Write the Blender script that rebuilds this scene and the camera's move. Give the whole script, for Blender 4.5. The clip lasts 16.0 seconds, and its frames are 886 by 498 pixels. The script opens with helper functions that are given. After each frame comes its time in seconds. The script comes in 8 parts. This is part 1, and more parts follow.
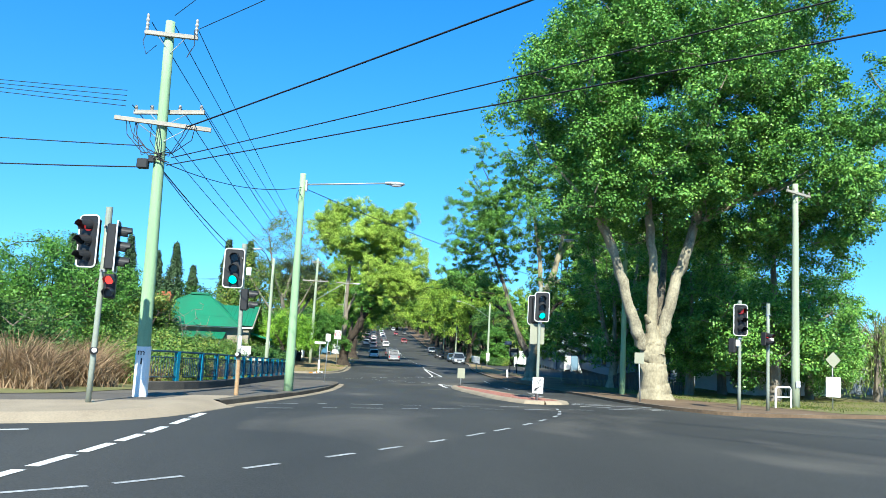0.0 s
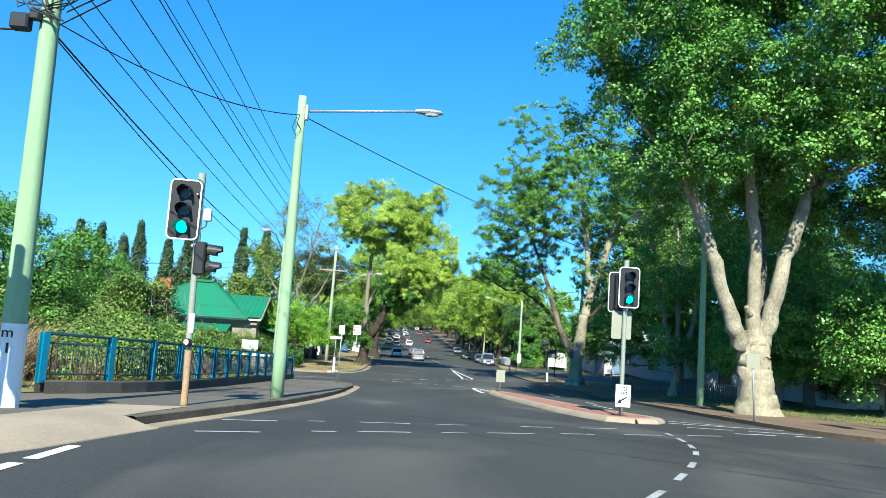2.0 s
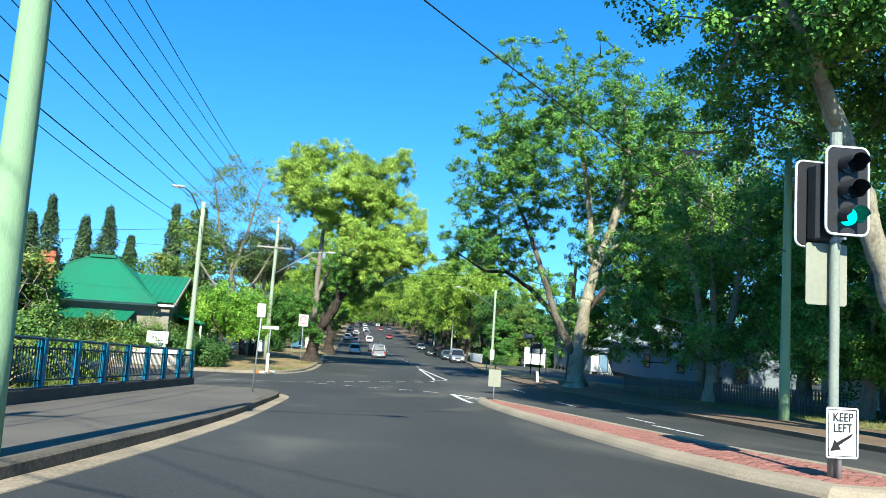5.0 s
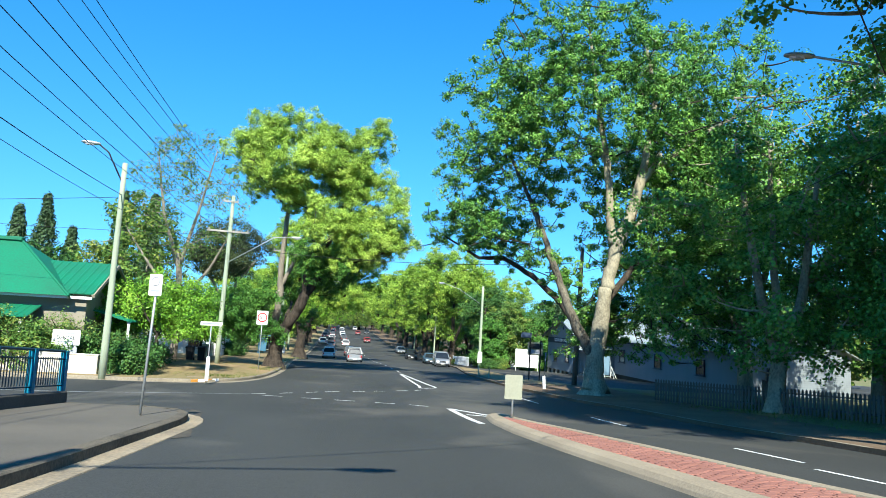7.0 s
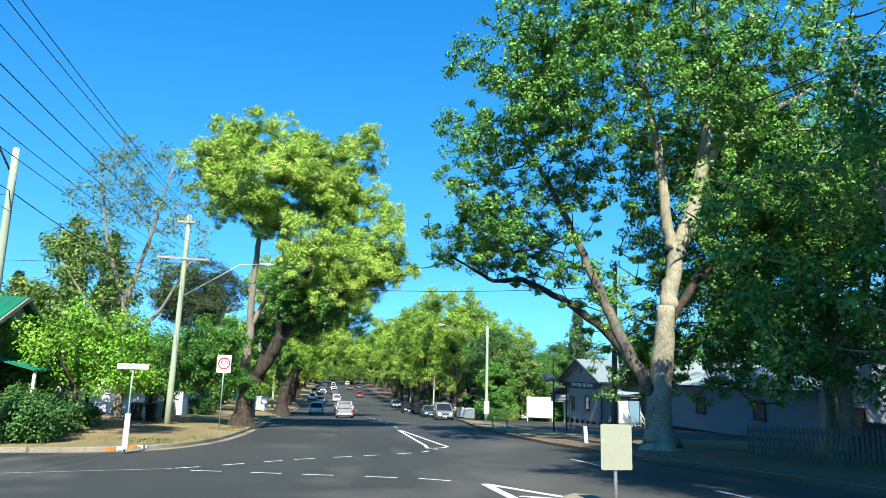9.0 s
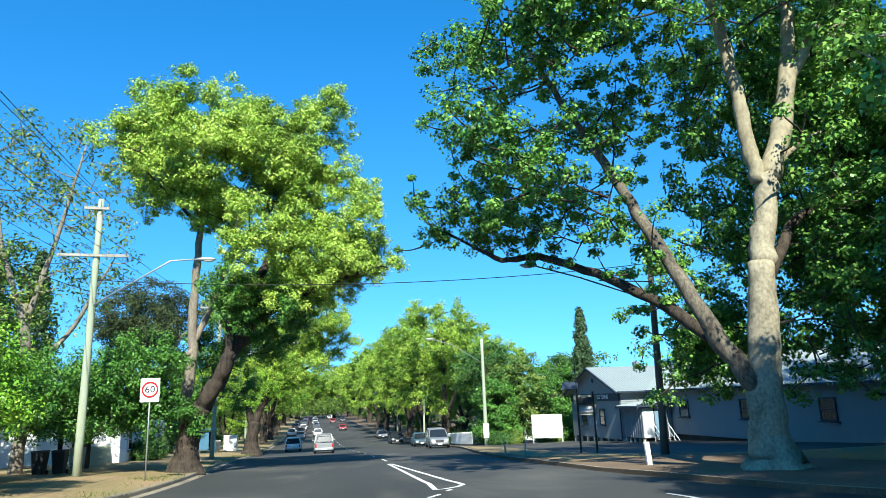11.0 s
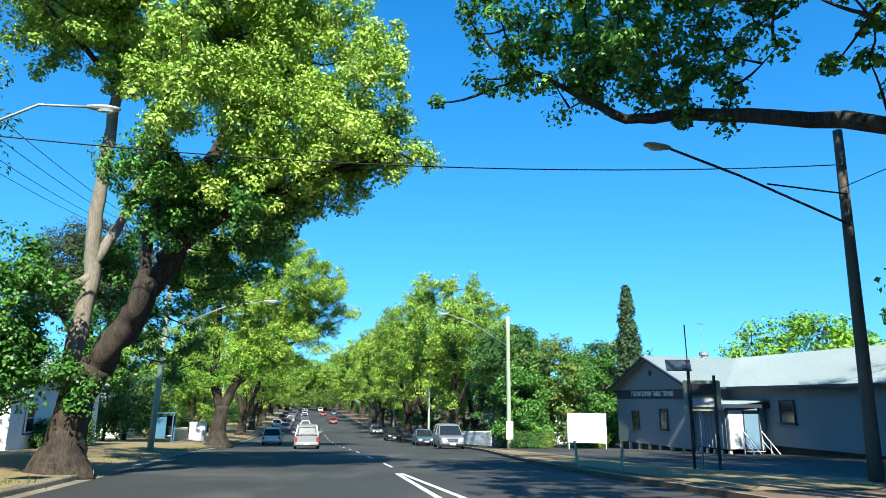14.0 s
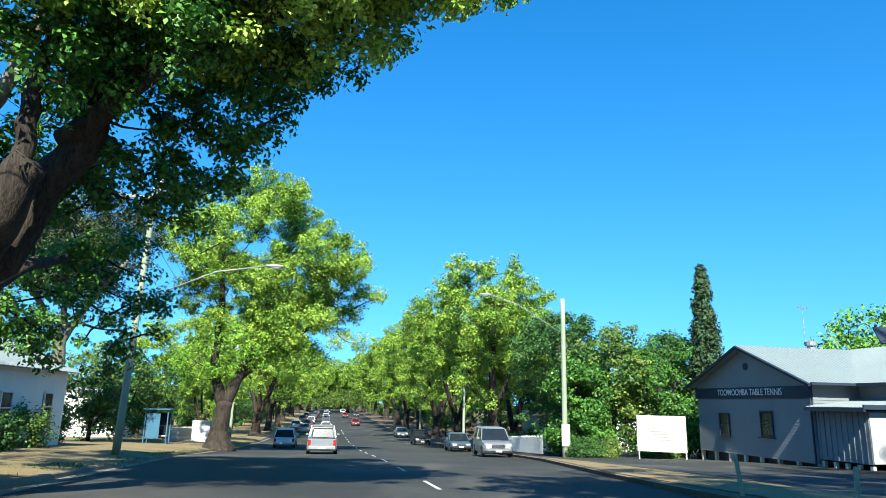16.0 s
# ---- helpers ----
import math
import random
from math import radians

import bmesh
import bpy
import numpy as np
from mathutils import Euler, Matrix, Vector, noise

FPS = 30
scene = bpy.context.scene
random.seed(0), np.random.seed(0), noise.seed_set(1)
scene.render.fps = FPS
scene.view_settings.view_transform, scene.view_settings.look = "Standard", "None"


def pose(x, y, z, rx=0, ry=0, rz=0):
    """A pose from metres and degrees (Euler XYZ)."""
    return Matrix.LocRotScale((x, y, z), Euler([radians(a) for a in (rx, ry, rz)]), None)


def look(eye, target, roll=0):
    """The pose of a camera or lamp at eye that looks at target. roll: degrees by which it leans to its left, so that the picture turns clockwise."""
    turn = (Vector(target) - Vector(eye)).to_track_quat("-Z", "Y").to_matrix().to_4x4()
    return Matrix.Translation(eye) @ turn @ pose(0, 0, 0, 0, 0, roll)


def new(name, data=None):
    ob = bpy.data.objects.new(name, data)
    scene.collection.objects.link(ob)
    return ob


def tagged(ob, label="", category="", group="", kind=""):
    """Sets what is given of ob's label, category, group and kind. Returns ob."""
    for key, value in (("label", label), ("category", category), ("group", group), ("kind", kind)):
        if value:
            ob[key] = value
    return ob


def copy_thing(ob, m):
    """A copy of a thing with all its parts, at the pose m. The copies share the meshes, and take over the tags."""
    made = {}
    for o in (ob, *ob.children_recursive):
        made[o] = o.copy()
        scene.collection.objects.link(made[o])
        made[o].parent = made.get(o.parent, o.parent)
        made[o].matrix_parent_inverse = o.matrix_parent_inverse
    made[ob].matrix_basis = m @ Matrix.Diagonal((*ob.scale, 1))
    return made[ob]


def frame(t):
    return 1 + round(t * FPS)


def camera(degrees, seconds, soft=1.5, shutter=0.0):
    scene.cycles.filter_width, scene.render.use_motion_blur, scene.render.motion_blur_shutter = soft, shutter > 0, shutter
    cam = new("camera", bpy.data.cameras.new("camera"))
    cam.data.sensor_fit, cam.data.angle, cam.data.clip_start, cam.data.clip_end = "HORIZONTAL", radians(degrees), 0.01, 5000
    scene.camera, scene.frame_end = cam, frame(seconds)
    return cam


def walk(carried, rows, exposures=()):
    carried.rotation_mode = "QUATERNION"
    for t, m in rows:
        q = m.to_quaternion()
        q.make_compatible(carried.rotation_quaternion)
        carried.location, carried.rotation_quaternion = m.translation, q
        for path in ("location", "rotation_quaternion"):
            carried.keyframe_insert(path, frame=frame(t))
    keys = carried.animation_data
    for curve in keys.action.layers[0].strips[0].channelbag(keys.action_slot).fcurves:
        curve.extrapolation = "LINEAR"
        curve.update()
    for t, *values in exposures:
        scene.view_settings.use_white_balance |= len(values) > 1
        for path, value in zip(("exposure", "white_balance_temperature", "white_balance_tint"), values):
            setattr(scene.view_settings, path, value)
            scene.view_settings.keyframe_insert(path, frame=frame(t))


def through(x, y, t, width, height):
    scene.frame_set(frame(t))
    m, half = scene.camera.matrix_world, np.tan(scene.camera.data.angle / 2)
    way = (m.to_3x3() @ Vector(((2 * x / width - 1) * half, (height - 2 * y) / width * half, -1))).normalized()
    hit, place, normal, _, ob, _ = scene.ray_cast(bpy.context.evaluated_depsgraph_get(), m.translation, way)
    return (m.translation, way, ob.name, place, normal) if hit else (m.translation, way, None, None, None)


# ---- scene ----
cam = camera(66.9, 16.0, 0.6)
METRES, EYE, TILT, LEAN, TURN = 68.0, 1.35, 0.0, 0.0, -5.5
ROWS = [
    (0.0, 0.0, 0.0, 0.0, -0.28, 5.58, -2.89),
    (0.5, -0.003, 0.0289, -0.0027, 0.19, 5.65, -3.26),
    (1.0, -0.0058, 0.0567, -0.005, 0.68, 5.68, -3.66),
    (1.5, -0.0085, 0.0858, -0.0073, 1.21, 5.62, -3.95),
    (2.0, -0.0106, 0.1131, -0.0097, 1.69, 5.56, -3.84),
    (2.5, -0.0127, 0.1402, -0.0116, 2.11, 5.65, -3.55),
    (3.0, -0.0145, 0.1699, -0.0139, 2.23, 6.05, -3.08),
    (3.5, -0.016, 0.1971, -0.0157, 1.65, 6.39, -2.78),
    (4.0, -0.0173, 0.228, -0.0181, 0.39, 6.45, -2.84),
    (4.5, -0.0185, 0.2573, -0.0203, -0.88, 6.03, -3.34),
    (5.0, -0.0205, 0.2857, -0.0224, -1.62, 5.54, -3.82),
    (7.5, -0.0244, 0.443, -0.035, -3.83, 6.41, -3.08),
    (8.0, -0.025, 0.4757, -0.0379, -4.12, 7.45, -2.87),
    (8.5, -0.0261, 0.5076, -0.0405, -4.0, 9.05, -2.36),
    (11.0, -0.0277, 0.6688, -0.0528, -5.26, 12.73, 2.03),
    (11.5, -0.0287, 0.702, -0.0548, -5.51, 12.54, 2.39),
    (12.0, -0.0299, 0.7328, -0.0567, -5.63, 12.42, 2.48),
    (12.5, -0.0309, 0.7659, -0.0585, -5.76, 12.42, 2.14),
    (13.0, -0.0317, 0.7975, -0.06, -5.94, 12.5, 1.37),
    (13.5, -0.0332, 0.8299, -0.0619, -6.06, 12.6, 0.42),
    (14.0, -0.0346, 0.8642, -0.0637, -5.88, 12.68, -0.55),
    (14.5, -0.0361, 0.8957, -0.0652, -5.45, 12.86, -0.94),
    (15.0, -0.0371, 0.9306, -0.0663, -4.95, 13.1, -1.13),
    (15.5, -0.0381, 0.9624, -0.0681, -4.51, 13.23, -1.22),
    (16.0, -0.0396, 0.9963, -0.0699, -4.0, 12.95, -1.27),
]
walk(cam, [(t, pose(0, 0, EYE, TILT, LEAN, TURN) @ pose(METRES * x, METRES * y, METRES * z, 90 + pitch, roll, yaw)) for t, x, y, z, yaw, pitch, roll in ROWS],
     [(0.0, 1.2, 6150, 2), (16.0, 1.2, 6150, 2)])

# ---- light: late-morning sun behind the camera, clear sky ----
SUN_EL, SUN_AZ = 42.0, 186.0
world = bpy.data.worlds.new("sky")
scene.world = world
world.use_nodes = True
wn = world.node_tree.nodes
wl = world.node_tree.links
sky = wn.new("ShaderNodeTexSky")
sky.sky_type, sky.sun_disc = "NISHITA", False
sky.sun_elevation, sky.sun_rotation = radians(SUN_EL), radians(SUN_AZ)
sky.altitude, sky.air_density, sky.dust_density, sky.ozone_density = 700, 1.0, 0.0, 4.0
deep = wn.new("ShaderNodeHueSaturation")
deep.inputs["Hue"].default_value = 0.498
deep.inputs["Saturation"].default_value = 1.31
wl.new(sky.outputs[0], deep.inputs["Color"])
way = wn.new("ShaderNodeTexCoord")
lift = wn.new("ShaderNodeVectorMath")
lift.operation = "MULTIPLY_ADD"
lift.inputs[1].default_value = (1, 1, 0.7)
lift.inputs[2].default_value = (0, 0, 0.14)
even = wn.new("ShaderNodeVectorMath")
even.operation = "NORMALIZE"
wl.new(way.outputs["Generated"], lift.inputs[0])
wl.new(lift.outputs[0], even.inputs[0])
wl.new(even.outputs[0], sky.inputs["Vector"])
wl.new(deep.outputs[0], wn["Background"].inputs["Color"])
wn["Background"].inputs["Strength"].default_value = 0.118
sun = new("sun", bpy.data.lights.new("sun", "SUN"))
sun.data.energy, sun.data.angle, sun.data.color = 5.0, radians(0.5), (1.0, 0.93, 0.82)
saz, sel = radians(SUN_AZ), radians(SUN_EL)
SUN_DIR = Vector((math.sin(saz) * math.cos(sel), math.cos(saz) * math.cos(sel), math.sin(sel)))
sun.matrix_world = look(SUN_DIR * 100, (0, 0, 0))

# ---- materials ----
def mat(name, col, rough=0.8, metal=0.0, col2=None, scale=4.0, fine=40.0, amount=0.6, bump=0.15, rand=0.0, spec=0.3, stretch=(1, 1, 1)):
    """A surface with two scales of variation between col and col2, fine relief and a change from object to object."""
    m = bpy.data.materials.new(name)
    m.use_nodes = True
    n, l = m.node_tree.nodes, m.node_tree.links
    b = n["Principled BSDF"]
    b.inputs["Roughness"].default_value = rough
    b.inputs["Metallic"].default_value = metal
    b.inputs["Specular IOR Level"].default_value = spec
    col2 = col2 or tuple(c * 0.7 for c in col)
    tc = n.new("ShaderNodeTexCoord")
    mp = n.new("ShaderNodeMapping")
    mp.inputs["Scale"].default_value = stretch
    l.new(tc.outputs["Object"], mp.inputs["Vector"])
    big = n.new("ShaderNodeTexNoise")
    big.inputs["Scale"].default_value, big.inputs["Detail"].default_value = scale, 6
    small = n.new("ShaderNodeTexNoise")
    small.inputs["Scale"].default_value, small.inputs["Detail"].default_value = fine, 4
    l.new(mp.outputs[0], big.inputs["Vector"])
    l.new(mp.outputs[0], small.inputs["Vector"])
    add = n.new("ShaderNodeMath")
    add.operation = "ADD"
    l.new(big.outputs["Fac"], add.inputs[0])
    l.new(small.outputs["Fac"], add.inputs[1])
    ramp = n.new("ShaderNodeMapRange")
    ramp.inputs["From Min"].default_value, ramp.inputs["From Max"].default_value = 0.72, 1.28
    ramp.inputs["To Max"].default_value = amount
    l.new(add.outputs[0], ramp.inputs["Value"])
    mix = n.new("ShaderNodeMix")
    mix.data_type = "RGBA"
    mix.inputs["A"].default_value = (*col, 1)
    mix.inputs["B"].default_value = (*col2, 1)
    l.new(ramp.outputs[0], mix.inputs["Factor"])
    out = mix.outputs["Result"]
    if rand:
        inf = n.new("ShaderNodeObjectInfo")
        hs = n.new("ShaderNodeHueSaturation")
        mr = n.new("ShaderNodeMapRange")
        mr.inputs["To Min"].default_value, mr.inputs["To Max"].default_value = 1 - rand, 1 + rand
        l.new(inf.outputs["Random"], mr.inputs["Value"])
        l.new(mr.outputs[0], hs.inputs["Value"])
        l.new(out, hs.inputs["Color"])
        out = hs.outputs[0]
    l.new(out, b.inputs["Base Color"])
    if bump:
        bp = n.new("ShaderNodeBump")
        bp.inputs["Strength"].default_value, bp.inputs["Distance"].default_value = bump, 0.02
        l.new(small.outputs["Fac"], bp.inputs["Height"])
        l.new(bp.outputs[0], b.inputs["Normal"])
    return m


def leaf_mat(name, col, col2, col3, rough=0.45, through=0.15):
    """Leaves: a colour of its own for each leaf, some light passing through."""
    m = bpy.data.materials.new(name)
    m.use_nodes = True
    n, l = m.node_tree.nodes, m.node_tree.links
    b = n["Principled BSDF"]
    b.inputs["Roughness"].default_value = rough
    b.inputs["Specular IOR Level"].default_value = 0.2
    g = n.new("ShaderNodeNewGeometry")
    ramp = n.new("ShaderNodeValToRGB")
    ramp.color_ramp.elements[0].color = (*[c * 0.7 for c in col], 1)
    ramp.color_ramp.elements[1].color = (*[c * 1.2 for c in col3], 1)
    e = ramp.color_ramp.elements.new(0.55)
    e.color = (*[c * 1.12 for c in col2], 1)
    tc = n.new("ShaderNodeTexCoord")
    big = n.new("ShaderNodeTexNoise")
    big.inputs["Scale"].default_value, big.inputs["Detail"].default_value = 0.45, 2
    l.new(tc.outputs["Object"], big.inputs["Vector"])
    mr = n.new("ShaderNodeMapRange")
    mr.inputs["From Min"].default_value, mr.inputs["From Max"].default_value = 0.25, 0.75
    mr.inputs["To Min"].default_value, mr.inputs["To Max"].default_value = -0.3, 0.3
    l.new(big.outputs["Fac"], mr.inputs["Value"])
    add = n.new("ShaderNodeMath")
    add.operation, add.use_clamp = "ADD", True
    own = n.new("ShaderNodeMapRange")
    own.inputs["To Min"].default_value, own.inputs["To Max"].default_value = 0.2, 0.8
    l.new(g.outputs["Random Per Island"], own.inputs["Value"])
    l.new(own.outputs[0], add.inputs[0])
    l.new(mr.outputs[0], add.inputs[1])
    l.new(add.outputs[0], ramp.inputs["Fac"])
    l.new(ramp.outputs["Color"], b.inputs["Base Color"])
    tr = n.new("ShaderNodeBsdfTranslucent")
    l.new(ramp.outputs["Color"], tr.inputs["Color"])
    mx = n.new("ShaderNodeMixShader")
    mx.inputs["Fac"].default_value = through
    l.new(b.outputs[0], mx.inputs[1])
    l.new(tr.outputs[0], mx.inputs[2])
    l.new(mx.outputs[0], n["Material Output"].inputs["Surface"])
    return m


def glow(name, col, strength):
    m = bpy.data.materials.new(name)
    m.use_nodes = True
    b = m.node_tree.nodes["Principled BSDF"]
    b.inputs["Base Color"].default_value = (*col, 1)
    b.inputs["Emission Color"].default_value = (*col, 1)
    b.inputs["Emission Strength"].default_value = strength
    return m


ASPHALT = mat("asphalt", (0.026, 0.027, 0.025), 0.8, 0, (0.070, 0.070, 0.063), 0.16, 60, 0.85, 0.35, spec=0.25, stretch=(1.0, 0.35, 1))


def dusty(m, col):
    """Dusty, worn blotches with a shape of their own over a surface."""
    n, l = m.node_tree.nodes, m.node_tree.links
    b = n["Principled BSDF"]
    old = b.inputs["Base Color"].links[0].from_socket
    tc = n.new("ShaderNodeTexCoord")
    mp = n.new("ShaderNodeMapping")
    mp.inputs["Scale"].default_value = (1.0, 0.55, 1)
    l.new(tc.outputs["Object"], mp.inputs["Vector"])
    no = n.new("ShaderNodeTexNoise")
    no.inputs["Scale"].default_value, no.inputs["Detail"].default_value, no.inputs["Distortion"].default_value = 0.23, 6, 0.6
    l.new(mp.outputs[0], no.inputs["Vector"])
    mr = n.new("ShaderNodeMapRange")
    mr.inputs["From Min"].default_value, mr.inputs["From Max"].default_value = 0.53, 0.72
    mr.inputs["To Max"].default_value = 0.55
    l.new(no.outputs["Fac"], mr.inputs["Value"])
    mix = n.new("ShaderNodeMix")
    mix.data_type = "RGBA"
    l.new(mr.outputs[0], mix.inputs["Factor"])
    l.new(old, mix.inputs["A"])
    mix.inputs["B"].default_value = (*col, 1)
    l.new(mix.outputs["Result"], b.inputs["Base Color"])


dusty(ASPHALT, (0.15, 0.135, 0.11))
PATH = mat("footpath_asphalt", (0.085, 0.076, 0.062), 0.9, 0, (0.145, 0.126, 0.098), 0.5, 45, 0.8, 0.3)
CONCRETE = mat("concrete", (0.34, 0.28, 0.195), 0.9, 0, (0.21, 0.17, 0.118), 0.9, 30, 0.8, 0.2)
KERB = mat("kerb_concrete", (0.30, 0.255, 0.18), 0.9, 0, (0.12, 0.10, 0.075), 0.7, 25, 0.9, 0.25)
# Dark plinth concrete; also the dark fill for shade beneath the hall floors.
OLDCON_SHADE = mat("dark_concrete_and_shade", (0.10, 0.09, 0.075), 0.9, 0, (0.05, 0.047, 0.04), 0.9, 22, 0.9, 0.3)
BRICK = mat("red_paver", (0.31, 0.14, 0.105), 0.85, 0, (0.22, 0.095, 0.072), 1.2, 40, 0.8, 0.25, rand=0.25)
DIRT = mat("dry_verge", (0.30, 0.20, 0.11), 0.95, 0, (0.17, 0.15, 0.055), 0.35, 9, 1.0, 0.5)
GRASSG = mat("green_verge", (0.13, 0.15, 0.045), 0.95, 0, (0.20, 0.16, 0.075), 0.25, 8, 1.0, 0.5)
# Dirty kerb, darkened further to paint in the shade on its road face.
KERB_DIRT_SHADE = mat("dirty_shaded_kerb", (0.15, 0.125, 0.088), 0.95, 0, (0.055, 0.047, 0.036), 1.2, 20, 0.9, 0.5)
GUTTER = mat("gutter_concrete", (0.37, 0.295, 0.195), 0.9, 0, (0.17, 0.14, 0.098), 0.8, 22, 1.0, 0.25)
SILT = mat("gutter_silt", (0.10, 0.084, 0.06), 0.95, 0, (0.04, 0.038, 0.033), 1.4, 18, 1.0, 0.4)
LEAFLIT = mat("leaf_litter", (0.11, 0.075, 0.045), 0.95, 0, (0.19, 0.13, 0.08), 0.5, 12, 1.0, 0.5)
PAINT = mat("road_paint", (0.72, 0.72, 0.68), 0.7, 0, (0.42, 0.42, 0.40), 2.5, 30, 0.7, 0.1)
WORNPAINT = mat("worn_road_paint", (0.42, 0.43, 0.42), 0.8, 0, (0.17, 0.175, 0.175), 3, 25, 0.9, 0.1)
GREENPOLE = mat("green_timber", (0.30, 0.45, 0.25), 0.85, 0, (0.20, 0.31, 0.17), 1.2, 30, 0.8, 0.3, stretch=(6, 6, 0.4))
GREYPOLE = mat("grey_timber", (0.36, 0.41, 0.29), 0.85, 0, (0.24, 0.27, 0.19), 1.2, 30, 0.8, 0.3, stretch=(6, 6, 0.4))
# Dark timber; on the pole and fences under trees it carries their shade.
DARKSHADEPOLE = mat("dark_and_shaded_timber", (0.13, 0.11, 0.09), 0.85, 0, (0.08, 0.07, 0.06), 1.2, 30, 0.8, 0.3, stretch=(6, 6, 0.4))
ARMWOOD = mat("crossarm_timber", (0.40, 0.37, 0.31), 0.85, 0, (0.20, 0.18, 0.15), 2, 30, 0.8, 0.3, stretch=(0.5, 6, 6))
WHITE = mat("white_paint", (0.78, 0.78, 0.75), 0.6, 0, (0.66, 0.65, 0.60), 2, 25, 0.6, 0.08)
GALV = mat("galvanised_steel", (0.42, 0.44, 0.44), 0.5, 0.6, (0.30, 0.31, 0.31), 2, 30, 0.8, 0.08)
POSTCREAM = mat("pale_green_post_paint", (0.29, 0.32, 0.26), 0.6, 0, (0.20, 0.22, 0.175), 2, 25, 0.8, 0.1)
RUST = mat("rusty_post_foot", (0.42, 0.27, 0.14), 0.8, 0, (0.25, 0.15, 0.08), 3, 25, 0.9, 0.2)
BLACK = mat("black_plastic", (0.018, 0.019, 0.02), 0.5, 0, (0.03, 0.03, 0.03), 3, 30, 0.7, 0.05)
LENS = mat("dark_lens", (0.012, 0.014, 0.014), 0.25, 0, (0.02, 0.02, 0.02), 3, 30, 0.5, 0, spec=0.5)
GREENLAMP = glow("green_signal", (0.02, 0.75, 0.52), 1.3)
REDLAMP = glow("red_signal", (0.85, 0.04, 0.03), 1.1)
DARKRED = glow("dim_red_signal", (0.5, 0.03, 0.03), 0.35)
BLUE = mat("blue_rail_paint", (0.008, 0.20, 0.31), 0.45, 0, (0.012, 0.10, 0.17), 1.5, 20, 0.8, 0.08)
BARBLUE = mat("baluster_dark_paint", (0.02, 0.06, 0.085), 0.5, 0, (0.02, 0.03, 0.04), 2, 20, 0.8, 0.05)
SIGNWHITE = mat("sign_white", (0.80, 0.80, 0.77), 0.45, 0, (0.70, 0.70, 0.66), 1.5, 12, 0.5, 0)
SIGNBACK = mat("sign_back_aluminium", (0.30, 0.30, 0.22), 0.65, 0.0, (0.23, 0.23, 0.17), 2, 15, 0.6, 0)
ORANGE = mat("orange_kerb_paint", (0.50, 0.22, 0.03), 0.7, 0, (0.34, 0.15, 0.03), 3, 20, 0.8, 0.1)
SIGNRED = mat("sign_red", (0.55, 0.02, 0.02), 0.5, 0, (0.45, 0.02, 0.02), 2, 15, 0.5, 0)
SIGNBLACK = mat("sign_black", (0.015, 0.015, 0.015), 0.5, 0, (0.025, 0.025, 0.025), 2, 15, 0.5, 0)
SIGNGREY = mat("sign_grey_print", (0.35, 0.36, 0.38), 0.6, 0, (0.3, 0.3, 0.32), 2, 15, 0.5, 0)
WIRE = mat("black_cable", (0.012, 0.012, 0.014), 0.6, 0, (0.02, 0.02, 0.02), 3, 20, 0.5, 0)
PORCELAIN = mat("insulator", (0.40, 0.38, 0.34), 0.3, 0, (0.25, 0.24, 0.22), 3, 20, 0.6, 0, spec=0.5)
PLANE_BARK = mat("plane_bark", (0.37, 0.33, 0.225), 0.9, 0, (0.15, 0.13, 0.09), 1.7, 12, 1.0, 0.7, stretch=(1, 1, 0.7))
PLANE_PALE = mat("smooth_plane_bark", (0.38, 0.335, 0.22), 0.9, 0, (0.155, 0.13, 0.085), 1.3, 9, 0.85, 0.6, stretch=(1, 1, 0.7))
# Plane bark with the shade of the leaves put into its colour.
PLANE_BARK_SHADED = mat("shaded_plane_bark", (0.19, 0.165, 0.12), 0.95, 0, (0.04, 0.033, 0.026), 2.4, 16, 1.0, 1.0, stretch=(1, 1, 0.5))
# Dark bark, deepened in colour for the shade under the crowns.
DARK_BARK = mat("dark_shaded_bark", (0.075, 0.058, 0.042), 0.95, 0, (0.014, 0.011, 0.009), 2.6, 14, 1.0, 1.0, stretch=(2.5, 2.5, 0.5))
GREY_BARK = mat("grey_bark", (0.27, 0.235, 0.18), 0.95, 0, (0.13, 0.11, 0.085), 2.0, 12, 1.0, 0.6, stretch=(2.5, 2.5, 0.5))
PLANE_LEAF = leaf_mat("plane_leaf", (0.04, 0.115, 0.018), (0.105, 0.25, 0.045), (0.25, 0.42, 0.08), 0.38)
PLANE_LEAF_B = leaf_mat("shade_plane_leaf", (0.035, 0.105, 0.02), (0.11, 0.25, 0.042), (0.25, 0.41, 0.075), 0.38)
# Leaf of dense trees; also paints the shaded underside of the old camphor.
DENSE_LEAF = leaf_mat("dense_and_shaded_leaf", (0.03, 0.10, 0.018), (0.075, 0.19, 0.03), (0.16, 0.31, 0.055), 0.4)
CAMPHOR_LEAF = leaf_mat("camphor_leaf", (0.08, 0.18, 0.02), (0.29, 0.43, 0.06), (0.54, 0.63, 0.14), 0.45)
CAMPHOR_LEAF_B = leaf_mat("street_camphor_leaf", (0.05, 0.13, 0.016), (0.215, 0.355, 0.042), (0.45, 0.54, 0.09), 0.45)
BRIGHT_LEAF = leaf_mat("bright_leaf", (0.06, 0.17, 0.015), (0.16, 0.33, 0.028), (0.32, 0.47, 0.06), 0.4)
DARK_LEAF = leaf_mat("dark_leaf", (0.022, 0.065, 0.016), (0.05, 0.125, 0.028), (0.11, 0.20, 0.045))
MIX_LEAF = leaf_mat("garden_leaf", (0.04, 0.10, 0.022), (0.10, 0.19, 0.035), (0.28, 0.28, 0.06))
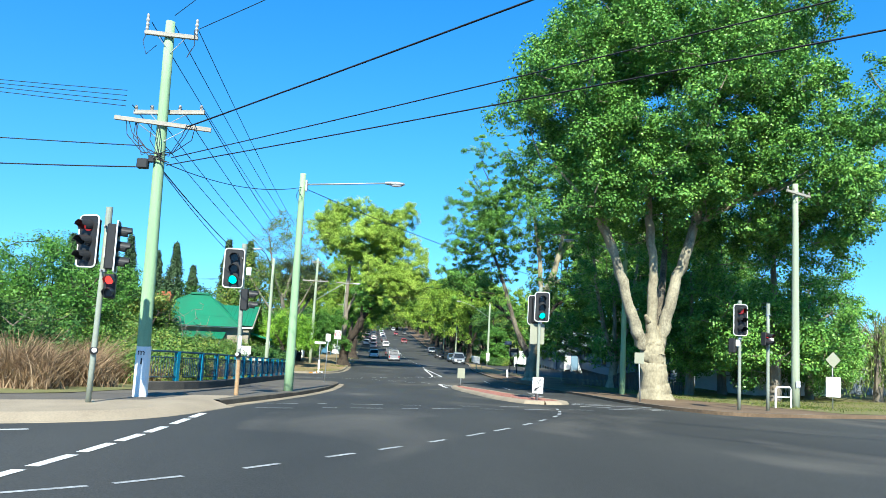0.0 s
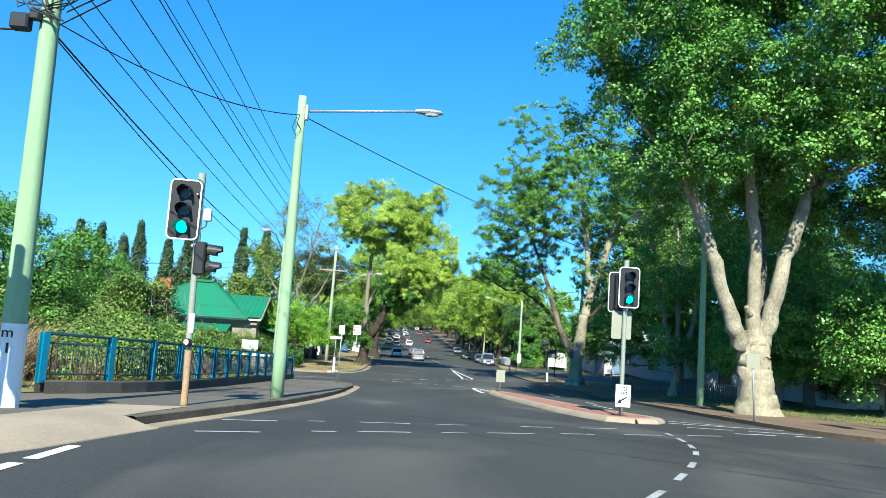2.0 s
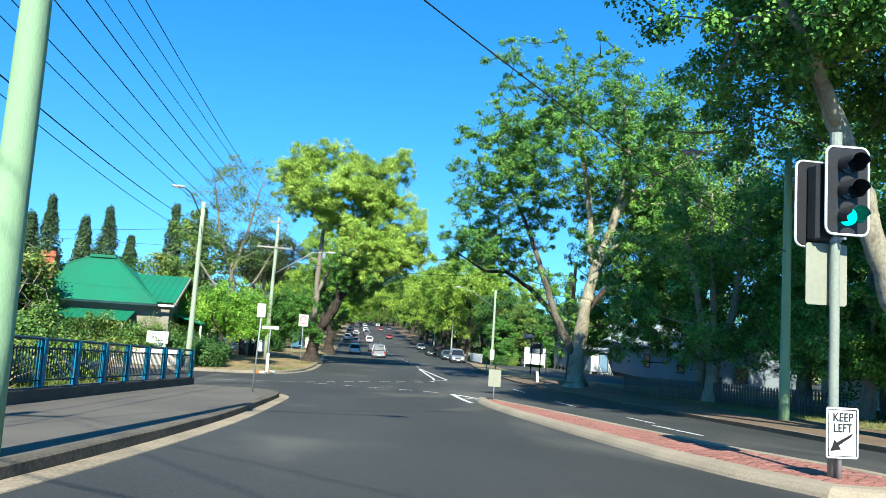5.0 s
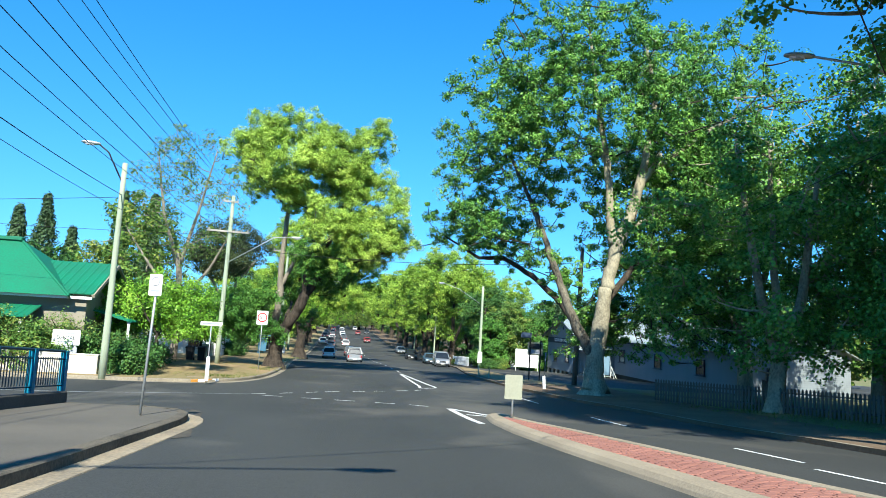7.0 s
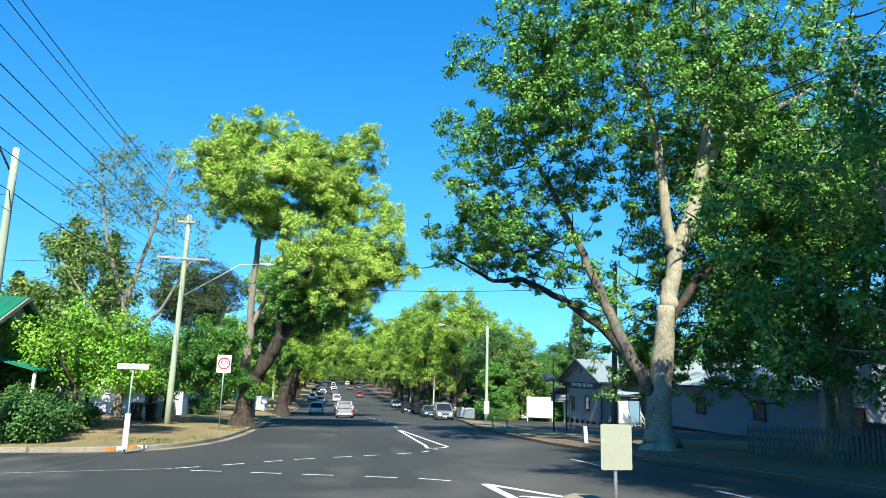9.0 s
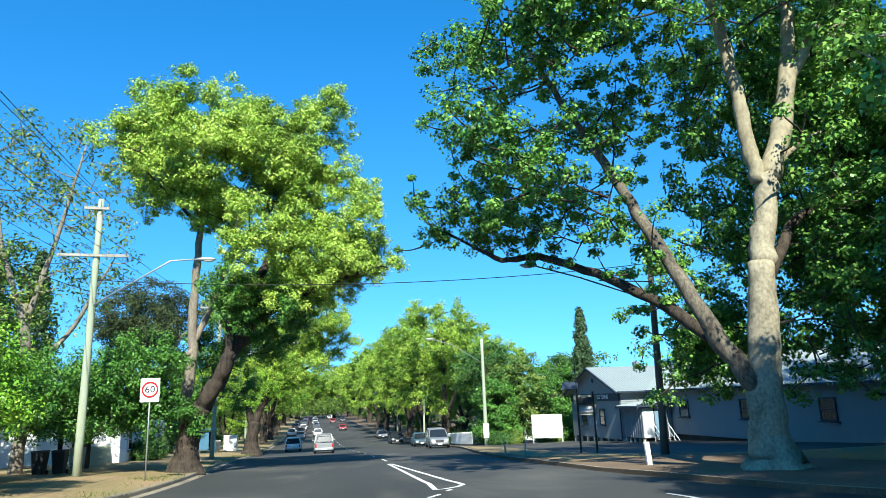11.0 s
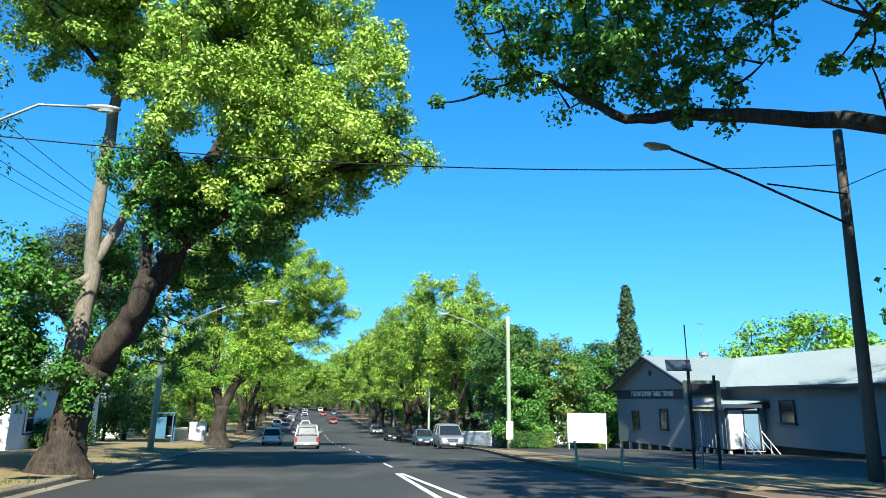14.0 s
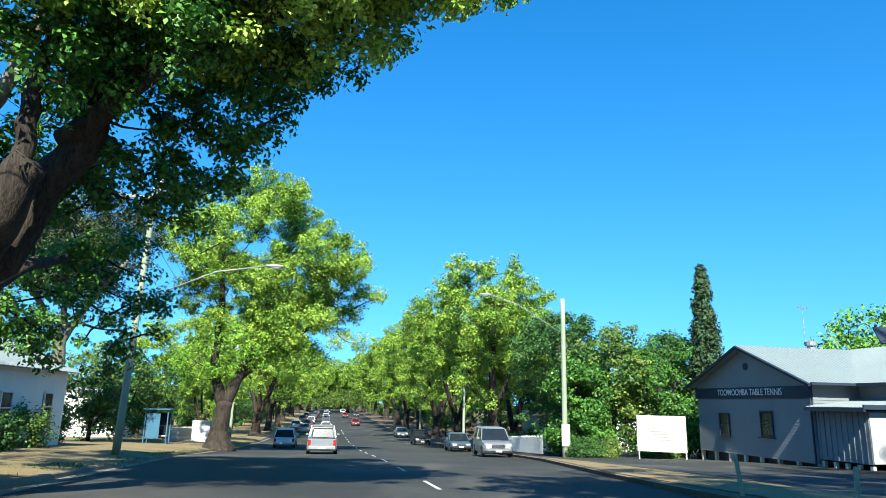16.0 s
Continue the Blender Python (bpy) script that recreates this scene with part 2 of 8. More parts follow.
CONIFER = leaf_mat("cypress_leaf", (0.03, 0.065, 0.028), (0.055, 0.10, 0.042), (0.10, 0.155, 0.065), 0.6, 0.15)
PINE_LEAF = leaf_mat("pine_needles", (0.024, 0.042, 0.016), (0.052, 0.075, 0.028), (0.095, 0.115, 0.045), 0.6, 0.15)
WILLOW_LEAF = leaf_mat("willow_leaf", (0.06, 0.11, 0.03), (0.14, 0.21, 0.05), (0.25, 0.31, 0.09))
DRY_GRASS = leaf_mat("dry_grass", (0.16, 0.10, 0.055), (0.28, 0.19, 0.11), (0.42, 0.31, 0.19), 0.8, 0.3)
GREEN_GRASS = leaf_mat("grass_blade", (0.06, 0.11, 0.02), (0.13, 0.17, 0.035), (0.28, 0.24, 0.08), 0.7, 0.3)
CLAD = mat("grey_weatherboard", (0.215, 0.24, 0.25), 0.65, 0, (0.165, 0.185, 0.195), 0.8, 20, 0.6, 0.05)
CLADCREAM = mat("cream_weatherboard", (0.60, 0.56, 0.46), 0.7, 0, (0.50, 0.46, 0.38), 0.8, 20, 0.6, 0.05)
BEIGE = mat("beige_weatherboard", (0.30, 0.265, 0.20), 0.75, 0, (0.22, 0.19, 0.14), 0.8, 20, 0.7, 0.06)
TRIMDARK = mat("dark_blue_trim", (0.03, 0.045, 0.07), 0.6, 0, (0.02, 0.03, 0.05), 1.5, 20, 0.6, 0.05)
ROOFGREY = mat("pale_steel_roof", (0.25, 0.29, 0.28), 0.55, 0.1, (0.21, 0.245, 0.24), 0.4, 12, 0.7, 0.05)
ROOFGREEN = mat("green_steel_roof", (0.012, 0.17, 0.085), 0.55, 0, (0.02, 0.11, 0.06), 0.5, 12, 0.8, 0.1)
GLASS = mat("window_glass", (0.012, 0.016, 0.02), 0.2, 0, (0.03, 0.035, 0.04), 1, 10, 0.5, 0, spec=0.6)
REDBRICK = mat("chimney_brick", (0.42, 0.13, 0.065), 0.9, 0, (0.28, 0.09, 0.05), 3, 30, 0.8, 0.2)
DOORBLUE = mat("pale_blue_door", (0.16, 0.26, 0.34), 0.5, 0, (0.13, 0.21, 0.28), 1, 15, 0.6, 0.05)
STEPGREY = mat("painted_step", (0.55, 0.55, 0.52), 0.7, 0, (0.42, 0.42, 0.40), 2, 20, 0.7, 0.1)
SHELTERBLUE = mat("shelter_blue", (0.06, 0.16, 0.24), 0.5, 0, (0.04, 0.10, 0.16), 1, 15, 0.6, 0.05)
TYRE = mat("tyre_rubber", (0.015, 0.015, 0.016), 0.85, 0, (0.03, 0.03, 0.03), 4, 40, 0.6, 0.1)
ALLOY = mat("alloy_wheel", (0.45, 0.46, 0.47), 0.35, 0.8, (0.3, 0.3, 0.31), 4, 30, 0.5, 0)
HEADLAMP = mat("headlamp_glass", (0.6, 0.62, 0.64), 0.12, 0.3, (0.45, 0.46, 0.48), 4, 20, 0.5, 0, spec=0.6)
TAILRED = mat("tail_lamp_red", (0.4, 0.02, 0.015), 0.25, 0, (0.28, 0.015, 0.01), 4, 20, 0.5, 0, spec=0.5)


# ---- ground profile along the street and mesh helpers ----
PY = (-3000, -60, -20, 0, 2, 5.9, 7.7, 11.6, 13.4, 17.5, 19.5, 32.4, 34.5, 47.7, 49.8, 54.2, 56.4, 60.9, 63.2, 67.7, 102, 112, 125, 150, 175, 200, 250, 400, 700, 3000)
PZ = (3, 3, 1.2, 0, -0.18, -0.50, -0.66, -0.945, -1.07, -1.30, -1.44, -2.50, -2.67, -3.73, -3.86, -4.08, -4.21, -4.43, -4.51, -4.75, -6.15, -6.66, -7.3, -8.2, -8.6, -8.8, -8.7, -7.8, -7, -7)


def gz(y):
    """Height of the road surface at y."""
    return float(np.interp(y, PY, PZ))


def drop(x, y):
    """How far the ground beside the hall lies below the street."""
    return 0.6 * float(np.interp(x, (15, 24), (0, 1))) * float(np.interp(y, (70, 84, 135, 160), (0, 1, 1, 0)))


def part(name, bm, material, parent=None, label="", smooth=False):
    me = bpy.data.meshes.new(name)
    bm.normal_update()
    bm.to_mesh(me)
    bm.free()
    me.materials.append(material)
    if smooth:
        for p in me.polygons:
            p.use_smooth = True
    ob = new(name, me)
    if parent:
        ob.parent = parent
    if label:
        tagged(ob, label)
    return ob


def share(name, src, parent, m):
    """One more piece on the mesh of src."""
    ob = new(name, src.data)
    ob.parent = parent
    ob.matrix_basis = m
    return ob


def thing(name, at, label, category, group="", kind="", rz=0.0):
    e = new(name)
    e.empty_display_size = 0.2
    e.matrix_world = pose(*at, 0, 0, rz)
    return tagged(e, label, category, group, kind)


def box(bm, c, s, rz=0.0, bevel=0.0, ry=0.0, rx=0.0):
    m = pose(*c, rx, ry, rz) @ Matrix.Diagonal((*s, 1))
    r = bmesh.ops.create_cube(bm, size=1.0, matrix=m)
    if bevel:
        es = list({e for v in r["verts"] for e in v.link_edges})
        bmesh.ops.bevel(bm, geom=es, offset=bevel, segments=1, affect="EDGES")
    return bm


def tube(bm, pts, radii, n=10, cap=True):
    """A round tube through pts."""
    pts = [Vector(p) for p in pts]
    rings = []
    up = Vector((0.31, 0.93, 0.17))
    for i, p in enumerate(pts):
        d = (pts[min(i + 1, len(pts) - 1)] - pts[max(i - 1, 0)]).normalized()
        a = d.cross(up)
        a = a.normalized() if a.length > 1e-4 else Vector((1, 0, 0))
        b = d.cross(a)
        r = radii[i] if hasattr(radii, "__len__") else radii
        rings.append([bm.verts.new(p + (a * math.cos(2 * math.pi * k / n) + b * math.sin(2 * math.pi * k / n)) * r) for k in range(n)])
    for q, r in zip(rings, rings[1:]):
        for k in range(n):
            bm.faces.new((q[k], q[(k + 1) % n], r[(k + 1) % n], r[k]))
    if cap:
        bm.faces.new(rings[0][::-1])
        bm.faces.new(rings[-1])
    return bm


def loft(bm, sections):
    """Closes a skin over sections of equally many points."""
    rings = [[bm.verts.new(p) for p in s] for s in sections]
    n = len(rings[0])
    for q, r in zip(rings, rings[1:]):
        for k in range(n):
            bm.faces.new((q[k], q[(k + 1) % n], r[(k + 1) % n], r[k]))
    bm.faces.new(rings[0][::-1])
    bm.faces.new(rings[-1])
    bmesh.ops.recalc_face_normals(bm, faces=bm.faces)
    return bm


def plate(bm, w, h, thick, r=0.04, n=4):
    """An upright plate with rounded corners, in x and z, its face towards -y."""
    out = []
    for cx, cz, a0 in ((w / 2 - r, h / 2 - r, 0), (-w / 2 + r, h / 2 - r, 90), (-w / 2 + r, -h / 2 + r, 180), (w / 2 - r, -h / 2 + r, 270)):
        for k in range(n + 1):
            a = radians(a0 + 90 * k / n)
            out.append((cx + r * math.cos(a), cz + r * math.sin(a)))
    f = [bm.verts.new((x, -thick / 2, z)) for x, z in out]
    b = [bm.verts.new((x, thick / 2, z)) for x, z in out]
    bm.faces.new(f)
    bm.faces.new(b[::-1])
    for k in range(len(out)):
        j = (k + 1) % len(out)
        bm.faces.new((f[j], f[k], b[k], b[j]))
    bmesh.ops.recalc_face_normals(bm, faces=bm.faces)
    return bm


def lettering(name, text, size, parent, m, material, depth=0.004, squeeze=1.0):
    """Words as a mesh, standing in x and z, read from -y."""
    c = bpy.data.curves.new(name, "FONT")
    c.body, c.size, c.extrude, c.align_x, c.align_y = text, size, depth, "CENTER", "CENTER"
    t = new(name, c)
    me = bpy.data.meshes.new_from_object(t.evaluated_get(bpy.context.evaluated_depsgraph_get()))
    bpy.data.objects.remove(t)
    me.materials.clear()
    me.materials.append(material)
    me.transform(pose(0, 0, 0, 90, 0, 0) @ Matrix.Diagonal((squeeze, 1, 1, 1)))
    ob = new(name, me)
    ob.parent = parent
    ob.matrix_basis = m
    return ob


def follow(bm, h=0.0, step=2.0, base=None):
    """Cuts a flat outline across the street at every step and lays it on the street's profile."""
    ys = [v.co.y for v in bm.verts]
    y = math.ceil(min(ys) / step) * step
    while y < max(ys):
        bmesh.ops.bisect_plane(bm, geom=bm.verts[:] + bm.edges[:] + bm.faces[:], plane_co=(0, y, 0), plane_no=(0, 1, 0))
        y += step if y < 130 else step * 5
    for v in bm.verts:
        v.co.z += gz(v.co.y) + h
    return bm


def slab(name, outline, h, depth, material, parent=None, step=2.0):
    """A raised sheet with sides, following the street."""
    bm = bmesh.new()
    bm.faces.new([bm.verts.new((x, y, 0)) for x, y in outline])
    bmesh.ops.triangulate(bm, faces=bm.faces[:])
    follow(bm, h, step)
    edges = [e for e in bm.edges if e.is_boundary]
    r = bmesh.ops.extrude_edge_only(bm, edges=edges)
    for v in r["geom"]:
        if isinstance(v, bmesh.types.BMVert):
            v.co.z -= depth
    bmesh.ops.recalc_face_normals(bm, faces=bm.faces[:])
    up = sum(f.normal.z * f.calc_area() for f in bm.faces)
    if up < 0:
        bmesh.ops.reverse_faces(bm, faces=bm.faces[:])
    return part(name, bm, material, parent)


def dense(line, step=1.5):
    out = []
    for (x0, y0), (x1, y1) in zip(line, line[1:]):
        n = max(1, int(min(math.hypot(x1 - x0, y1 - y0), 200) / step))
        out += [(x0 + (x1 - x0) * k / n, y0 + (y1 - y0) * k / n) for k in range(n)]
    return out + [line[-1]]


def smooth(line, rounds=2):
    for _ in range(rounds):
        out = [line[0]]
        for (x0, y0), (x1, y1) in zip(line, line[1:]):
            out += [(x0 * 0.75 + x1 * 0.25, y0 * 0.75 + y1 * 0.25), (x0 * 0.25 + x1 * 0.75, y0 * 0.25 + y1 * 0.75)]
        line = out + [line[-1]]
    return line


def ribbon(name, line, profile, material, closed=False, step=1.2, parent=None, wobble=0.0):
    """A kerb: profile is a list of (offset to the right of the line, height over the road)."""
    line = dense(line + line[:1] if closed else line, step)
    bm = bmesh.new()
    rows = []
    rnd = random.Random(5)
    for i, (x, y) in enumerate(line):
        a, b = line[max(i - 1, 0)], line[min(i + 1, len(line) - 1)]
        d = Vector((b[0] - a[0], b[1] - a[1], 0)).normalized()
        n = Vector((d.y, -d.x, 0))
        w = rnd.uniform(-wobble, wobble)
        rows.append([bm.verts.new((x + n.x * o, y + n.y * o, gz(y + n.y * o) + h + w * (h > 0.05))) for o, h in profile])
    for q, r in zip(rows, rows[1:]):
        for k in range(len(profile) - 1):
            bm.faces.new((q[k], q[k + 1], r[k + 1], r[k]))
    bmesh.ops.recalc_face_normals(bm, faces=bm.faces[:])
    if sum(f.normal.z * f.calc_area() for f in bm.faces) < 0:
        bmesh.ops.reverse_faces(bm, faces=bm.faces[:])
    return part(name, bm, material, parent)


def cloud_mesh(name, verts, faces, material, parent=None, label="", kind="", smooth_faces=False):
    """A mesh of many quads from arrays."""
    me = bpy.data.meshes.new(name)
    verts, faces = np.asarray(verts, np.float32), np.asarray(faces, np.int32)
    me.vertices.add(len(verts))
    me.vertices.foreach_set("co", verts.ravel())
    me.loops.add(faces.size)
    me.loops.foreach_set("vertex_index", faces.ravel())
    me.polygons.add(len(faces))
    me.polygons.foreach_set("loop_start", np.arange(0, faces.size, faces.shape[1], dtype=np.int32))
    me.update(calc_edges=True)
    me.materials.append(material)
    ob = new(name, me)
    if parent:
        ob.parent = parent
    return tagged(ob, label, kind=kind)


def leaf_quads(pts, normals, size, rng, slim=0.62, droop=0.0, lobed=False):
    """One folded leaf at every point."""
    n = len(pts)
    t = rng.normal(size=(n, 3))
    t[:, 2] -= droop
    t -= normals * (t * normals).sum(1, keepdims=True)
    t /= np.linalg.norm(t, axis=1, keepdims=True) + 1e-6
    s = np.cross(normals, t)
    ln = (size * rng.uniform(0.65, 1.35, (n, 1)))
    w = ln * slim * 0.5
    base = pts - t * ln * 0.5
    tip = pts + t * ln * 0.5 - normals * ln * 0.12
    if lobed:
        out = [base, pts + s * w * 1.1 - t * ln * 0.16, pts + s * w * 0.5 + t * ln * 0.08, tip, pts - s * w * 0.5 + t * ln * 0.08, pts - s * w * 1.1 - t * ln * 0.16]
        return np.stack(out, 1).reshape(-1, 3), np.arange(6 * n).reshape(-1, 6)
    v = np.stack([base, pts + s * w + normals * ln * 0.08, tip, pts - s * w + normals * ln * 0.08], 1).reshape(-1, 3)
    f = np.arange(4 * n).reshape(-1, 4)
    return v, f


def clump_leaves(centres, radii, per, size, rng, flat=0.7, slim=0.62, droop=0.0, lobed=False):
    """Leaves in loose shells round the clump centres."""
    c = np.repeat(centres, per, 0)
    r = np.repeat(radii, per)[:, None]
    d = rng.normal(size=(len(c), 3))
    d /= np.linalg.norm(d, axis=1, keepdims=True)
    rad = rng.uniform(0, 1, (len(c), 1)) ** 0.45
    p = c + d * rad * r * np.array([1, 1, flat])
    nrm = d * 0.9 + np.array([0, -0.12, 0.5]) + rng.normal(size=d.shape) * 0.42
    nrm /= np.linalg.norm(nrm, axis=1, keepdims=True) + 1e-6
    return leaf_quads(p, nrm, size, rng, slim, droop, lobed)


def crown_points(blobs, n, rng, hollow=0.35, gap=-0.12, scale=0.33, seed=0.0):
    """Clump centres in a union of ellipsoids (x, y, z, rx, ry, rz), more of them near the skin, with gaps."""
    vol = np.array([b[3] * b[4] * b[5] for b in blobs])
    out = []
    while len(out) < n:
        b = blobs[rng.choice(len(blobs), p=vol / vol.sum())]
        d = rng.normal(size=3)
        d /= np.linalg.norm(d)
        r = rng.uniform(hollow ** 3, 1) ** (1 / 3)
        p = np.array(b[:3]) + d * r * np.array(b[3:])
        if noise.noise(Vector(p * scale) + Vector((seed, seed, 0))) > gap:
            out.append(p)
    return np.array(out)


def grow(bm, nodes, targets, rng, r0=0.075, sag=0.25):
    """Twigs from the nearest node of the limbs to each target, nearest first."""
    nodes = [np.array(q) for q in nodes]
    arr = np.array(nodes)
    order = np.argsort([np.min(np.linalg.norm(arr - t, axis=1)) for t in targets])
    for i in order:
        t = targets[i]
        dist = np.linalg.norm(arr - t, axis=1) + 0.6 * np.maximum(arr[:, 2] - t[2], 0)
        a = arr[np.argmin(dist)]
        ln = np.linalg.norm(t - a)
        if ln < 0.3:
            continue
        mid1 = a + (t - a) * 0.35 + rng.normal(size=3) * ln * 0.08 - np.array([0, 0, sag * ln * 0.3])
        mid2 = a + (t - a) * 0.7 + rng.normal(size=3) * ln * 0.08 - np.array([0, 0, sag * ln * 0.2])
        r = min(r0, 0.02 + ln * 0.016)
        pts = [a * (1 - u) ** 3 + 3 * mid1 * u * (1 - u) ** 2 + 3 * mid2 * u * u * (1 - u) + t * u ** 3 for u in ((0, 0.2, 0.4, 0.6, 0.8, 1) if ln > 1 else (0, 0.5, 1))]
        tube(bm, pts, list(np.linspace(r, r * 0.25, len(pts))), 5, False)
        arr = np.vstack([arr, mid1, mid2, t])
    return bm


def limb_nodes(limbs, step=0.8):
    out = []
    for pts, _ in limbs:
        for a, b in zip(pts, pts[1:]):
            a, b = np.array(a, float), np.array(b, float)
            n = max(1, int(np.linalg.norm(b - a) / step))
            out += [a + (b - a) * k / n for k in range(1, n + 1)]
    return out


def wavy(pts, radii, rng, amount=0.12, n=5, rough=0.07):
    """A limb between pts with small bends."""
    P, R = [], []
    for i in range(len(pts) - 1):
        a, b = np.array(pts[i], float), np.array(pts[i + 1], float)
        for k in range(n):
            f = k / n
            P.append(a + (b - a) * f + (rng.normal(size=3) * amount * radii[i] if k else 0))
            R.append((radii[i] * (1 - f) + radii[i + 1] * f) * rng.uniform(1 - rough, 1 + rough))
    return P + [np.array(pts[-1], float)], R + [radii[-1]]


def tree(name, at, label, limbs, blobs, n_clumps, per, leaf, bark, foliage, seed, clump=(0.9, 1.7), flat=0.7, slim=0.62, twig=0.075, gap=-0.12, droop=0.0, flare=0.0, group="", hollow=0.35, low=2.0, scale=0.33, limb_bark=None, twig_bark=None, extra=(), under=None, tuft=None, lobed=False):
    """Trunk, limbs, twigs and a crown of single leaves. limbs: (points, radii) from the tree's foot; blobs: the crown's masses."""
    rng = np.random.default_rng(seed)
    e = thing(name, at, label, "tree", group)
    for i, (pts, radii) in enumerate(limbs):
        bm = bmesh.new()
        P, R = wavy(pts, radii, rng) if i else wavy(pts, radii, rng, 0.04, 8, 0.02)
        tube(bm, P, R, 20 if i == 0 else 11)
        if radii[0] > 0.2:
            bm.normal_update()
            for v in bm.verts:
                v.co += v.normal * noise.noise(Vector((v.co.x * 2.2, v.co.y * 2.2, v.co.z * 0.7 + seed))) * 0.13 * radii[0]
        if i == 0 and flare:
            for v in bm.verts:
                k = max(0.0, 1 - (v.co.z - pts[0][2]) / 1.3) ** 2
                a = math.atan2(v.co.y - pts[0][1], v.co.x - pts[0][0])
                g = 1 + flare * k * (1 + 0.35 * math.sin(5 * a + seed))
                v.co.x, v.co.y = pts[0][0] + (v.co.x - pts[0][0]) * g, pts[0][1] + (v.co.y - pts[0][1]) * g
        part("trunk" if i == 0 else "limb", bm, (limb_bark or {}).get(i, bark), e, smooth=True)
    targets = crown_points(blobs, n_clumps, rng, hollow, gap, scale, seed)
    targets = targets[targets[:, 2] > low]
    for (x0, y0, z0), (x1, y1, z1), n_extra, spread in extra:
        f = rng.uniform(0, 1, (n_extra, 1))
        targets = np.vstack([targets, np.array([[x0, y0, z0]]) * (1 - f) + np.array([[x1, y1, z1]]) * f + rng.normal(size=(n_extra, 3)) * np.array(spread)])
    bm = bmesh.new()
    grow(bm, limb_nodes(limbs), targets, rng, twig)
    tagged(part("branchwork", bm, twig_bark or bark, e), kind="stuff")
    if tuft:
        k, r0, r1 = tuft
        d = rng.normal(size=(len(targets) * k, 3)) + np.array([0, 0, 0.3])
        d /= np.linalg.norm(d, axis=1, keepdims=True)
        big = np.repeat(rng.uniform(r0, r1, len(targets)), k)[:, None]
        targets = np.repeat(targets, k, 0) + d * big * rng.uniform(0.55, 1.0, big.shape) * np.array([1, 1, flat])
    rad = rng.uniform(*clump, len(targets))
    v, f = clump_leaves(targets, rad, per, leaf, rng, flat, slim, droop, lobed)
    cloud_mesh("crown", v, f, foliage, e, kind="stuff")
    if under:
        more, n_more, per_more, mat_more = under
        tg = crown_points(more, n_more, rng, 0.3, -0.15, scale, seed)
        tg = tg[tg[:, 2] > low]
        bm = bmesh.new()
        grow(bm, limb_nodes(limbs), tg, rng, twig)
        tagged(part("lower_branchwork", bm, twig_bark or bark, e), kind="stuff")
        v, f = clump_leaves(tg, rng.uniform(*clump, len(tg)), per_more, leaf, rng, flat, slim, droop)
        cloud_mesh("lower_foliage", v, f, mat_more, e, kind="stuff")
    return e


def bush(name, at, label, blobs, n, per, leaf, foliage, seed, clump=(0.35, 0.7), category="bush", group="", gap=-0.2, flat=0.8, slim=0.62, bark=None, scale=0.8):
    """A shrub: stems from the foot to every clump of leaves."""
    rng = np.random.default_rng(seed)
    e = thing(name, at, label, category, group)
    targets = crown_points(blobs, n, rng, 0.4, gap, scale, seed)
    targets = targets[targets[:, 2] > 0.1]
    bm = bmesh.new()
    tube(bm, [(0, 0, -0.1), (0.03, 0.02, 0.5), (0.0, 0.05, 1.0)], [0.09, 0.07, 0.05], 6)
    grow(bm, [(0, 0, 0.1), (0, 0.03, 0.5), (0, 0.05, 1.0)], targets, rng, 0.05)
    tagged(part("stemwork", bm, bark or DARK_BARK, e), kind="stuff")
    v, f = clump_leaves(targets, rng.uniform(*clump, len(targets)), per, leaf, rng, flat, slim)
    cloud_mesh("foliage", v, f, foliage, e, kind="stuff")
    return e


# ---- large structure ----
def sheet(name, xs, ys, h, material, kind="structure"):
    bm = bmesh.new()
    rows = [[bm.verts.new((x, y, gz(y) + h)) for x in xs] for y in ys]
    for q, r in zip(rows, rows[1:]):
        for k in range(len(xs) - 1):
            bm.faces.new((q[k], q[k + 1], r[k + 1], r[k]))
    return tagged(part(name, bm, material), kind=kind)


near_y = [-60, -40] + [float(y) for y in range(-20, 130, 2)] + [float(y) for y in range(130, 261, 10)] + [300, 350, 400, 450, 500, 600, 700]
tagged(sheet("ground", [-3000, -800, -200, -90, -75, 0, 75, 90, 200, 800, 3000], [-3000, -200] + near_y + [1000, 3000], -1.4, GRASSG), "dry green grassy ground reaching the distance")
tagged(sheet("road", [-75, -30, -10, 0, 7, 20, 75], near_y, 0.0, ASPHALT), "dark worn asphalt street sloping down to a dip")

K1 = smooth([(-75, -8), (-30, 6.2), (-9, 13.2), (-6.6, 14.1), (-5.0, 15.4), (-4.3, 18.2), (-3.5, 22.5), (-2.7, 28), (-2.25, 34), (-2.2, 40), (-2.2, 44.3), (-3.2, 46.2), (-6, 46.5), (-14, 46), (-75, 42)])
K2 = smooth([(-75, 56.5), (-20, 60), (-9.5, 60.7), (-6, 61), (-3.9, 62.5), (-3.2, 67), (-2.9, 72), (-2.9, 80), (-3.4, 90), (-3.8, 105), (-4.0, 140), (-3.8, 170), (-3.6, 700)])
K3 = smooth([(75, 43), (20.9, 25.6), (15, 23.4), (12.7, 23.3), (11.9, 26.5), (11.95, 30), (12.2, 34), (12.7, 39), (13.1, 46), (13.1, 53), (12.3, 59), (12.0, 64), (12.0, 70), (12.2, 82), (13.0, 90), (14.0, 97), (15.6, 111), (16.4, 125), (16.6, 700)])
tagged(slab("verge_left_near", K1 + [(-75, 41.9)], 0.15, 0.4, PATH), "grey asphalt footpath behind a concrete kerb", kind="structure")
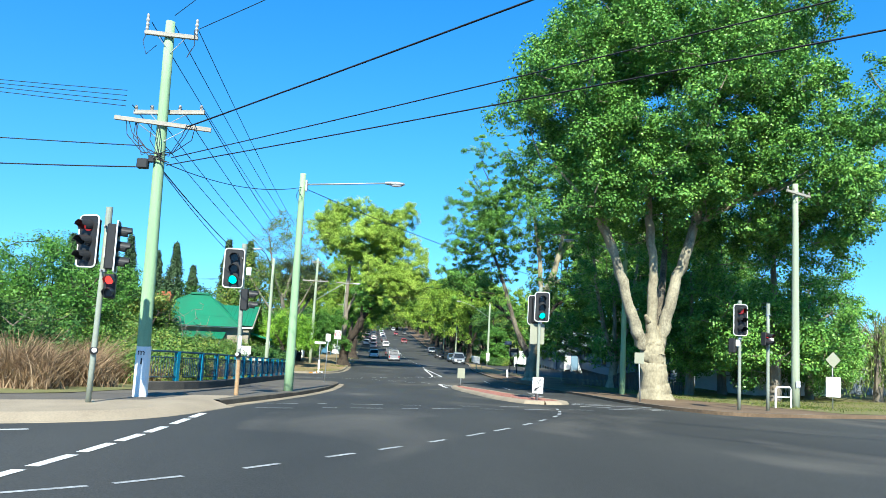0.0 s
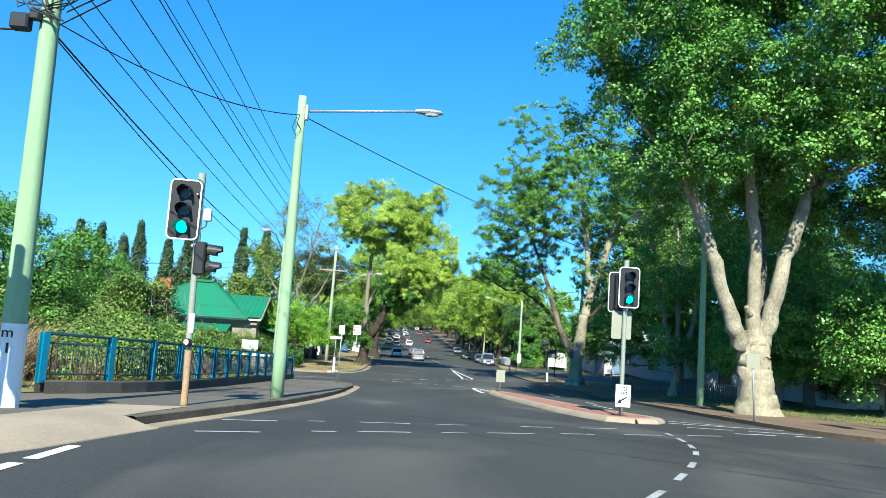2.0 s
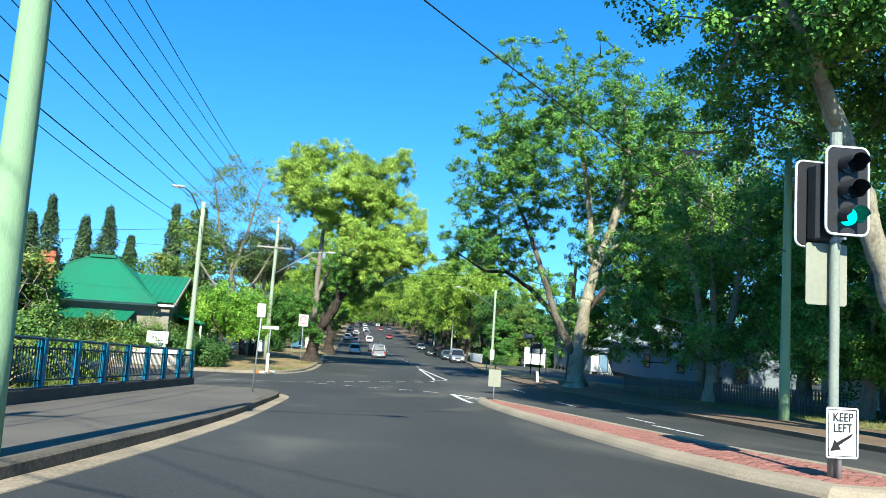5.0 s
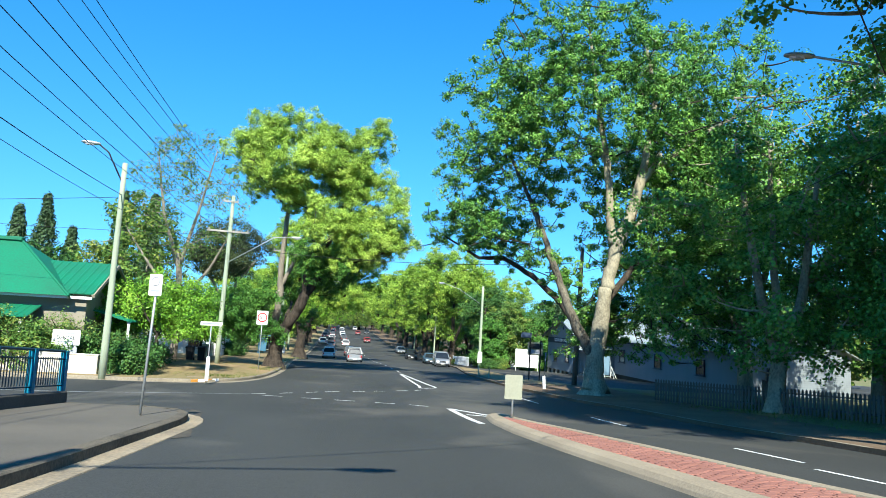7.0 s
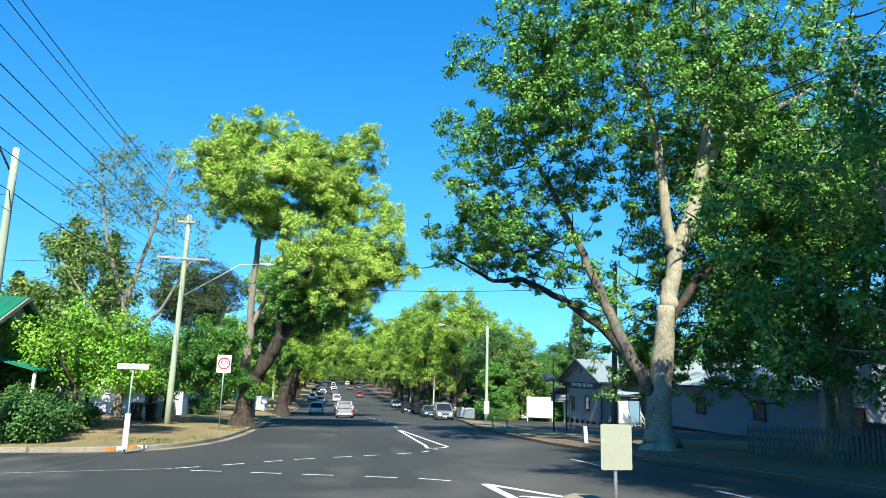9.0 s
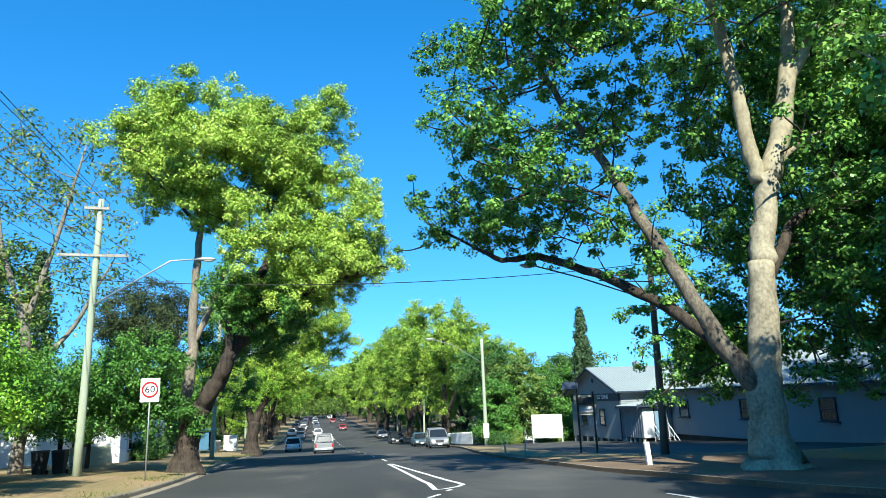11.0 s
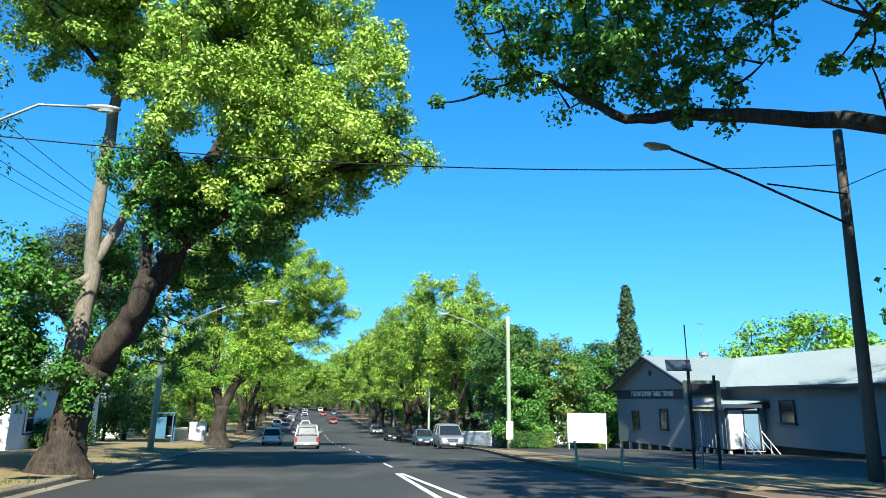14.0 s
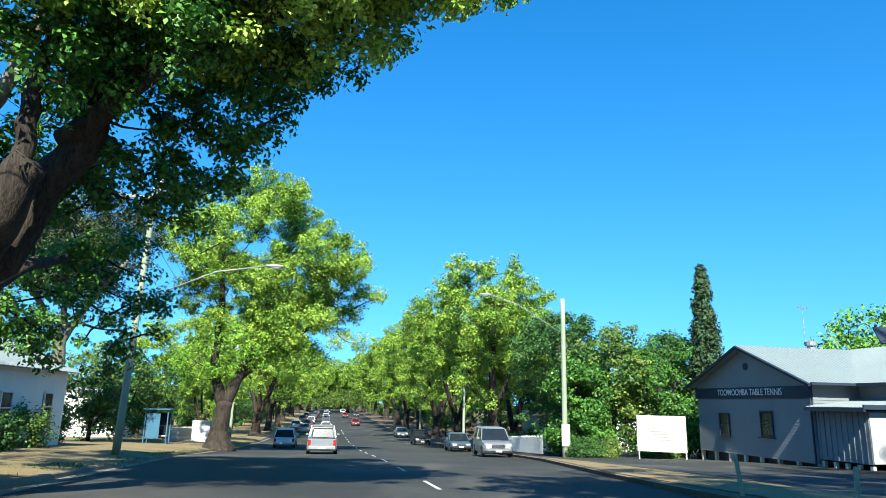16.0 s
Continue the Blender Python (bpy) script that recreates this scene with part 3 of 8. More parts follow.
def bank(ob):
    """The left verge rises gently away from its kerb."""
    bm = bmesh.new()
    bm.from_mesh(ob.data)
    for x in (-4.2, -5.2, -7.0, -12.0):
        bmesh.ops.bisect_plane(bm, geom=bm.verts[:] + bm.edges[:] + bm.faces[:], plane_co=(x, 0, 0), plane_no=(1, 0, 0))
    for v in bm.verts:
        if v.co.y > 63:
            v.co.z += float(np.interp(v.co.x, (-12, -7, -5.2, -4.2, -3.6), (0.35, 0.25, 0.15, 0.06, 0))) * min(1, (v.co.y - 63) / 6)
    bm.to_mesh(ob.data)
    bm.free()
    return ob


tagged(bank(slab("verge_left_far", K2 + [(-75, 700)], 0.15, 0.4, DIRT)), "dry brown dirt verge with sparse grass", kind="structure")
def dip(ob):
    """Lays a sheet of the right verge into the hollow beside the hall."""
    bm = bmesh.new()
    bm.from_mesh(ob.data)
    for x in (15, 18, 21, 24):
        bmesh.ops.bisect_plane(bm, geom=bm.verts[:] + bm.edges[:] + bm.faces[:], plane_co=(x, 0, 0), plane_no=(1, 0, 0))
    for v in bm.verts:
        v.co.z -= drop(v.co.x, v.co.y)
    bm.to_mesh(ob.data)
    bm.free()
    return ob


tagged(dip(slab("verge_right", [(75, 700)] + K3, 0.13, 0.4, LEAFLIT)), "shaded verge of dirt and fallen leaves", kind="structure")
KERB_PROFILE = [(0.0, 0.153), (0.16, 0.153), (0.19, 0.12), (0.21, 0.012), (0.55, 0.006), (0.56, -0.02)]
RAMP0, RAMP1 = min(range(len(K1)), key=lambda k: math.dist(K1[k], (-7.2, 13.8))), min(range(len(K1)), key=lambda k: math.dist(K1[k], (-4.1, 19.2)))
K1_PROFILE = [(0.0, 0.153), (0.19, 0.158), (0.22, 0.14), (0.225, 0.012), (0.24, 0.006), (0.25, -0.02)]
tagged(ribbon("kerb_left_near_1", K1[:RAMP0 + 1], K1_PROFILE, KERB, wobble=0.008), "weathered concrete kerb with a worn pale top", kind="structure")
tagged(ribbon("kerb_left_near_2", K1[RAMP1:], K1_PROFILE, KERB_DIRT_SHADE, wobble=0.012), "old kerb coloured dark for shade and dirt, with an uneven edge", kind="structure")
tagged(ribbon("kerb_ramp", K1[RAMP0:RAMP1 + 1], [(-0.03, 0.163), (0.04, 0.158), (0.5, 0.02), (0.62, 0.012), (0.64, -0.02)], CONCRETE), "pale concrete kerb ramp sloping to the road", kind="structure")
tagged(ribbon("gutter_left_near", K1[RAMP1:], [(0.21, 0.015), (0.42, 0.010), (0.56, 0.013), (0.58, -0.02)], GUTTER), "pale silt-stained concrete gutter beside the kerb", kind="structure")
tagged(ribbon("kerb_left_far", K2, KERB_PROFILE, KERB, wobble=0.01), "weathered concrete kerb and gutter beside the dirt verge", kind="structure")
tagged(ribbon("kerb_right", K3, [(-o, h) for o, h in [(0.0, 0.134), (-0.16, 0.134), (-0.19, 0.11), (-0.21, 0.012), (-0.5, 0.006), (-0.51, -0.02)]], KERB, wobble=0.006), "low weathered concrete kerb", kind="structure")


def patch(name, outline, h, material, label, step=2.0):
    bm = bmesh.new()
    bm.faces.new([bm.verts.new((x, y, 0)) for x, y in outline])
    bmesh.ops.triangulate(bm, faces=bm.faces[:])
    follow(bm, h, step)
    bmesh.ops.recalc_face_normals(bm, faces=bm.faces[:])
    if sum(f.normal.z for f in bm.faces) < 0:
        bmesh.ops.reverse_faces(bm, faces=bm.faces[:])
    return tagged(part(name, bm, material), label, kind="structure")


patch("pavement_corner", K1[RAMP0:RAMP1 + 1] + [(-3.95, 21.4), (-5.2, 20.9), (-5.6, 18.0), (-9.0, 16.2)], 0.158, CONCRETE, "pale concrete corner pavement with a kerb ramp")
patch("ground_creek_bank", [(-75, 14), (-30, 14), (-10.5, 17.0), (-8.2, 19.5), (-7.75, 22.6), (-6.7, 24.8), (-6.25, 28), (-6.15, 44), (-14, 45), (-75, 41)], 0.165, GRASSG, "overgrown grassy creek bank")
patch("gutter_dirt", [(-1.9, 39.6), (-1.35, 40.6), (-1.7, 42.6), (-1.95, 44.6), (-2.3, 47.0), (-2.8, 48.0), (-2.55, 46.2), (-2.62, 44.4), (-2.3, 42.2)], 0.008, SILT, "tan dirt washed against the kerb corner")
patch("pavement_path_far", [(-6.0, 62.5), (-4.6, 64), (-4.3, 72), (-5.6, 72)], 0.158, CONCRETE, "pale concrete path across the verge")
dip(patch("ground_lawn_right", [(19, 25.6), (75, 43.5), (75, 130), (30, 130), (20, 84), (17, 40)], 0.14, GRASSG, "patchy grass behind the verge"))
dip(patch("ground_bare_right", [(12.6, 72), (13.2, 90), (14.3, 97), (15.9, 111), (26.6, 112), (26.6, 88), (22, 80), (16, 72)], 0.146, DIRT, "bare brown dirt in front of the hall"))

# median island of red pavers
ML = [(7.0, 26.9), (6.3, 27.15), (5.95, 28.5), (5.7, 30.5), (5.55, 35), (5.43, 40), (5.45, 43.5), (5.65, 46.5), (5.95, 48.6), (6.2, 48.9)]
MR = [(6.45, 48.6), (6.6, 46), (6.9, 43.5), (7.15, 40), (7.35, 36), (7.75, 31.5), (8.2, 29), (8.2, 28.0), (7.7, 27.2)]
MED = ML + MR
tagged(slab("pavement_median", MED, 0.118, 0.3, LEAFLIT, step=1.0), "traffic island of red clay pavers", kind="structure")
median = bpy.data.objects["pavement_median"]
tagged(ribbon("kerb_median", MED, [(-0.14, -0.015), (-0.11, 0.05), (-0.05, 0.115), (0.03, 0.142), (0.27, 0.146), (0.29, 0.10)], CONCRETE, True, 0.8), "pale concrete kerb round the island", kind="structure")


# ---- road markings ----
def stripe(p, q, w, material, parent):
    """A painted line a few millimetres over the road."""
    (x0, y0), (x1, y1) = p, q
    n = max(1, int(math.hypot(x1 - x0, y1 - y0) / 1.0))
    d = Vector((x1 - x0, y1 - y0)).normalized() * w / 2
    bm = bmesh.new()
    rows = []
    for k in range(n + 1):
        x, y = x0 + (x1 - x0) * k / n, y0 + (y1 - y0) * k / n
        rows.append([bm.verts.new((x + s * d.y, y - s * d.x, gz(y - s * d.x) + 0.007)) for s in (-1, 1)])
    for a, b in zip(rows, rows[1:]):
        bm.faces.new((a[0], a[1], b[1], b[0]))
    bmesh.ops.recalc_face_normals(bm, faces=bm.faces[:])
    if sum(f.normal.z for f in bm.faces) < 0:
        bmesh.ops.reverse_faces(bm, faces=bm.faces[:])
    return part("stripe", bm, material, parent)


def marking(name, label, lines, w, material=None):
    e = thing(name, (0, 0, 0), label, "road marking", kind="structure")
    for p, q in lines:
        stripe(p, q, w, material or PAINT, e)
    return e


def dashes(line, dash, gap, off=0.0):
    """Cuts a line into dashes."""
    out, pos, pts = [], -off, dense(line, 0.25)
    start = None
    for a, b in zip(pts, pts[1:]):
        on = pos >= 0 and (pos % (dash + gap)) < dash
        if on and start is None:
            start = a
        if not on and start is not None:
            out.append((start, a))
            start = None
        pos += math.hypot(b[0] - a[0], b[1] - a[1])
    return out


marking("marking_turn", "broken white turning guide line", dashes(smooth([(-3.9, 6.9), (-2.34, 8.15), (-0.79, 10.08), (0.81, 12.2), (2.2, 14.1), (3.4, 15.8), (4.8, 18.1), (6.0, 20.8), (6.8, 24.5)]), 0.75, 0.75), 0.10, WORNPAINT)
marking("marking_cross", "broken white lane line of the cross street", dashes([(-4.2, 6.0), (-4.0, 9.6), (-3.95, 12), (-3.9, 14.5), (-3.85, 17.6)], 1.0, 0.35), 0.17)
marking("marking_cross_far", "broken white line at the kerb of the cross street", dashes([(-14, 9.6), (-9, 11.4), (-6.1, 12.5), (-5.0, 13.6)], 1.0, 0.5), 0.14)
marking("marking_crosswalk", "worn white pedestrian crossing lines", [((-3.1, 20.7), (-2.15, 21.1)), ((-0.6, 21.9), (0.45, 22.25)), ((-1.6, 21.5), (-1.3, 21.6)), ((1.0, 22.45), (1.7, 22.7)), ((3.0, 23.2), (3.8, 23.5)), ((4.6, 23.9), (5.6, 24.3))], 0.12, WORNPAINT)
marking("marking_stop", "white stop line dashes", [((-3.0, 18.6), (-2.05, 18.95)), ((-1.3, 19.5), (-0.9, 19.65)), ((-0.54, 19.9), (0.4, 20.3)), ((1.0, 20.6), (1.5, 20.8)), ((1.95, 21.1), (2.95, 21.5)), ((3.6, 21.9), (4.4, 22.2)), ((5.2, 22.6), (6.2, 23.0)), ((7.0, 23.4), (8.0, 23.8))], 0.12, WORNPAINT)
marking("marking_stop_right", "white stop lines of the oncoming lanes", [((8.4, 27.9), (11.8, 27.6)), ((8.5, 29.2), (10.3, 28.2)), ((8.3, 26.4), (9.6, 26.3)), ((10.0, 26.2), (11.6, 26.2)), ((9.0, 25.0), (10.2, 25.2)), ((10.8, 25.3), (11.6, 25.4))], 0.12)
marking("marking_lane_right", "broken white lane line of the oncoming lanes", [((9.2, 35.6), (9.2, 38.4)), ((9.65, 39.3), (9.75, 41.6)), ((9.9, 47.5), (9.95, 50.5)), ((9.95, 56.5), (10, 59.5))], 0.11)
marking("marking_side_street", "white edge line of the side street", [((-16, 51.2), (-7.6, 52.8)), ((-7.6, 52.8), (-2.05, 55.1))], 0.11, WORNPAINT)
marking("marking_guide_near", "dotted white guide line across the side street", dashes([(-1.5, 54.6), (3.9, 52.8), (5.2, 51.8)], 0.75, 0.65), 0.11)
marking("marking_guide_far", "dotted white guide line across the side street", dashes([(-2.0, 55.2), (0.8, 58.4), (5.4, 62.1), (6.4, 64.5)], 0.75, 0.65), 0.11)
marking("marking_chevron", "white painted nose of the traffic island", [((5.2, 46.3), (5.2, 51.7)), ((5.2, 51.7), (7.0, 47.8)), ((7.0, 47.8), (7.45, 40.5)), ((5.4, 49.6), (6.3, 49.0))], 0.2)
wedge = [(6.30, 81.0), (5.98, 66.6), (5.78, 64.6), (5.72, 64.0), (6.0, 64.1), (6.45, 64.6), (6.76, 65.3), (6.80, 66.2), (6.44, 81.0)]
marking("marking_wedge", "white painted wedge on the centre line", list(zip(wedge, wedge[1:])), 0.15)
marking("marking_centre", "broken white centre line", [((6.6, 84.5 + 7.5 * k), (6.62, 87.4 + 7.5 * k)) for k in range(16)], 0.11)

# ---- buildings ----
def boards(parent, x0, y0, x1, y1, z0, z1, material, pitch=0.16, name="weatherboard"):
    """Lapped boards along a wall from (x0, y0) to (x1, y1), outside on the right of that line, each a piece of its own."""
    d = Vector((x1 - x0, y1 - y0, 0))
    L = d.length
    n = max(1, round((z1 - z0) / pitch))
    pitch = (z1 - z0) / n
    bm = bmesh.new()
    loft(bm, [[(x, 0.0, 0.0), (x, -0.03, 0.0), (x, -0.008, pitch), (x, 0.0, pitch)] for x in (0.0, L)])
    src = part(name, bm, material, parent)
    a = math.degrees(math.atan2(d.y, d.x))
    src.matrix_basis = pose(x0, y0, z0, 0, 0, a)
    for k in range(1, n):
        share(name, src, parent, pose(x0, y0, z0 + pitch * k, 0, 0, a))


def roof_plane(name, corners, material, parent, thick=0.05, rib=0.25):
    """A ribbed steel sheet: corners are ridge start, ridge end, eave end, eave start."""
    a, b, c, d = [Vector(v) for v in corners]
    nor = (b - a).cross(d - a).normalized()
    if nor.z < 0:
        nor = -nor
    bm = bmesh.new()
    n = max(2, int((b - a).length / rib))
    rows = []
    for k in range(n):
        for f, h in ((0.0, 0.0), (0.62, 0.0), (0.74, 0.03), (0.88, 0.03)):
            u = (k + f) / n
            p, q = a + (b - a) * u + nor * h, d + (c - d) * u + nor * h
            rows.append([bm.verts.new(v) for v in (p, q, q - nor * (thick + h), p - nor * (thick + h))])
    rows.append([bm.verts.new(v) for v in (b, c, c - nor * thick, b - nor * thick)])
    for q, r in zip(rows, rows[1:]):
        for k in range(4):
            bm.faces.new((q[k], q[(k + 1) % 4], r[(k + 1) % 4], r[k]))
    bm.faces.new(rows[0])
    bm.faces.new(rows[-1][::-1])
    bmesh.ops.recalc_face_normals(bm, faces=bm.faces[:])
    return part(name, bm, material, parent)


def window(parent, c, w, h, face, sill=True, dark=False):
    """A recessed sash window on a wall whose outward normal is at the angle face (degrees)."""
    e = new("window")
    e.parent = parent
    e.matrix_basis = pose(*c, 0, 0, face + 90)
    bm = bmesh.new()
    for x, z, sx, sz in ((-w / 2, 0, 0.07, h + 0.07), (w / 2, 0, 0.07, h + 0.07), (0, h / 2, w, 0.07), (0, -h / 2, w, 0.07), (0, 0, w, 0.045)):
        box(bm, (x, -0.05, z), (sx, 0.06, sz))
    part("window_frame", bm, TRIMDARK if dark else WHITE, e)
    bm = bmesh.new()
    box(bm, (0, -0.032, 0), (w, 0.012, h))
    part("pane", bm, GLASS, e)
    if sill:
        bm = bmesh.new()
        box(bm, (0.0, -0.09, -h / 2 - 0.07), (w + 0.35, 0.14, 0.05))
        part("sill", bm, TRIMDARK, e)
    return e


# hall with the table tennis sign: a gable block facing the street and a long wing
hall = thing("community_hall", (27.05, 102.9, -6.3), "grey-white weatherboard hall with a pale steel roof and dark sign band", "building", rz=1.2)
Y0, Y1, EV, AP, FL = -5.1, 5.1, 4.4, 6.4, 0.45
bm = bmesh.new()
loft(bm, [[(x, Y0, FL), (x, Y1, FL), (x, Y1, EV), (x, 0, AP - 0.05), (x, Y0, EV)] for x in (0, 13)])
part("wall", bm, CLAD, hall)
boards(hall, 0, Y1, 0, Y0, FL, 3.5, CLAD)
boards(hall, 0, Y0, 3, Y0, FL, EV, CLAD)
bm = bmesh.new()
box(bm, (-0.05, 0, 3.84), (0.06, Y1 - Y0 + 0.06, 0.62))
part("sign_band", bm, TRIMDARK, hall, "dark blue sign band")
lettering("sign_lettering", "TOOWOOMBA TABLE TENNIS", 0.5, hall, pose(-0.085, -0.1, 3.86, 0, 0, -90), SIGNWHITE, 0.006, 0.84)
for sy in (-1, 1):
    roof_plane("roof", [(-0.55, 0, AP + 0.08), (13.4, 0, AP + 0.08), (13.4, sy * 5.65, EV - 0.16), (-0.55, sy * 5.65, EV - 0.16)], ROOFGREY, hall)
    bm = bmesh.new()
    tube(bm, [(-0.57, 0, AP - 0.02), (-0.57, sy * 5.65, EV - 0.26)], 0.1, 4)
    part("barge_board", bm, TRIMDARK, hall)
    bm = bmesh.new()
    box(bm, (0.7 if sy < 0 else 6.4, sy * 5.70, EV - 0.18), (2.4 if sy < 0 else 13.7, 0.12, 0.12))
    part("gutter", bm, TRIMDARK, hall)
bm = bmesh.new()
tube(bm, [(4.35, 0, AP), (4.35, 0, AP + 0.22), (4.35, 0, AP + 0.23), (4.35, 0, AP + 0.45), (4.35, 0, AP + 0.55)], [0.24, 0.24, 0.34, 0.34, 0.1], 12)
part("roof_vent", bm, GALV, hall)
bm = bmesh.new()
tube(bm, [(-0.06, 0, 5.3), (-0.02, 0, 5.3)], 0.2, 14)
part("gable_vent", bm, TRIMDARK, hall)
for y, z in ((2.3, 2.02), (-1.55, 2.2)):
    window(hall, (-0.03, y, z), 0.95, 1.3, 180, True, True)
for k in range(8):
    bm = bmesh.new()
    box(bm, (0.1, Y0 + 0.1 + k * (Y1 - Y0 - 0.2) / 7, FL / 2 - 0.4), (0.18, 0.18, FL + 0.8))
    part("stump", bm, CLADCREAM, hall)
# Dark box added in place of the shaded gap between the stumps.
bm = bmesh.new()
box(bm, (6.6, 0, -0.1), (12.6, 9.8, 1.06))
part("underfloor_shade", bm, OLDCON_SHADE, hall)
bm = bmesh.new()
tube(bm, [(-0.1, Y0 + 0.08, EV - 0.3), (-0.1, Y0 + 0.08, -0.3)], 0.05, 8)
part("downpipe", bm, TRIMDARK, hall)
# porch in the corner
PE = Y0 - 3.2
bm = bmesh.new()
loft(bm, [[(x, PE, FL + 0.25), (x, Y0 - 0.04, FL + 0.25), (x, Y0 - 0.04, 3.0), (x, PE, 3.0)] for x in (0.05, 2.55)])
part("porch_wall", bm, CLAD, hall)
for k in range(9):
    bm = bmesh.new()
    box(bm, (0.03, PE + 0.2 + 0.35 * k, 1.85), (0.03, 0.03, 2.3))
    part("batten", bm, CLAD, hall)
roof_plane("porch_roof", [(2.6, PE - 0.4, 3.5), (2.6, Y0 + 0.02, 3.5), (-0.45, Y0 + 0.02, 3.12), (-0.45, PE - 0.4, 3.12)], ROOFGREY, hall)
bm = bmesh.new()
box(bm, (-0.48, Y0 - 1.8, 3.02), (0.1, 3.7, 0.18))
box(bm, (1.05, PE - 0.42, 3.14), (3.1, 0.08, 0.2))
part("porch_fascia", bm, TRIMDARK, hall)
bm = bmesh.new()
box(bm, (0.55, PE - 0.03, 1.82), (0.92, 0.05, 2.2), bevel=0.01)
part("door_surround", bm, WHITE, hall, "white painted panel beside the door")
bm = bmesh.new()
box(bm, (1.55, PE - 0.04, 1.78), (0.95, 0.06, 2.1), bevel=0.01)
door = part("door", bm, DOORBLUE, hall, "pale blue door")
bm = bmesh.new()
box(bm, (1.16, PE - 0.09, 1.75), (0.04, 0.06, 0.14))
part("door_handle", bm, GALV, door)
for sx in (1.04, 2.06):
    bm = bmesh.new()
    box(bm, (sx, PE - 0.05, 1.85), (0.07, 0.09, 2.3))
    part("door_jamb", bm, TRIMDARK, hall)
for k in range(5):
    bm = bmesh.new()
    box(bm, (1.55, PE - 0.2 - 0.28 * k, FL + 0.16 - 0.17 * k), (1.15, 0.3, 0.05))
    part("step", bm, STEPGREY, hall)
for sx in (0.95, 2.15):
    bm = bmesh.new()
    tube(bm, [(sx, PE - 0.1, FL + 1.25), (sx, PE - 1.5, 0.55)], 0.035, 6)
    tube(bm, [(sx, PE - 0.1, FL + 0.75), (sx, PE - 1.5, 0.1)], 0.025, 6)
    for f in (0.0, 0.5, 1.0):
        tube(bm, [(sx, PE - 0.1 - 1.4 * f, FL + 1.25 - 1.15 * f), (sx, PE - 0.1 - 1.4 * f, 0.1 - 0.5 * f)], 0.03, 6)
    part("handrail", bm, WHITE, hall)
for k in range(5):
    bm = bmesh.new()
    box(bm, (0.15, Y0 - 0.2 - 0.72 * k, FL / 2 - 0.3), (0.16, 0.16, FL + 0.95))
    part("stump", bm, CLADCREAM, hall)
bm = bmesh.new()
tube(bm, [(5.2, 1.5, 5.4), (5.2, 1.5, 9.2)], 0.02, 6)
tube(bm, [(4.8, 1.2, 9.1), (5.6, 1.8, 9.1)], 0.012, 5)
for k in range(6):
    tube(bm, [(4.97 + 0.15 * k, 1.01 + 0.115 * k, 9.1), (4.67 + 0.15 * k, 1.41 + 0.115 * k, 9.1)], 0.008, 4)
part("television_aerial", bm, GALV, hall, "thin rooftop aerial")
# wing
WX, WR, WE, WF = 2.6, 7.0, 11.4, 0.95
bm = bmesh.new()
loft(bm, [[(WX, y, WF), (WE, y, WF), (WE, y, EV + 0.05), (WR, y, AP), (WX, y, EV + 0.05)] for y in (-30, Y0 - 0.05)])
part("wing_wall", bm, CLAD, hall)
boards(hall, WX, PE, WX, -30, WF, EV, CLAD)
boards(hall, WX, -30, WE, -30, WF, EV, CLAD)
for sx, ex in ((-1, WX - 0.6), (1, WE + 0.6)):
    roof_plane("wing_roof", [(WR, -30.5, AP + 0.1), (WR, 0, AP + 0.1), (ex, 0, EV - 0.14), (ex, -30.5, EV - 0.14)], ROOFGREY, hall)
bm = bmesh.new()
box(bm, (WX - 0.64, -17.9, EV - 0.18), (0.12, 24.6, 0.14))
part("gutter", bm, TRIMDARK, hall)
for y in (-10.2, -17.5, -24.5):
    window(hall, (WX - 0.04, y, 2.85), 1.15, 1.2, 180, True, True)
window(hall, (5.0, -30.04, 2.7), 1.1, 1.2, -90, True, True)
# Dark box that stands in for the shade below the wing.
bm = bmesh.new()
box(bm, (WR, -18.5, 0.1), (8.2, 22.6, 1.66))
part("underfloor_shade", bm, OLDCON_SHADE, hall)

# house with the green steel roof
GH = gz(67.6) + 0.15
house = thing("green_roof_house", (-16.4, 67.6, GH), "beige cottage with a green steel roof and brick chimney", "house", rz=3)
bm = bmesh.new()
loft(bm, [[(-11, y, -0.3), (4.6, y, -0.3), (4.6, y, 4.0), (-11, y, 4.0)] for y in (-3.0, 4.2)])
part("wall", bm, BEIGE, house)
bm = bmesh.new()
loft(bm, [[(x, y, z) for y, z in ((-3.0, 3.95), (4.2, 3.95), (0.6, 5.6))] for x in (4.62, 0.2)])
part("gable_wall", bm, BEIGE, house)
for sy in (-1, 1):
    roof_plane("roof", [(-3, 0.6, 5.78), (5.0, 0.6, 5.78), (5.0, 0.6 + sy * 4.1, 4.0), (-3, 0.6 + sy * 4.1, 4.0)], ROOFGREEN, house, rib=0.4)
    bm = bmesh.new()
    tube(bm, [(5.03, 0.6, 5.68), (5.03, 0.6 + sy * 4.15, 3.88)], 0.1, 4)
    part("barge_board", bm, BEIGE, house)
peak = [(-1.3, -0.2, 6.75), (0.2, -0.2, 6.75)]
corners = [(-6.6, -3.9, 3.85), (4.0, -3.9, 3.85), (4.0, 4.6, 3.85), (-6.6, 4.6, 3.85)]
hip = bmesh.new()
pv = [hip.verts.new(p) for p in peak]
cv = [hip.verts.new(p) for p in corners]
for f in ((cv[0], cv[1], pv[1], pv[0]), (cv[1], cv[2], pv[1]), (cv[2], cv[3], pv[0], pv[1]), (cv[3], cv[0], pv[0]), cv[::-1]):
    hip.faces.new(f)
part("hip_roof", hip, ROOFGREEN, house)
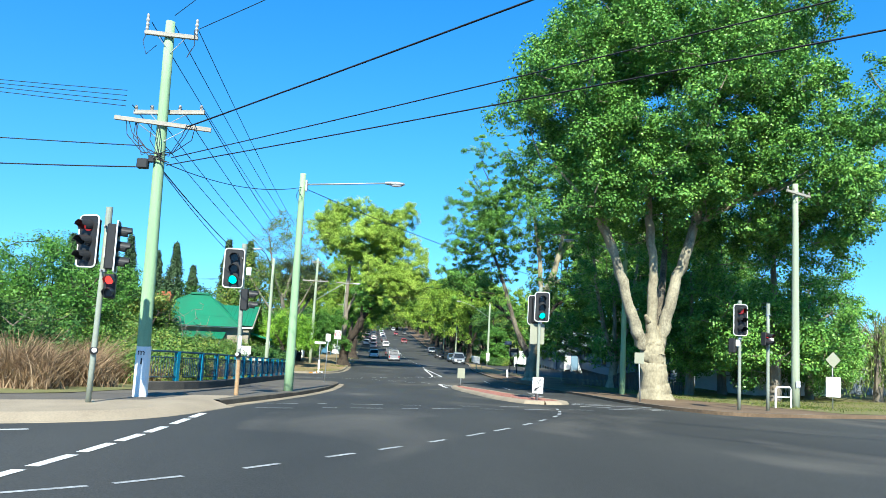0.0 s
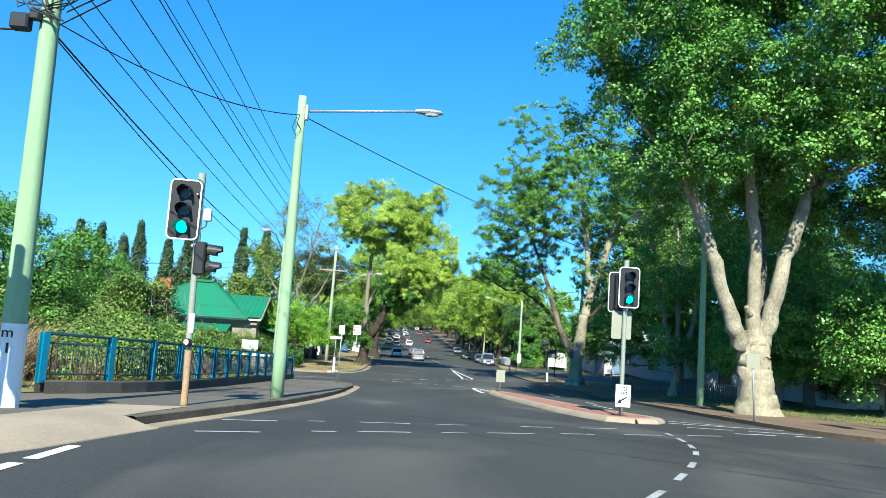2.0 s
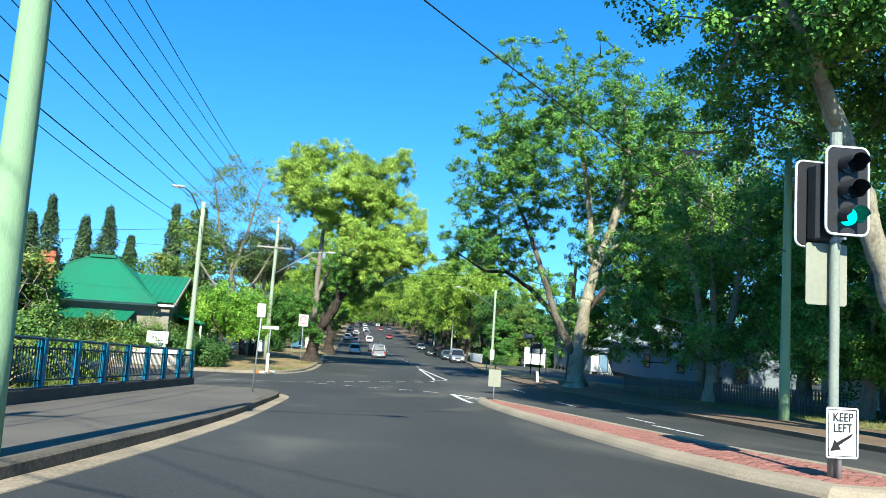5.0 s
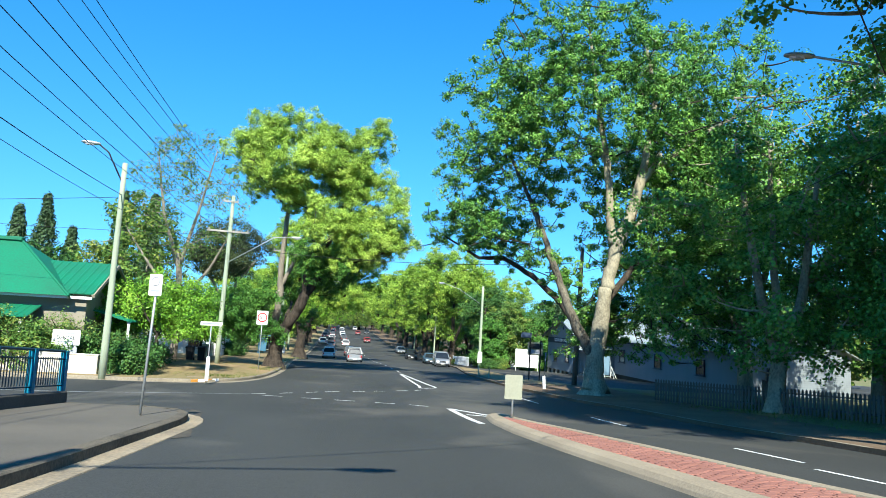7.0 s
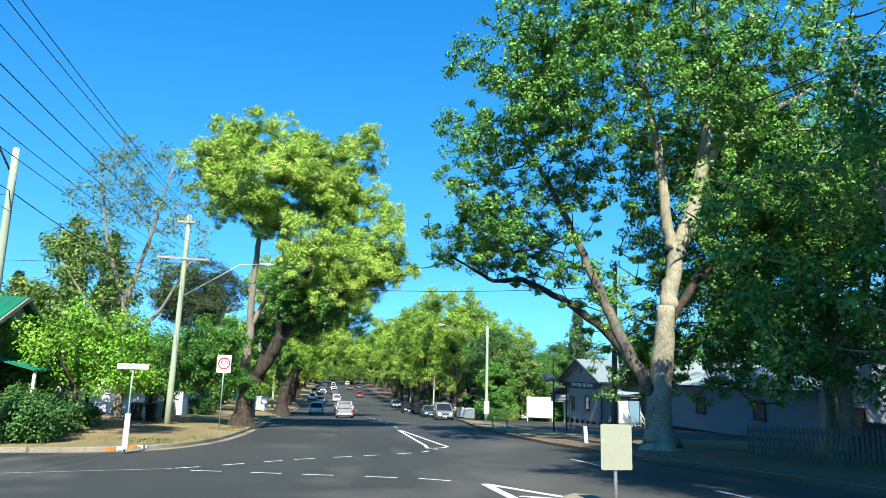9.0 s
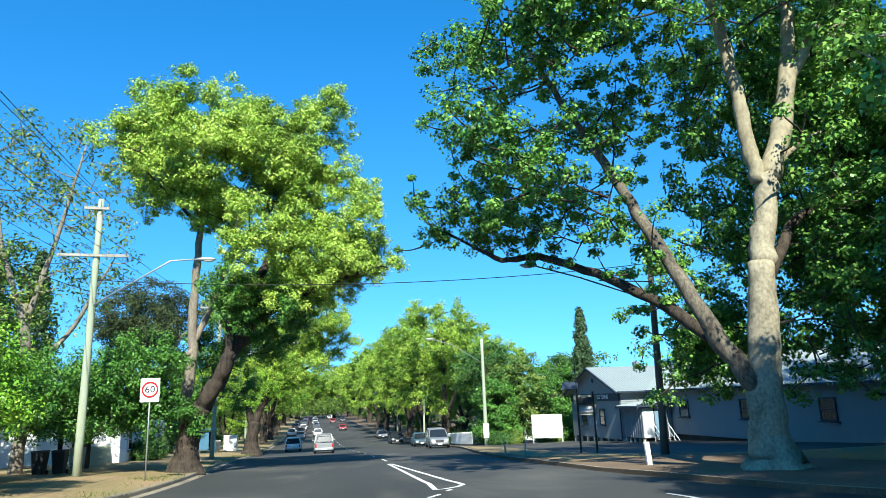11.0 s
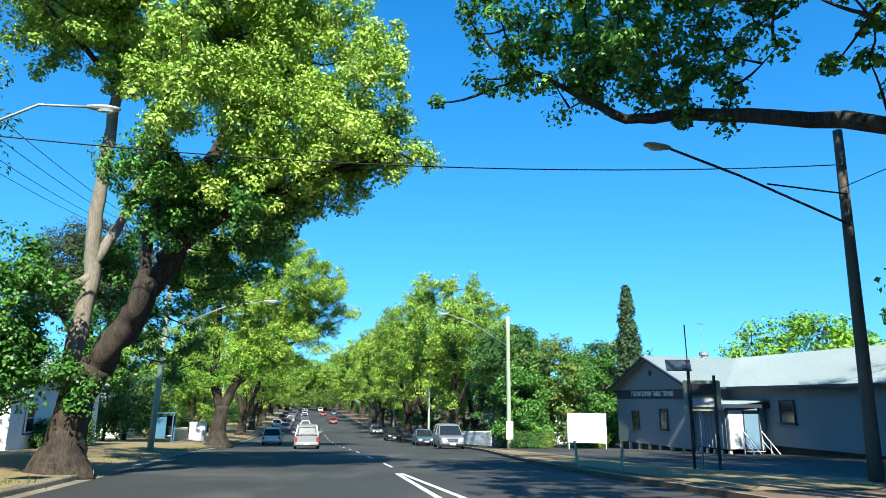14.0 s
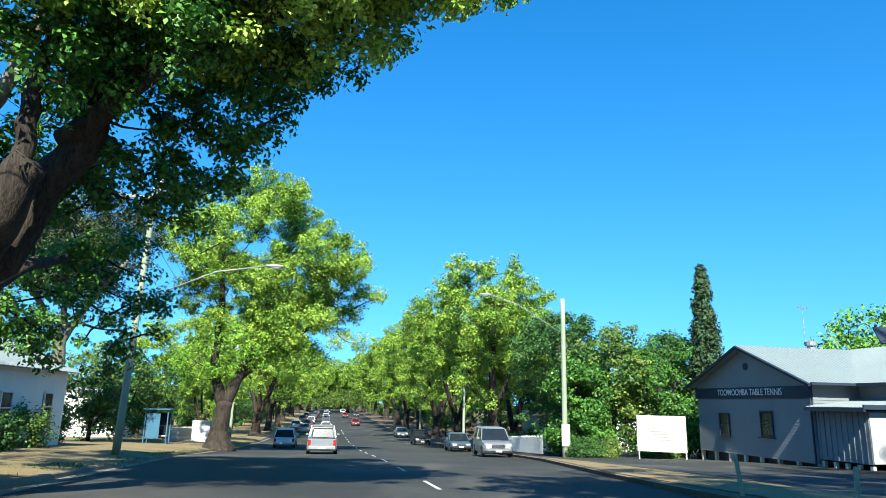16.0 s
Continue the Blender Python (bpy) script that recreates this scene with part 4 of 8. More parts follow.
bm = bmesh.new()
box(bm, (-0.55, -0.2, 6.78), (1.7, 0.5, 0.22), bevel=0.04)
tube(bm, [peak[1], corners[1]], 0.07, 6)
tube(bm, [peak[0], corners[0]], 0.07, 6)
part("ridge_cap", bm, ROOFGREEN, house)
for sx, tall in ((0, 0), (1, 0)):
    bm = bmesh.new()
    box(bm, (4.5 if sx else 0.6, -3.62, 3.78), (1.0 if sx else 6.6, 0.12, 0.14))
    part("gutter", bm, WHITE, house)
roof_plane("verandah_roof", [(-10.5, -3.2, 3.3), (2.6, -3.2, 3.3), (2.6, -5.0, 2.75), (-10.5, -5.0, 2.75)], ROOFGREEN, house, rib=0.4)
roof_plane("side_porch_roof", [(4.6, -1.8, 3.2), (4.6, 2.4, 3.2), (6.6, 2.4, 2.65), (6.6, -1.8, 2.65)], ROOFGREEN, house, rib=0.4)
for x, y in ((-10, -4.8), (-6, -4.8), (-2, -4.8), (2.3, -4.8), (6.4, -1.6), (6.4, 2.2)):
    bm = bmesh.new()
    box(bm, (x, y, 1.15), (0.12, 0.12, 2.95))
    part("verandah_post", bm, WHITE, house)
bm = bmesh.new()
box(bm, (-3.3, -2.1, 5.4), (1.1, 0.95, 2.3), bevel=0.02)
box(bm, (-3.3, -2.1, 6.5), (1.26, 1.1, 0.16))
chimney = part("chimney", bm, REDBRICK, house, "red brick chimney")
for dx in (-0.27, 0.27):
    bm = bmesh.new()
    tube(bm, [(-3.3 + dx, -2.1, 6.55), (-3.3 + dx, -2.1, 6.8)], [0.2, 0.17], 8)
    part("chimney_pot", bm, REDBRICK, chimney)
window(house, (4.62, 0.6, 2.0), 1.0, 1.3, 0)
window(house, (-3, -3.03, 1.7), 1.0, 1.5, -90)
window(house, (1, -3.03, 1.7), 1.0, 1.5, -90)


def cottage(at, label, w, d, h, roofmat, wallmat, rz=0.0):
    """A plain gabled house with windows."""
    e = thing("house", at, label, "house", rz=rz)
    bm = bmesh.new()
    loft(bm, [[(x, -d / 2, -0.3), (x, d / 2, -0.3), (x, d / 2, h), (x, 0, h + d * 0.22), (x, -d / 2, h)] for x in (-w / 2, w / 2)])
    part("wall", bm, wallmat, e)
    boards(e, -w / 2, -d / 2, w / 2, -d / 2, 0.3, h - 0.05, wallmat, 0.2)
    boards(e, -w / 2, d / 2, -w / 2, -d / 2, 0.3, h - 0.05, wallmat, 0.2)
    for sy in (-1, 1):
        roof_plane("roof", [(-w / 2 - 0.4, 0, h + d * 0.22 + 0.1), (w / 2 + 0.4, 0, h + d * 0.22 + 0.1), (w / 2 + 0.4, sy * (d / 2 + 0.5), h - 0.05), (-w / 2 - 0.4, sy * (d / 2 + 0.5), h - 0.05)], roofmat, e, rib=0.4)
    for k in range(3):
        window(e, (-w / 2 + w * (k + 0.5) / 3, -d / 2 - 0.035, h * 0.52), 1.0, 1.3, -90)
    window(e, (-w / 2 - 0.035, -d / 4, h * 0.52), 1.0, 1.3, 180)
    window(e, (w / 2 + 0.035, -d / 4, h * 0.52), 1.0, 1.3, 0)
    return e


cottage((-13.8, 98.5, gz(98.5) + 0.15), "white weatherboard house behind garden trees", 13, 9, 3.6, ROOFGREY, WHITE, 90)
cottage((-21, 146, gz(146) + 0.15), "white weatherboard house with a grey roof", 12, 9, 3.2, ROOFGREY, WHITE, 90)
cottage((30, 136, gz(136) + 0.15), "white cottage with a pale roof behind a picket fence", 11, 10, 3.2, ROOFGREY, WHITE, 90)
cottage((50, 66, gz(66) + 0.15), "white weatherboard building behind the plane trees", 14, 9, 3.4, ROOFGREY, CLAD, 0)
cottage((34, 56, gz(56) + 0.6), "long white timber building on posts among trees", 10, 6, 2.8, ROOFGREY, WHITE, 20)


# ---- trees ----
def on(x, y, h=0.13):
    return (x, y, gz(y) + h - drop(x, y))


tree("plane_tree", on(15.3, 35.3), "huge plane tree with pale mottled trunk and broad crown", [
    ([(0, 0, -0.2), (-0.15, 0, 1.2), (-0.24, 0, 2.2), (-0.28, 0, 2.9), (-0.3, 0, 3.8)], [0.76, 0.69, 0.66, 0.60, 0.32]),
    ([(-0.72, 0, 2.6), (-1.15, 0, 3.6), (-1.75, 0.1, 5.4), (-2.35, 0.2, 7.4), (-3.1, 0.3, 9.4), (-3.7, 0.3, 12), (-4.6, 0.3, 16)], [0.36, 0.32, 0.29, 0.26, 0.22, 0.16, 0.07]),
    ([(-0.35, -0.1, 2.9), (-0.38, -0.15, 4.6), (-0.35, -0.2, 6.9), (-0.58, -0.2, 8.8), (-0.75, -0.1, 11), (-1.4, 0, 13.5), (-1.6, 0, 18)], [0.34, 0.27, 0.25, 0.22, 0.18, 0.13, 0.06]),
    ([(0.1, 0, 2.8), (0.42, 0, 4.2), (1.0, 0.1, 6.2), (1.85, 0.2, 8.7), (2.5, 0.3, 11), (3.0, 0.3, 13.9), (3.6, 0.3, 18)], [0.38, 0.34, 0.31, 0.27, 0.22, 0.16, 0.07]),
    ([(2.1, 0.25, 9.6), (4.2, -0.4, 11.0), (6.6, -1.0, 12.0), (9.2, -1.2, 12.8)], [0.19, 0.15, 0.11, 0.05]),
    ([(-2.6, 0.2, 8.0), (-4.0, -0.6, 10.0), (-6.2, -0.8, 12.2)], [0.17, 0.12, 0.05]),
    ([(0.2, 0.3, 3.6), (0.9, 1.6, 6.0), (1.8, 3.2, 9.0), (2.4, 4.8, 12.0)], [0.24, 0.21, 0.16, 0.08]),
    ([(-0.62, -0.3, 4.1), (-0.86, -0.45, 4.45)], [0.13, 0.10]),
], [(0.5, 0.4, 16.6, 7.8, 7.2, 6.2), (-5.0, 0, 15.4, 4.2, 5.0, 4.8), (8.2, -0.6, 14.2, 4.9, 5.2, 5.6), (2.5, 0, 21.6, 7.6, 6.2, 3.8), (-3.2, 0.4, 19.6, 4.2, 4.8, 3.2), (-4.6, -0.6, 10.8, 2.4, 3.0, 2.2), (4.5, 2.5, 10.6, 6.0, 4.6, 2.6), (10.2, -0.8, 11.2, 2.8, 3.2, 2.8), (0.2, 5.0, 10.2, 6.0, 2.6, 3.4), (-1.5, -1.0, 12.6, 5.0, 3.5, 2.6), (5.0, -2.5, 13.0, 4.5, 3.0, 3.2), (-3.4, -1.8, 11.8, 2.4, 1.8, 2.2), (-1.2, -2.4, 11.2, 2.4, 1.6, 1.7), (2.8, -2.2, 11.2, 2.4, 1.8, 1.7), (0.6, -2.6, 12.4, 4.2, 1.4, 2.2), (-2.8, -2.2, 10.2, 1.6, 1.2, 1.2)],
     900, 88, 0.13, PLANE_PALE, PLANE_LEAF, 11, (0.38, 0.78), 0.75, 0.9, tuft=(5, 0.7, 1.45), gap=-0.28, flare=0.42, group="plane trees on the verge", low=8.2, twig_bark=GREY_BARK, scale=0.42, limb_bark={1: PLANE_BARK, 3: PLANE_BARK, 6: PLANE_BARK_SHADED})

tree("plane_tree", on(14.9, 62.6), "tall plane tree leaning low boughs over the road", [
    ([(0.1, 0, -0.2), (-0.05, 0, 1.0), (0.0, 0, 2.2), (0.25, 0, 4.0), (0.45, 0, 5.7)], [0.62, 0.52, 0.46, 0.42, 0.38]),
    ([(0.45, 0, 5.6), (0.80, 0, 6.9), (0.95, 0, 8.4)], [0.38, 0.35, 0.34]),
    ([(0.75, 0, 8.2), (0.60, 0, 9.4), (0.50, 0, 11.0), (0.20, 0.1, 13.6), (-0.3, 0.2, 16.2), (-0.9, 0.1, 20)], [0.25, 0.22, 0.20, 0.17, 0.13, 0.06]),
    ([(1.15, 0, 8.3), (1.75, -0.1, 10.0), (2.35, -0.1, 12.1), (2.75, 0, 14.4), (3.05, 0, 16.6), (2.4, 0, 20)], [0.33, 0.30, 0.25, 0.18, 0.13, 0.06]),
    ([(-0.1, 0, 2.0), (-0.80, 0.3, 3.2), (-1.45, 0.7, 4.8), (-1.9, 1.5, 6.6), (-2.3, 2.6, 8.6), (-2.9, 3.6, 10.8), (-4.0, 4.6, 13.6), (-5.0, 5.6, 17.2)], [0.32, 0.27, 0.23, 0.20, 0.17, 0.14, 0.10, 0.04]),
    ([(-0.6, 0.1, 3.0), (-1.0, 3.0, 4.9), (-1.9, 6.2, 6.6), (-3.1, 9.2, 7.9), (-4.6, 9.6, 7.8), (-6.0, 9.9, 8.6), (-7.6, 10.2, 9.5)], [0.21, 0.19, 0.17, 0.15, 0.12, 0.07, 0.03]),
    ([(2.2, 0, 11.8), (4.4, 0.2, 13.6), (6.8, 0.6, 15.4), (10.2, 0.8, 17.4)], [0.17, 0.14, 0.11, 0.05]),
    ([(2.05, -0.05, 11.2), (2.6, -0.4, 12.2), (3.1, -0.7, 13.3)], [0.20, 0.16, 0.12]),
    ([(0.6, 0.2, 5.0), (2.6, 1.2, 7.2), (5.2, 2.2, 8.6)], [0.2, 0.15, 0.07]),
    ([(1.2, 0.1, 8.6), (2.6, 0.4, 9.6), (4.6, 0.5, 10.6)], [0.13, 0.10, 0.04]),
], [(-1.2, 3.0, 16.4, 6.2, 4.2, 6.2), (-5.8, 1.0, 15.0, 3.2, 4.0, 4.4), (-6.4, 0.5, 11.0, 2.8, 3.2, 2.6), (-1.6, 1.0, 21.2, 5.8, 4.6, 3.4), (5.0, 3.2, 14.5, 5.6, 4.8, 6), (6.5, 1.5, 18.5, 4.5, 5, 4), (-6.4, 9.6, 9.7, 2.3, 1.8, 1.3), (-3.8, 8.6, 10.4, 2.6, 2.2, 1.6), (-6.5, 6, 14, 2.6, 3, 3.0), (-3, 6, 13, 3, 3, 3.2), (4.6, 3, 9, 4.6, 4.6, 3.4), (5.5, 1.5, 6.0, 4, 3.5, 2.5), (5.6, -1, 9, 3.2, 3.0, 3.6), (6.5, -1.5, 5.0, 4, 3, 3), (-5.2, 9.8, 9.6, 3, 1.4, 1.2), (-2.6, 3.4, 8.6, 2.6, 2.2, 2.0), (-3.6, -1.4, 15.5, 3.4, 2.6, 4.6), (1.0, -2.6, 17.5, 4.0, 2.0, 3.4), (4.4, -2.2, 13.0, 2.6, 2.2, 4.0)],
     # Limbs 4, 5, 8 and the twigs take dark barks that paint in crown shade.
     1400, 100, 0.12, PLANE_PALE, PLANE_LEAF_B, 23, (0.22, 0.6), 0.75, 0.9, gap=0.0, flare=0.7, group="plane trees on the verge", low=2.4, lobed=True, limb_bark={0: PLANE_BARK, 1: PLANE_BARK, 4: PLANE_BARK_SHADED, 5: DARK_BARK, 8: DARK_BARK}, twig_bark=DARK_BARK, twig=0.05, extra=[((-6.0, -0.8, 13.8), (-1.0, -2.0, 18.0), 230, (1.3, 0.9, 1.5)), ((0.0, -1.6, 14.5), (4.5, -1.6, 17.5), 110, (1.2, 0.9, 1.6)), ((-3.0, 9.0, 8.8), (-8.0, 10.2, 10.0), 90, (0.7, 0.8, 0.6)), ((-2.5, 8.5, 9.6), (-6.5, 9.6, 11.6), 70, (1.0, 1.0, 0.7)), ((-3.0, 5, 9.2), (-5.5, 8, 12.5), 50, (1.1, 1.0, 1.0)), ((-1.2, 4, 6.2), (-4, 1, 9.5), 22, (0.8, 1.0, 0.7)), ((-1.0, 3.4, 4.2), (-0.3, 3.6, 7.5), 30, (0.7, 0.7, 0.7)), ((-5.5, 0.5, 8.0), (-8.6, 0.5, 10.0), 44, (0.6, 0.9, 0.7)), ((2.5, 1.0, 3.6), (7.0, 1.0, 7.5), 80, (1.2, 1.2, 1.2)), ((5, 3, 3.4), (9, 2, 6), 60, (1.2, 1.2, 1.0)), ((4, 1, 9), (8, 2, 18), 200, (2.2, 2.4, 2.2)), ((2.4, 6.5, 3.0), (4.6, 8.6, 5.2), 260, (1.0, 0.9, 0.8)), ((3.5, 1.0, 7.0), (9.5, 2.0, 13.0), 260, (1.6, 2.2, 1.8))])

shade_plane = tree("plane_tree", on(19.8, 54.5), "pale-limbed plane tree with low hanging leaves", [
    ([(0, 0, -0.2), (0.1, 0, 1.6), (0.2, 0, 2.8)], [0.4, 0.34, 0.32]),
    ([(0.1, 0, 2.4), (-0.8, -0.2, 4.6), (-1.6, -0.3, 8), (-2, 0, 12)], [0.25, 0.2, 0.15, 0.07]),
    ([(0.2, 0, 2.5), (1.0, -0.2, 4.6), (1.6, 0, 7.5), (2.2, 0, 12)], [0.26, 0.22, 0.16, 0.07]),
    ([(0.2, 0, 2.6), (0.3, 0.6, 6), (0.2, 0.8, 12)], [0.2, 0.16, 0.07]),
], [(1.4, 0, 10.0, 5.4, 6, 5.0), (0.4, -1, 4.8, 5.6, 4.5, 3.2), (4.6, -1, 8.5, 6, 6, 4.5), (-3.0, 1.5, 4.2, 2.8, 2.6, 2.2), (-4.2, 0, 8.0, 3.2, 3.2, 2.6), (3.5, -2.5, 4.0, 4, 3, 2.4), (5.5, -1.5, 13.0, 3.6, 3.6, 4.6)], 520, 84, 0.15, PLANE_BARK, PLANE_LEAF_B, 31, (0.45, 0.95), 0.7, 0.9, gap=0.02, flare=0.5, group="plane trees on the verge", low=1.5, scale=0.42)

low_plane = tree("plane_tree", on(25.5, 41), "leafy plane tree with branches down to the grass", [
    ([(0, 0, -0.2), (0.1, 0, 1.6), (0.2, 0, 3.2), (0.1, 0.1, 7), (0, 0, 11)], [0.42, 0.36, 0.3, 0.2, 0.08]),
    ([(0.1, 0, 2.6), (-1.6, -0.4, 4.2), (-3.2, -0.8, 5.6)], [0.18, 0.13, 0.06]),
    ([(0.1, 0, 2.8), (1.6, -0.4, 4.4), (3.2, -0.8, 5.6)], [0.18, 0.13, 0.06]),
], [(0, 0, 7.4, 5.2, 5, 5), (-1.5, -1, 4, 4.4, 3.6, 3), (2.6, -0.5, 4.6, 3.4, 3.4, 3)], 420, 130, 0.14, GREY_BARK, PLANE_LEAF, 37, (0.5, 1.0), 0.75, 0.9, gap=-0.3, low=0.7, group="plane trees on the verge")
# First two copies: trees added and stretched to shade the hall wing and verge.
copy_thing(shade_plane, pose(*on(28.0, 69.0), 0, 0, 190) @ Matrix.Diagonal((1.0, 0.9, 1.45, 1)))
copy_thing(shade_plane, pose(*on(24.0, 63.2), 0, 0, 130) @ Matrix.Diagonal((0.9, 0.9, 1.2, 1)))
copy_thing(shade_plane, pose(*on(26.8, 56.6), 0, 0, 60) @ Matrix.Diagonal((1.1, 1.1, 1.2, 1)))
for x, y, k, rz in ((27.5, 51.0, 0.9, 140), (32.0, 47.0, 0.75, 60), (22.6, 46.5, 0.8, 250)):
    copy_thing(low_plane, pose(*on(x, y), 0, 0, rz) @ Matrix.Diagonal((k, k, k, 1)))

tree("camphor_tree", on(-3.6, 80.3, 0.25), "old camphor laurel with bright yellow-green domed crown", [
    ([(0.2, 0, -0.2), (0.25, 0, 0.9), (0.40, 0, 2.0), (0.9, -0.2, 2.9)], [0.64, 0.54, 0.48, 0.44]),
    ([(0.75, -0.1, 2.6), (1.40, -0.5, 3.6), (1.85, -0.8, 4.4), (2.30, -1.0, 5.4)], [0.36, 0.33, 0.31, 0.30]),
    ([(0.9, 0, 2.8), (1.8, 0.3, 4.8), (2.7, 0.2, 6.5), (3.2, 0, 8.7), (4.2, 0, 11.5), (5.6, 0, 15)], [0.40, 0.36, 0.32, 0.25, 0.17, 0.07]),
    ([(2.1, -0.9, 5.2), (2.05, -0.9, 6.7), (2.6, -1.1, 9.2)], [0.18, 0.15, 0.06]),
    ([(0.1, 0.3, 1.8), (0.05, 0.5, 3.6), (0.22, 0.6, 5.4), (0.15, 0.6, 7.2), (0.2, 0.6, 9.6), (0.35, 0.5, 12), (0.1, 0.3, 16)], [0.30, 0.27, 0.25, 0.22, 0.19, 0.15, 0.07]),
    ([(0.25, 0.6, 6.0), (0.75, 0.7, 7.2), (1.3, 0.5, 8.6), (2.0, 0.3, 11)], [0.16, 0.15, 0.13, 0.06]),
    ([(0.2, 0.5, 5.6), (-0.35, 0.2, 5.2)], [0.16, 0.12]),
    ([(2.3, 0.1, 6.2), (4.4, -1.0, 7.6), (6.8, -1.8, 8.6), (9.4, -2.2, 9.4)], [0.22, 0.17, 0.12, 0.05]),
    ([(2.9, 0.2, 7.4), (4.8, 0.5, 10.0), (6.6, 0.4, 13.5)], [0.18, 0.13, 0.06]),
    ([(0.7, 0.3, 2.9), (0.9, 3.0, 4.4), (0.9, 6.0, 5.2)], [0.2, 0.14, 0.06]),
    ([(0.3, 0.4, 12.0), (-1.4, 0.2, 13.8), (-2.6, 0, 15.0)], [0.10, 0.07, 0.03]),
], [(0.2, -0.4, 16.2, 4.0, 4.0, 3.3), (-2.4, -0.5, 15.2, 2.3, 3.0, 2.5), (2.2, -0.6, 14.6, 2.6, 3.2, 2.4), (6.5, -0.4, 16.2, 2.1, 3.0, 3.0), (3.4, -2.0, 10.9, 2.4, 3.0, 2.5), (7.3, -1.0, 12.2, 1.9, 2.6, 2.4), (9.5, -2.0, 9.9, 0.8, 1.1, 0.8), (5.4, 0, 12.6, 2.0, 2.4, 2.2), (8.0, -1.6, 10.6, 2.0, 2.0, 1.6), (5.6, -1.6, 9.8, 2.4, 2.4, 1.6), (-0.6, -0.2, 13.2, 2.2, 2.6, 1.4), (3.8, -0.3, 16.4, 2.2, 2.6, 2.4), (4.6, 0.2, 14.2, 2.4, 2.4, 2.0), (1.8, -0.8, 12.4, 2.0, 2.2, 1.6), (4.2, -1.6, 8.8, 2.2, 2.0, 1.6)],
     # Limbs 4 to 6 get a paler bark: sunlight painted into their colour.
     330, 110, 0.125, DARK_BARK, CAMPHOR_LEAF, 41, (0.28, 0.58), 0.8, 0.6, tuft=(7, 0.6, 1.25), hollow=0.5, gap=-0.06, flare=0.5, low=1.2, limb_bark={4: GREY_BARK, 5: GREY_BARK, 6: GREY_BARK}, twig_bark=DARK_BARK, group="camphor laurels along the street", scale=0.42, extra=[((5, -1.2, 8.4), (9.6, -2.2, 9.9), 34, (0.6, 0.7, 0.5))],
     # Lower and inner leaves in a darker green, with the crown's shade in their colour.
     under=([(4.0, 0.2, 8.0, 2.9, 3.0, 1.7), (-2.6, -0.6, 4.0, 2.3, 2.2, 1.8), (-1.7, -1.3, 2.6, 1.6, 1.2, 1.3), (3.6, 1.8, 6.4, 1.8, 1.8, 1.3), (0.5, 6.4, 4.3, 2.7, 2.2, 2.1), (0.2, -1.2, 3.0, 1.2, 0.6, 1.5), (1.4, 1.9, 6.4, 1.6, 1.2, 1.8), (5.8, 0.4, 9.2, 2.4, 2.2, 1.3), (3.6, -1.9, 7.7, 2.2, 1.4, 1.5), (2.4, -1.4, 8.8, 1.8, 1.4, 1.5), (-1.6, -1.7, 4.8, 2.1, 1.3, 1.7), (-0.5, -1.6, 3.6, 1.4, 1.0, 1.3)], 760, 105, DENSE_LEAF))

tree("camphor_tree", on(-3.4, 117, 0.25), "big camphor laurel with rounded yellow-green crown", [
    ([(0, 0, -0.2), (0, 0, 1.2), (0.2, 0, 3.0)], [0.75, 0.6, 0.55]),
    ([(0.2, 0, 2.8), (1.2, 0, 5.2), (2.4, 0, 9), (3.4, 0, 13)], [0.4, 0.33, 0.24, 0.1]),
    ([(0, 0, 2.8), (-0.7, 0, 5.5), (-0.6, 0, 9.5), (-0.9, 0, 14.5)], [0.38, 0.3, 0.22, 0.1]),
    ([(1.0, 0, 4.6), (3.6, 0.4, 7), (7, 0.4, 9.4)], [0.26, 0.2, 0.08]),
], [(1.2, 0, 14.8, 5.4, 5.6, 4.6), (5.2, 0, 12.4, 4.2, 4.8, 3.8), (0.4, 0, 10.4, 4.4, 4.4, 3.4), (7.8, 0, 10.6, 2.8, 3.4, 2.4), (-2.0, 0, 13.4, 3.2, 4, 3.4), (3.5, -1, 8.4, 3.6, 3, 2.4), (6.5, -0.5, 7.6, 2.8, 3, 2.0), (3.6, 0, 15.6, 3.6, 4, 3.2)],
     230, 92, 0.15, DARK_BARK, CAMPHOR_LEAF_B, 43, (0.36, 0.7), 0.8, 0.7, tuft=(7, 0.7, 1.35), hollow=0.5, gap=-0.25, flare=0.5, low=3.4, group="camphor laurels along the street",
     under=([(1.5, -0.5, 6.6, 3.2, 2.4, 1.9), (4.5, -0.5, 6.2, 2.4, 2, 1.5), (-1.6, -0.5, 5.6, 2.2, 2, 1.6)], 150, 60, BRIGHT_LEAF))
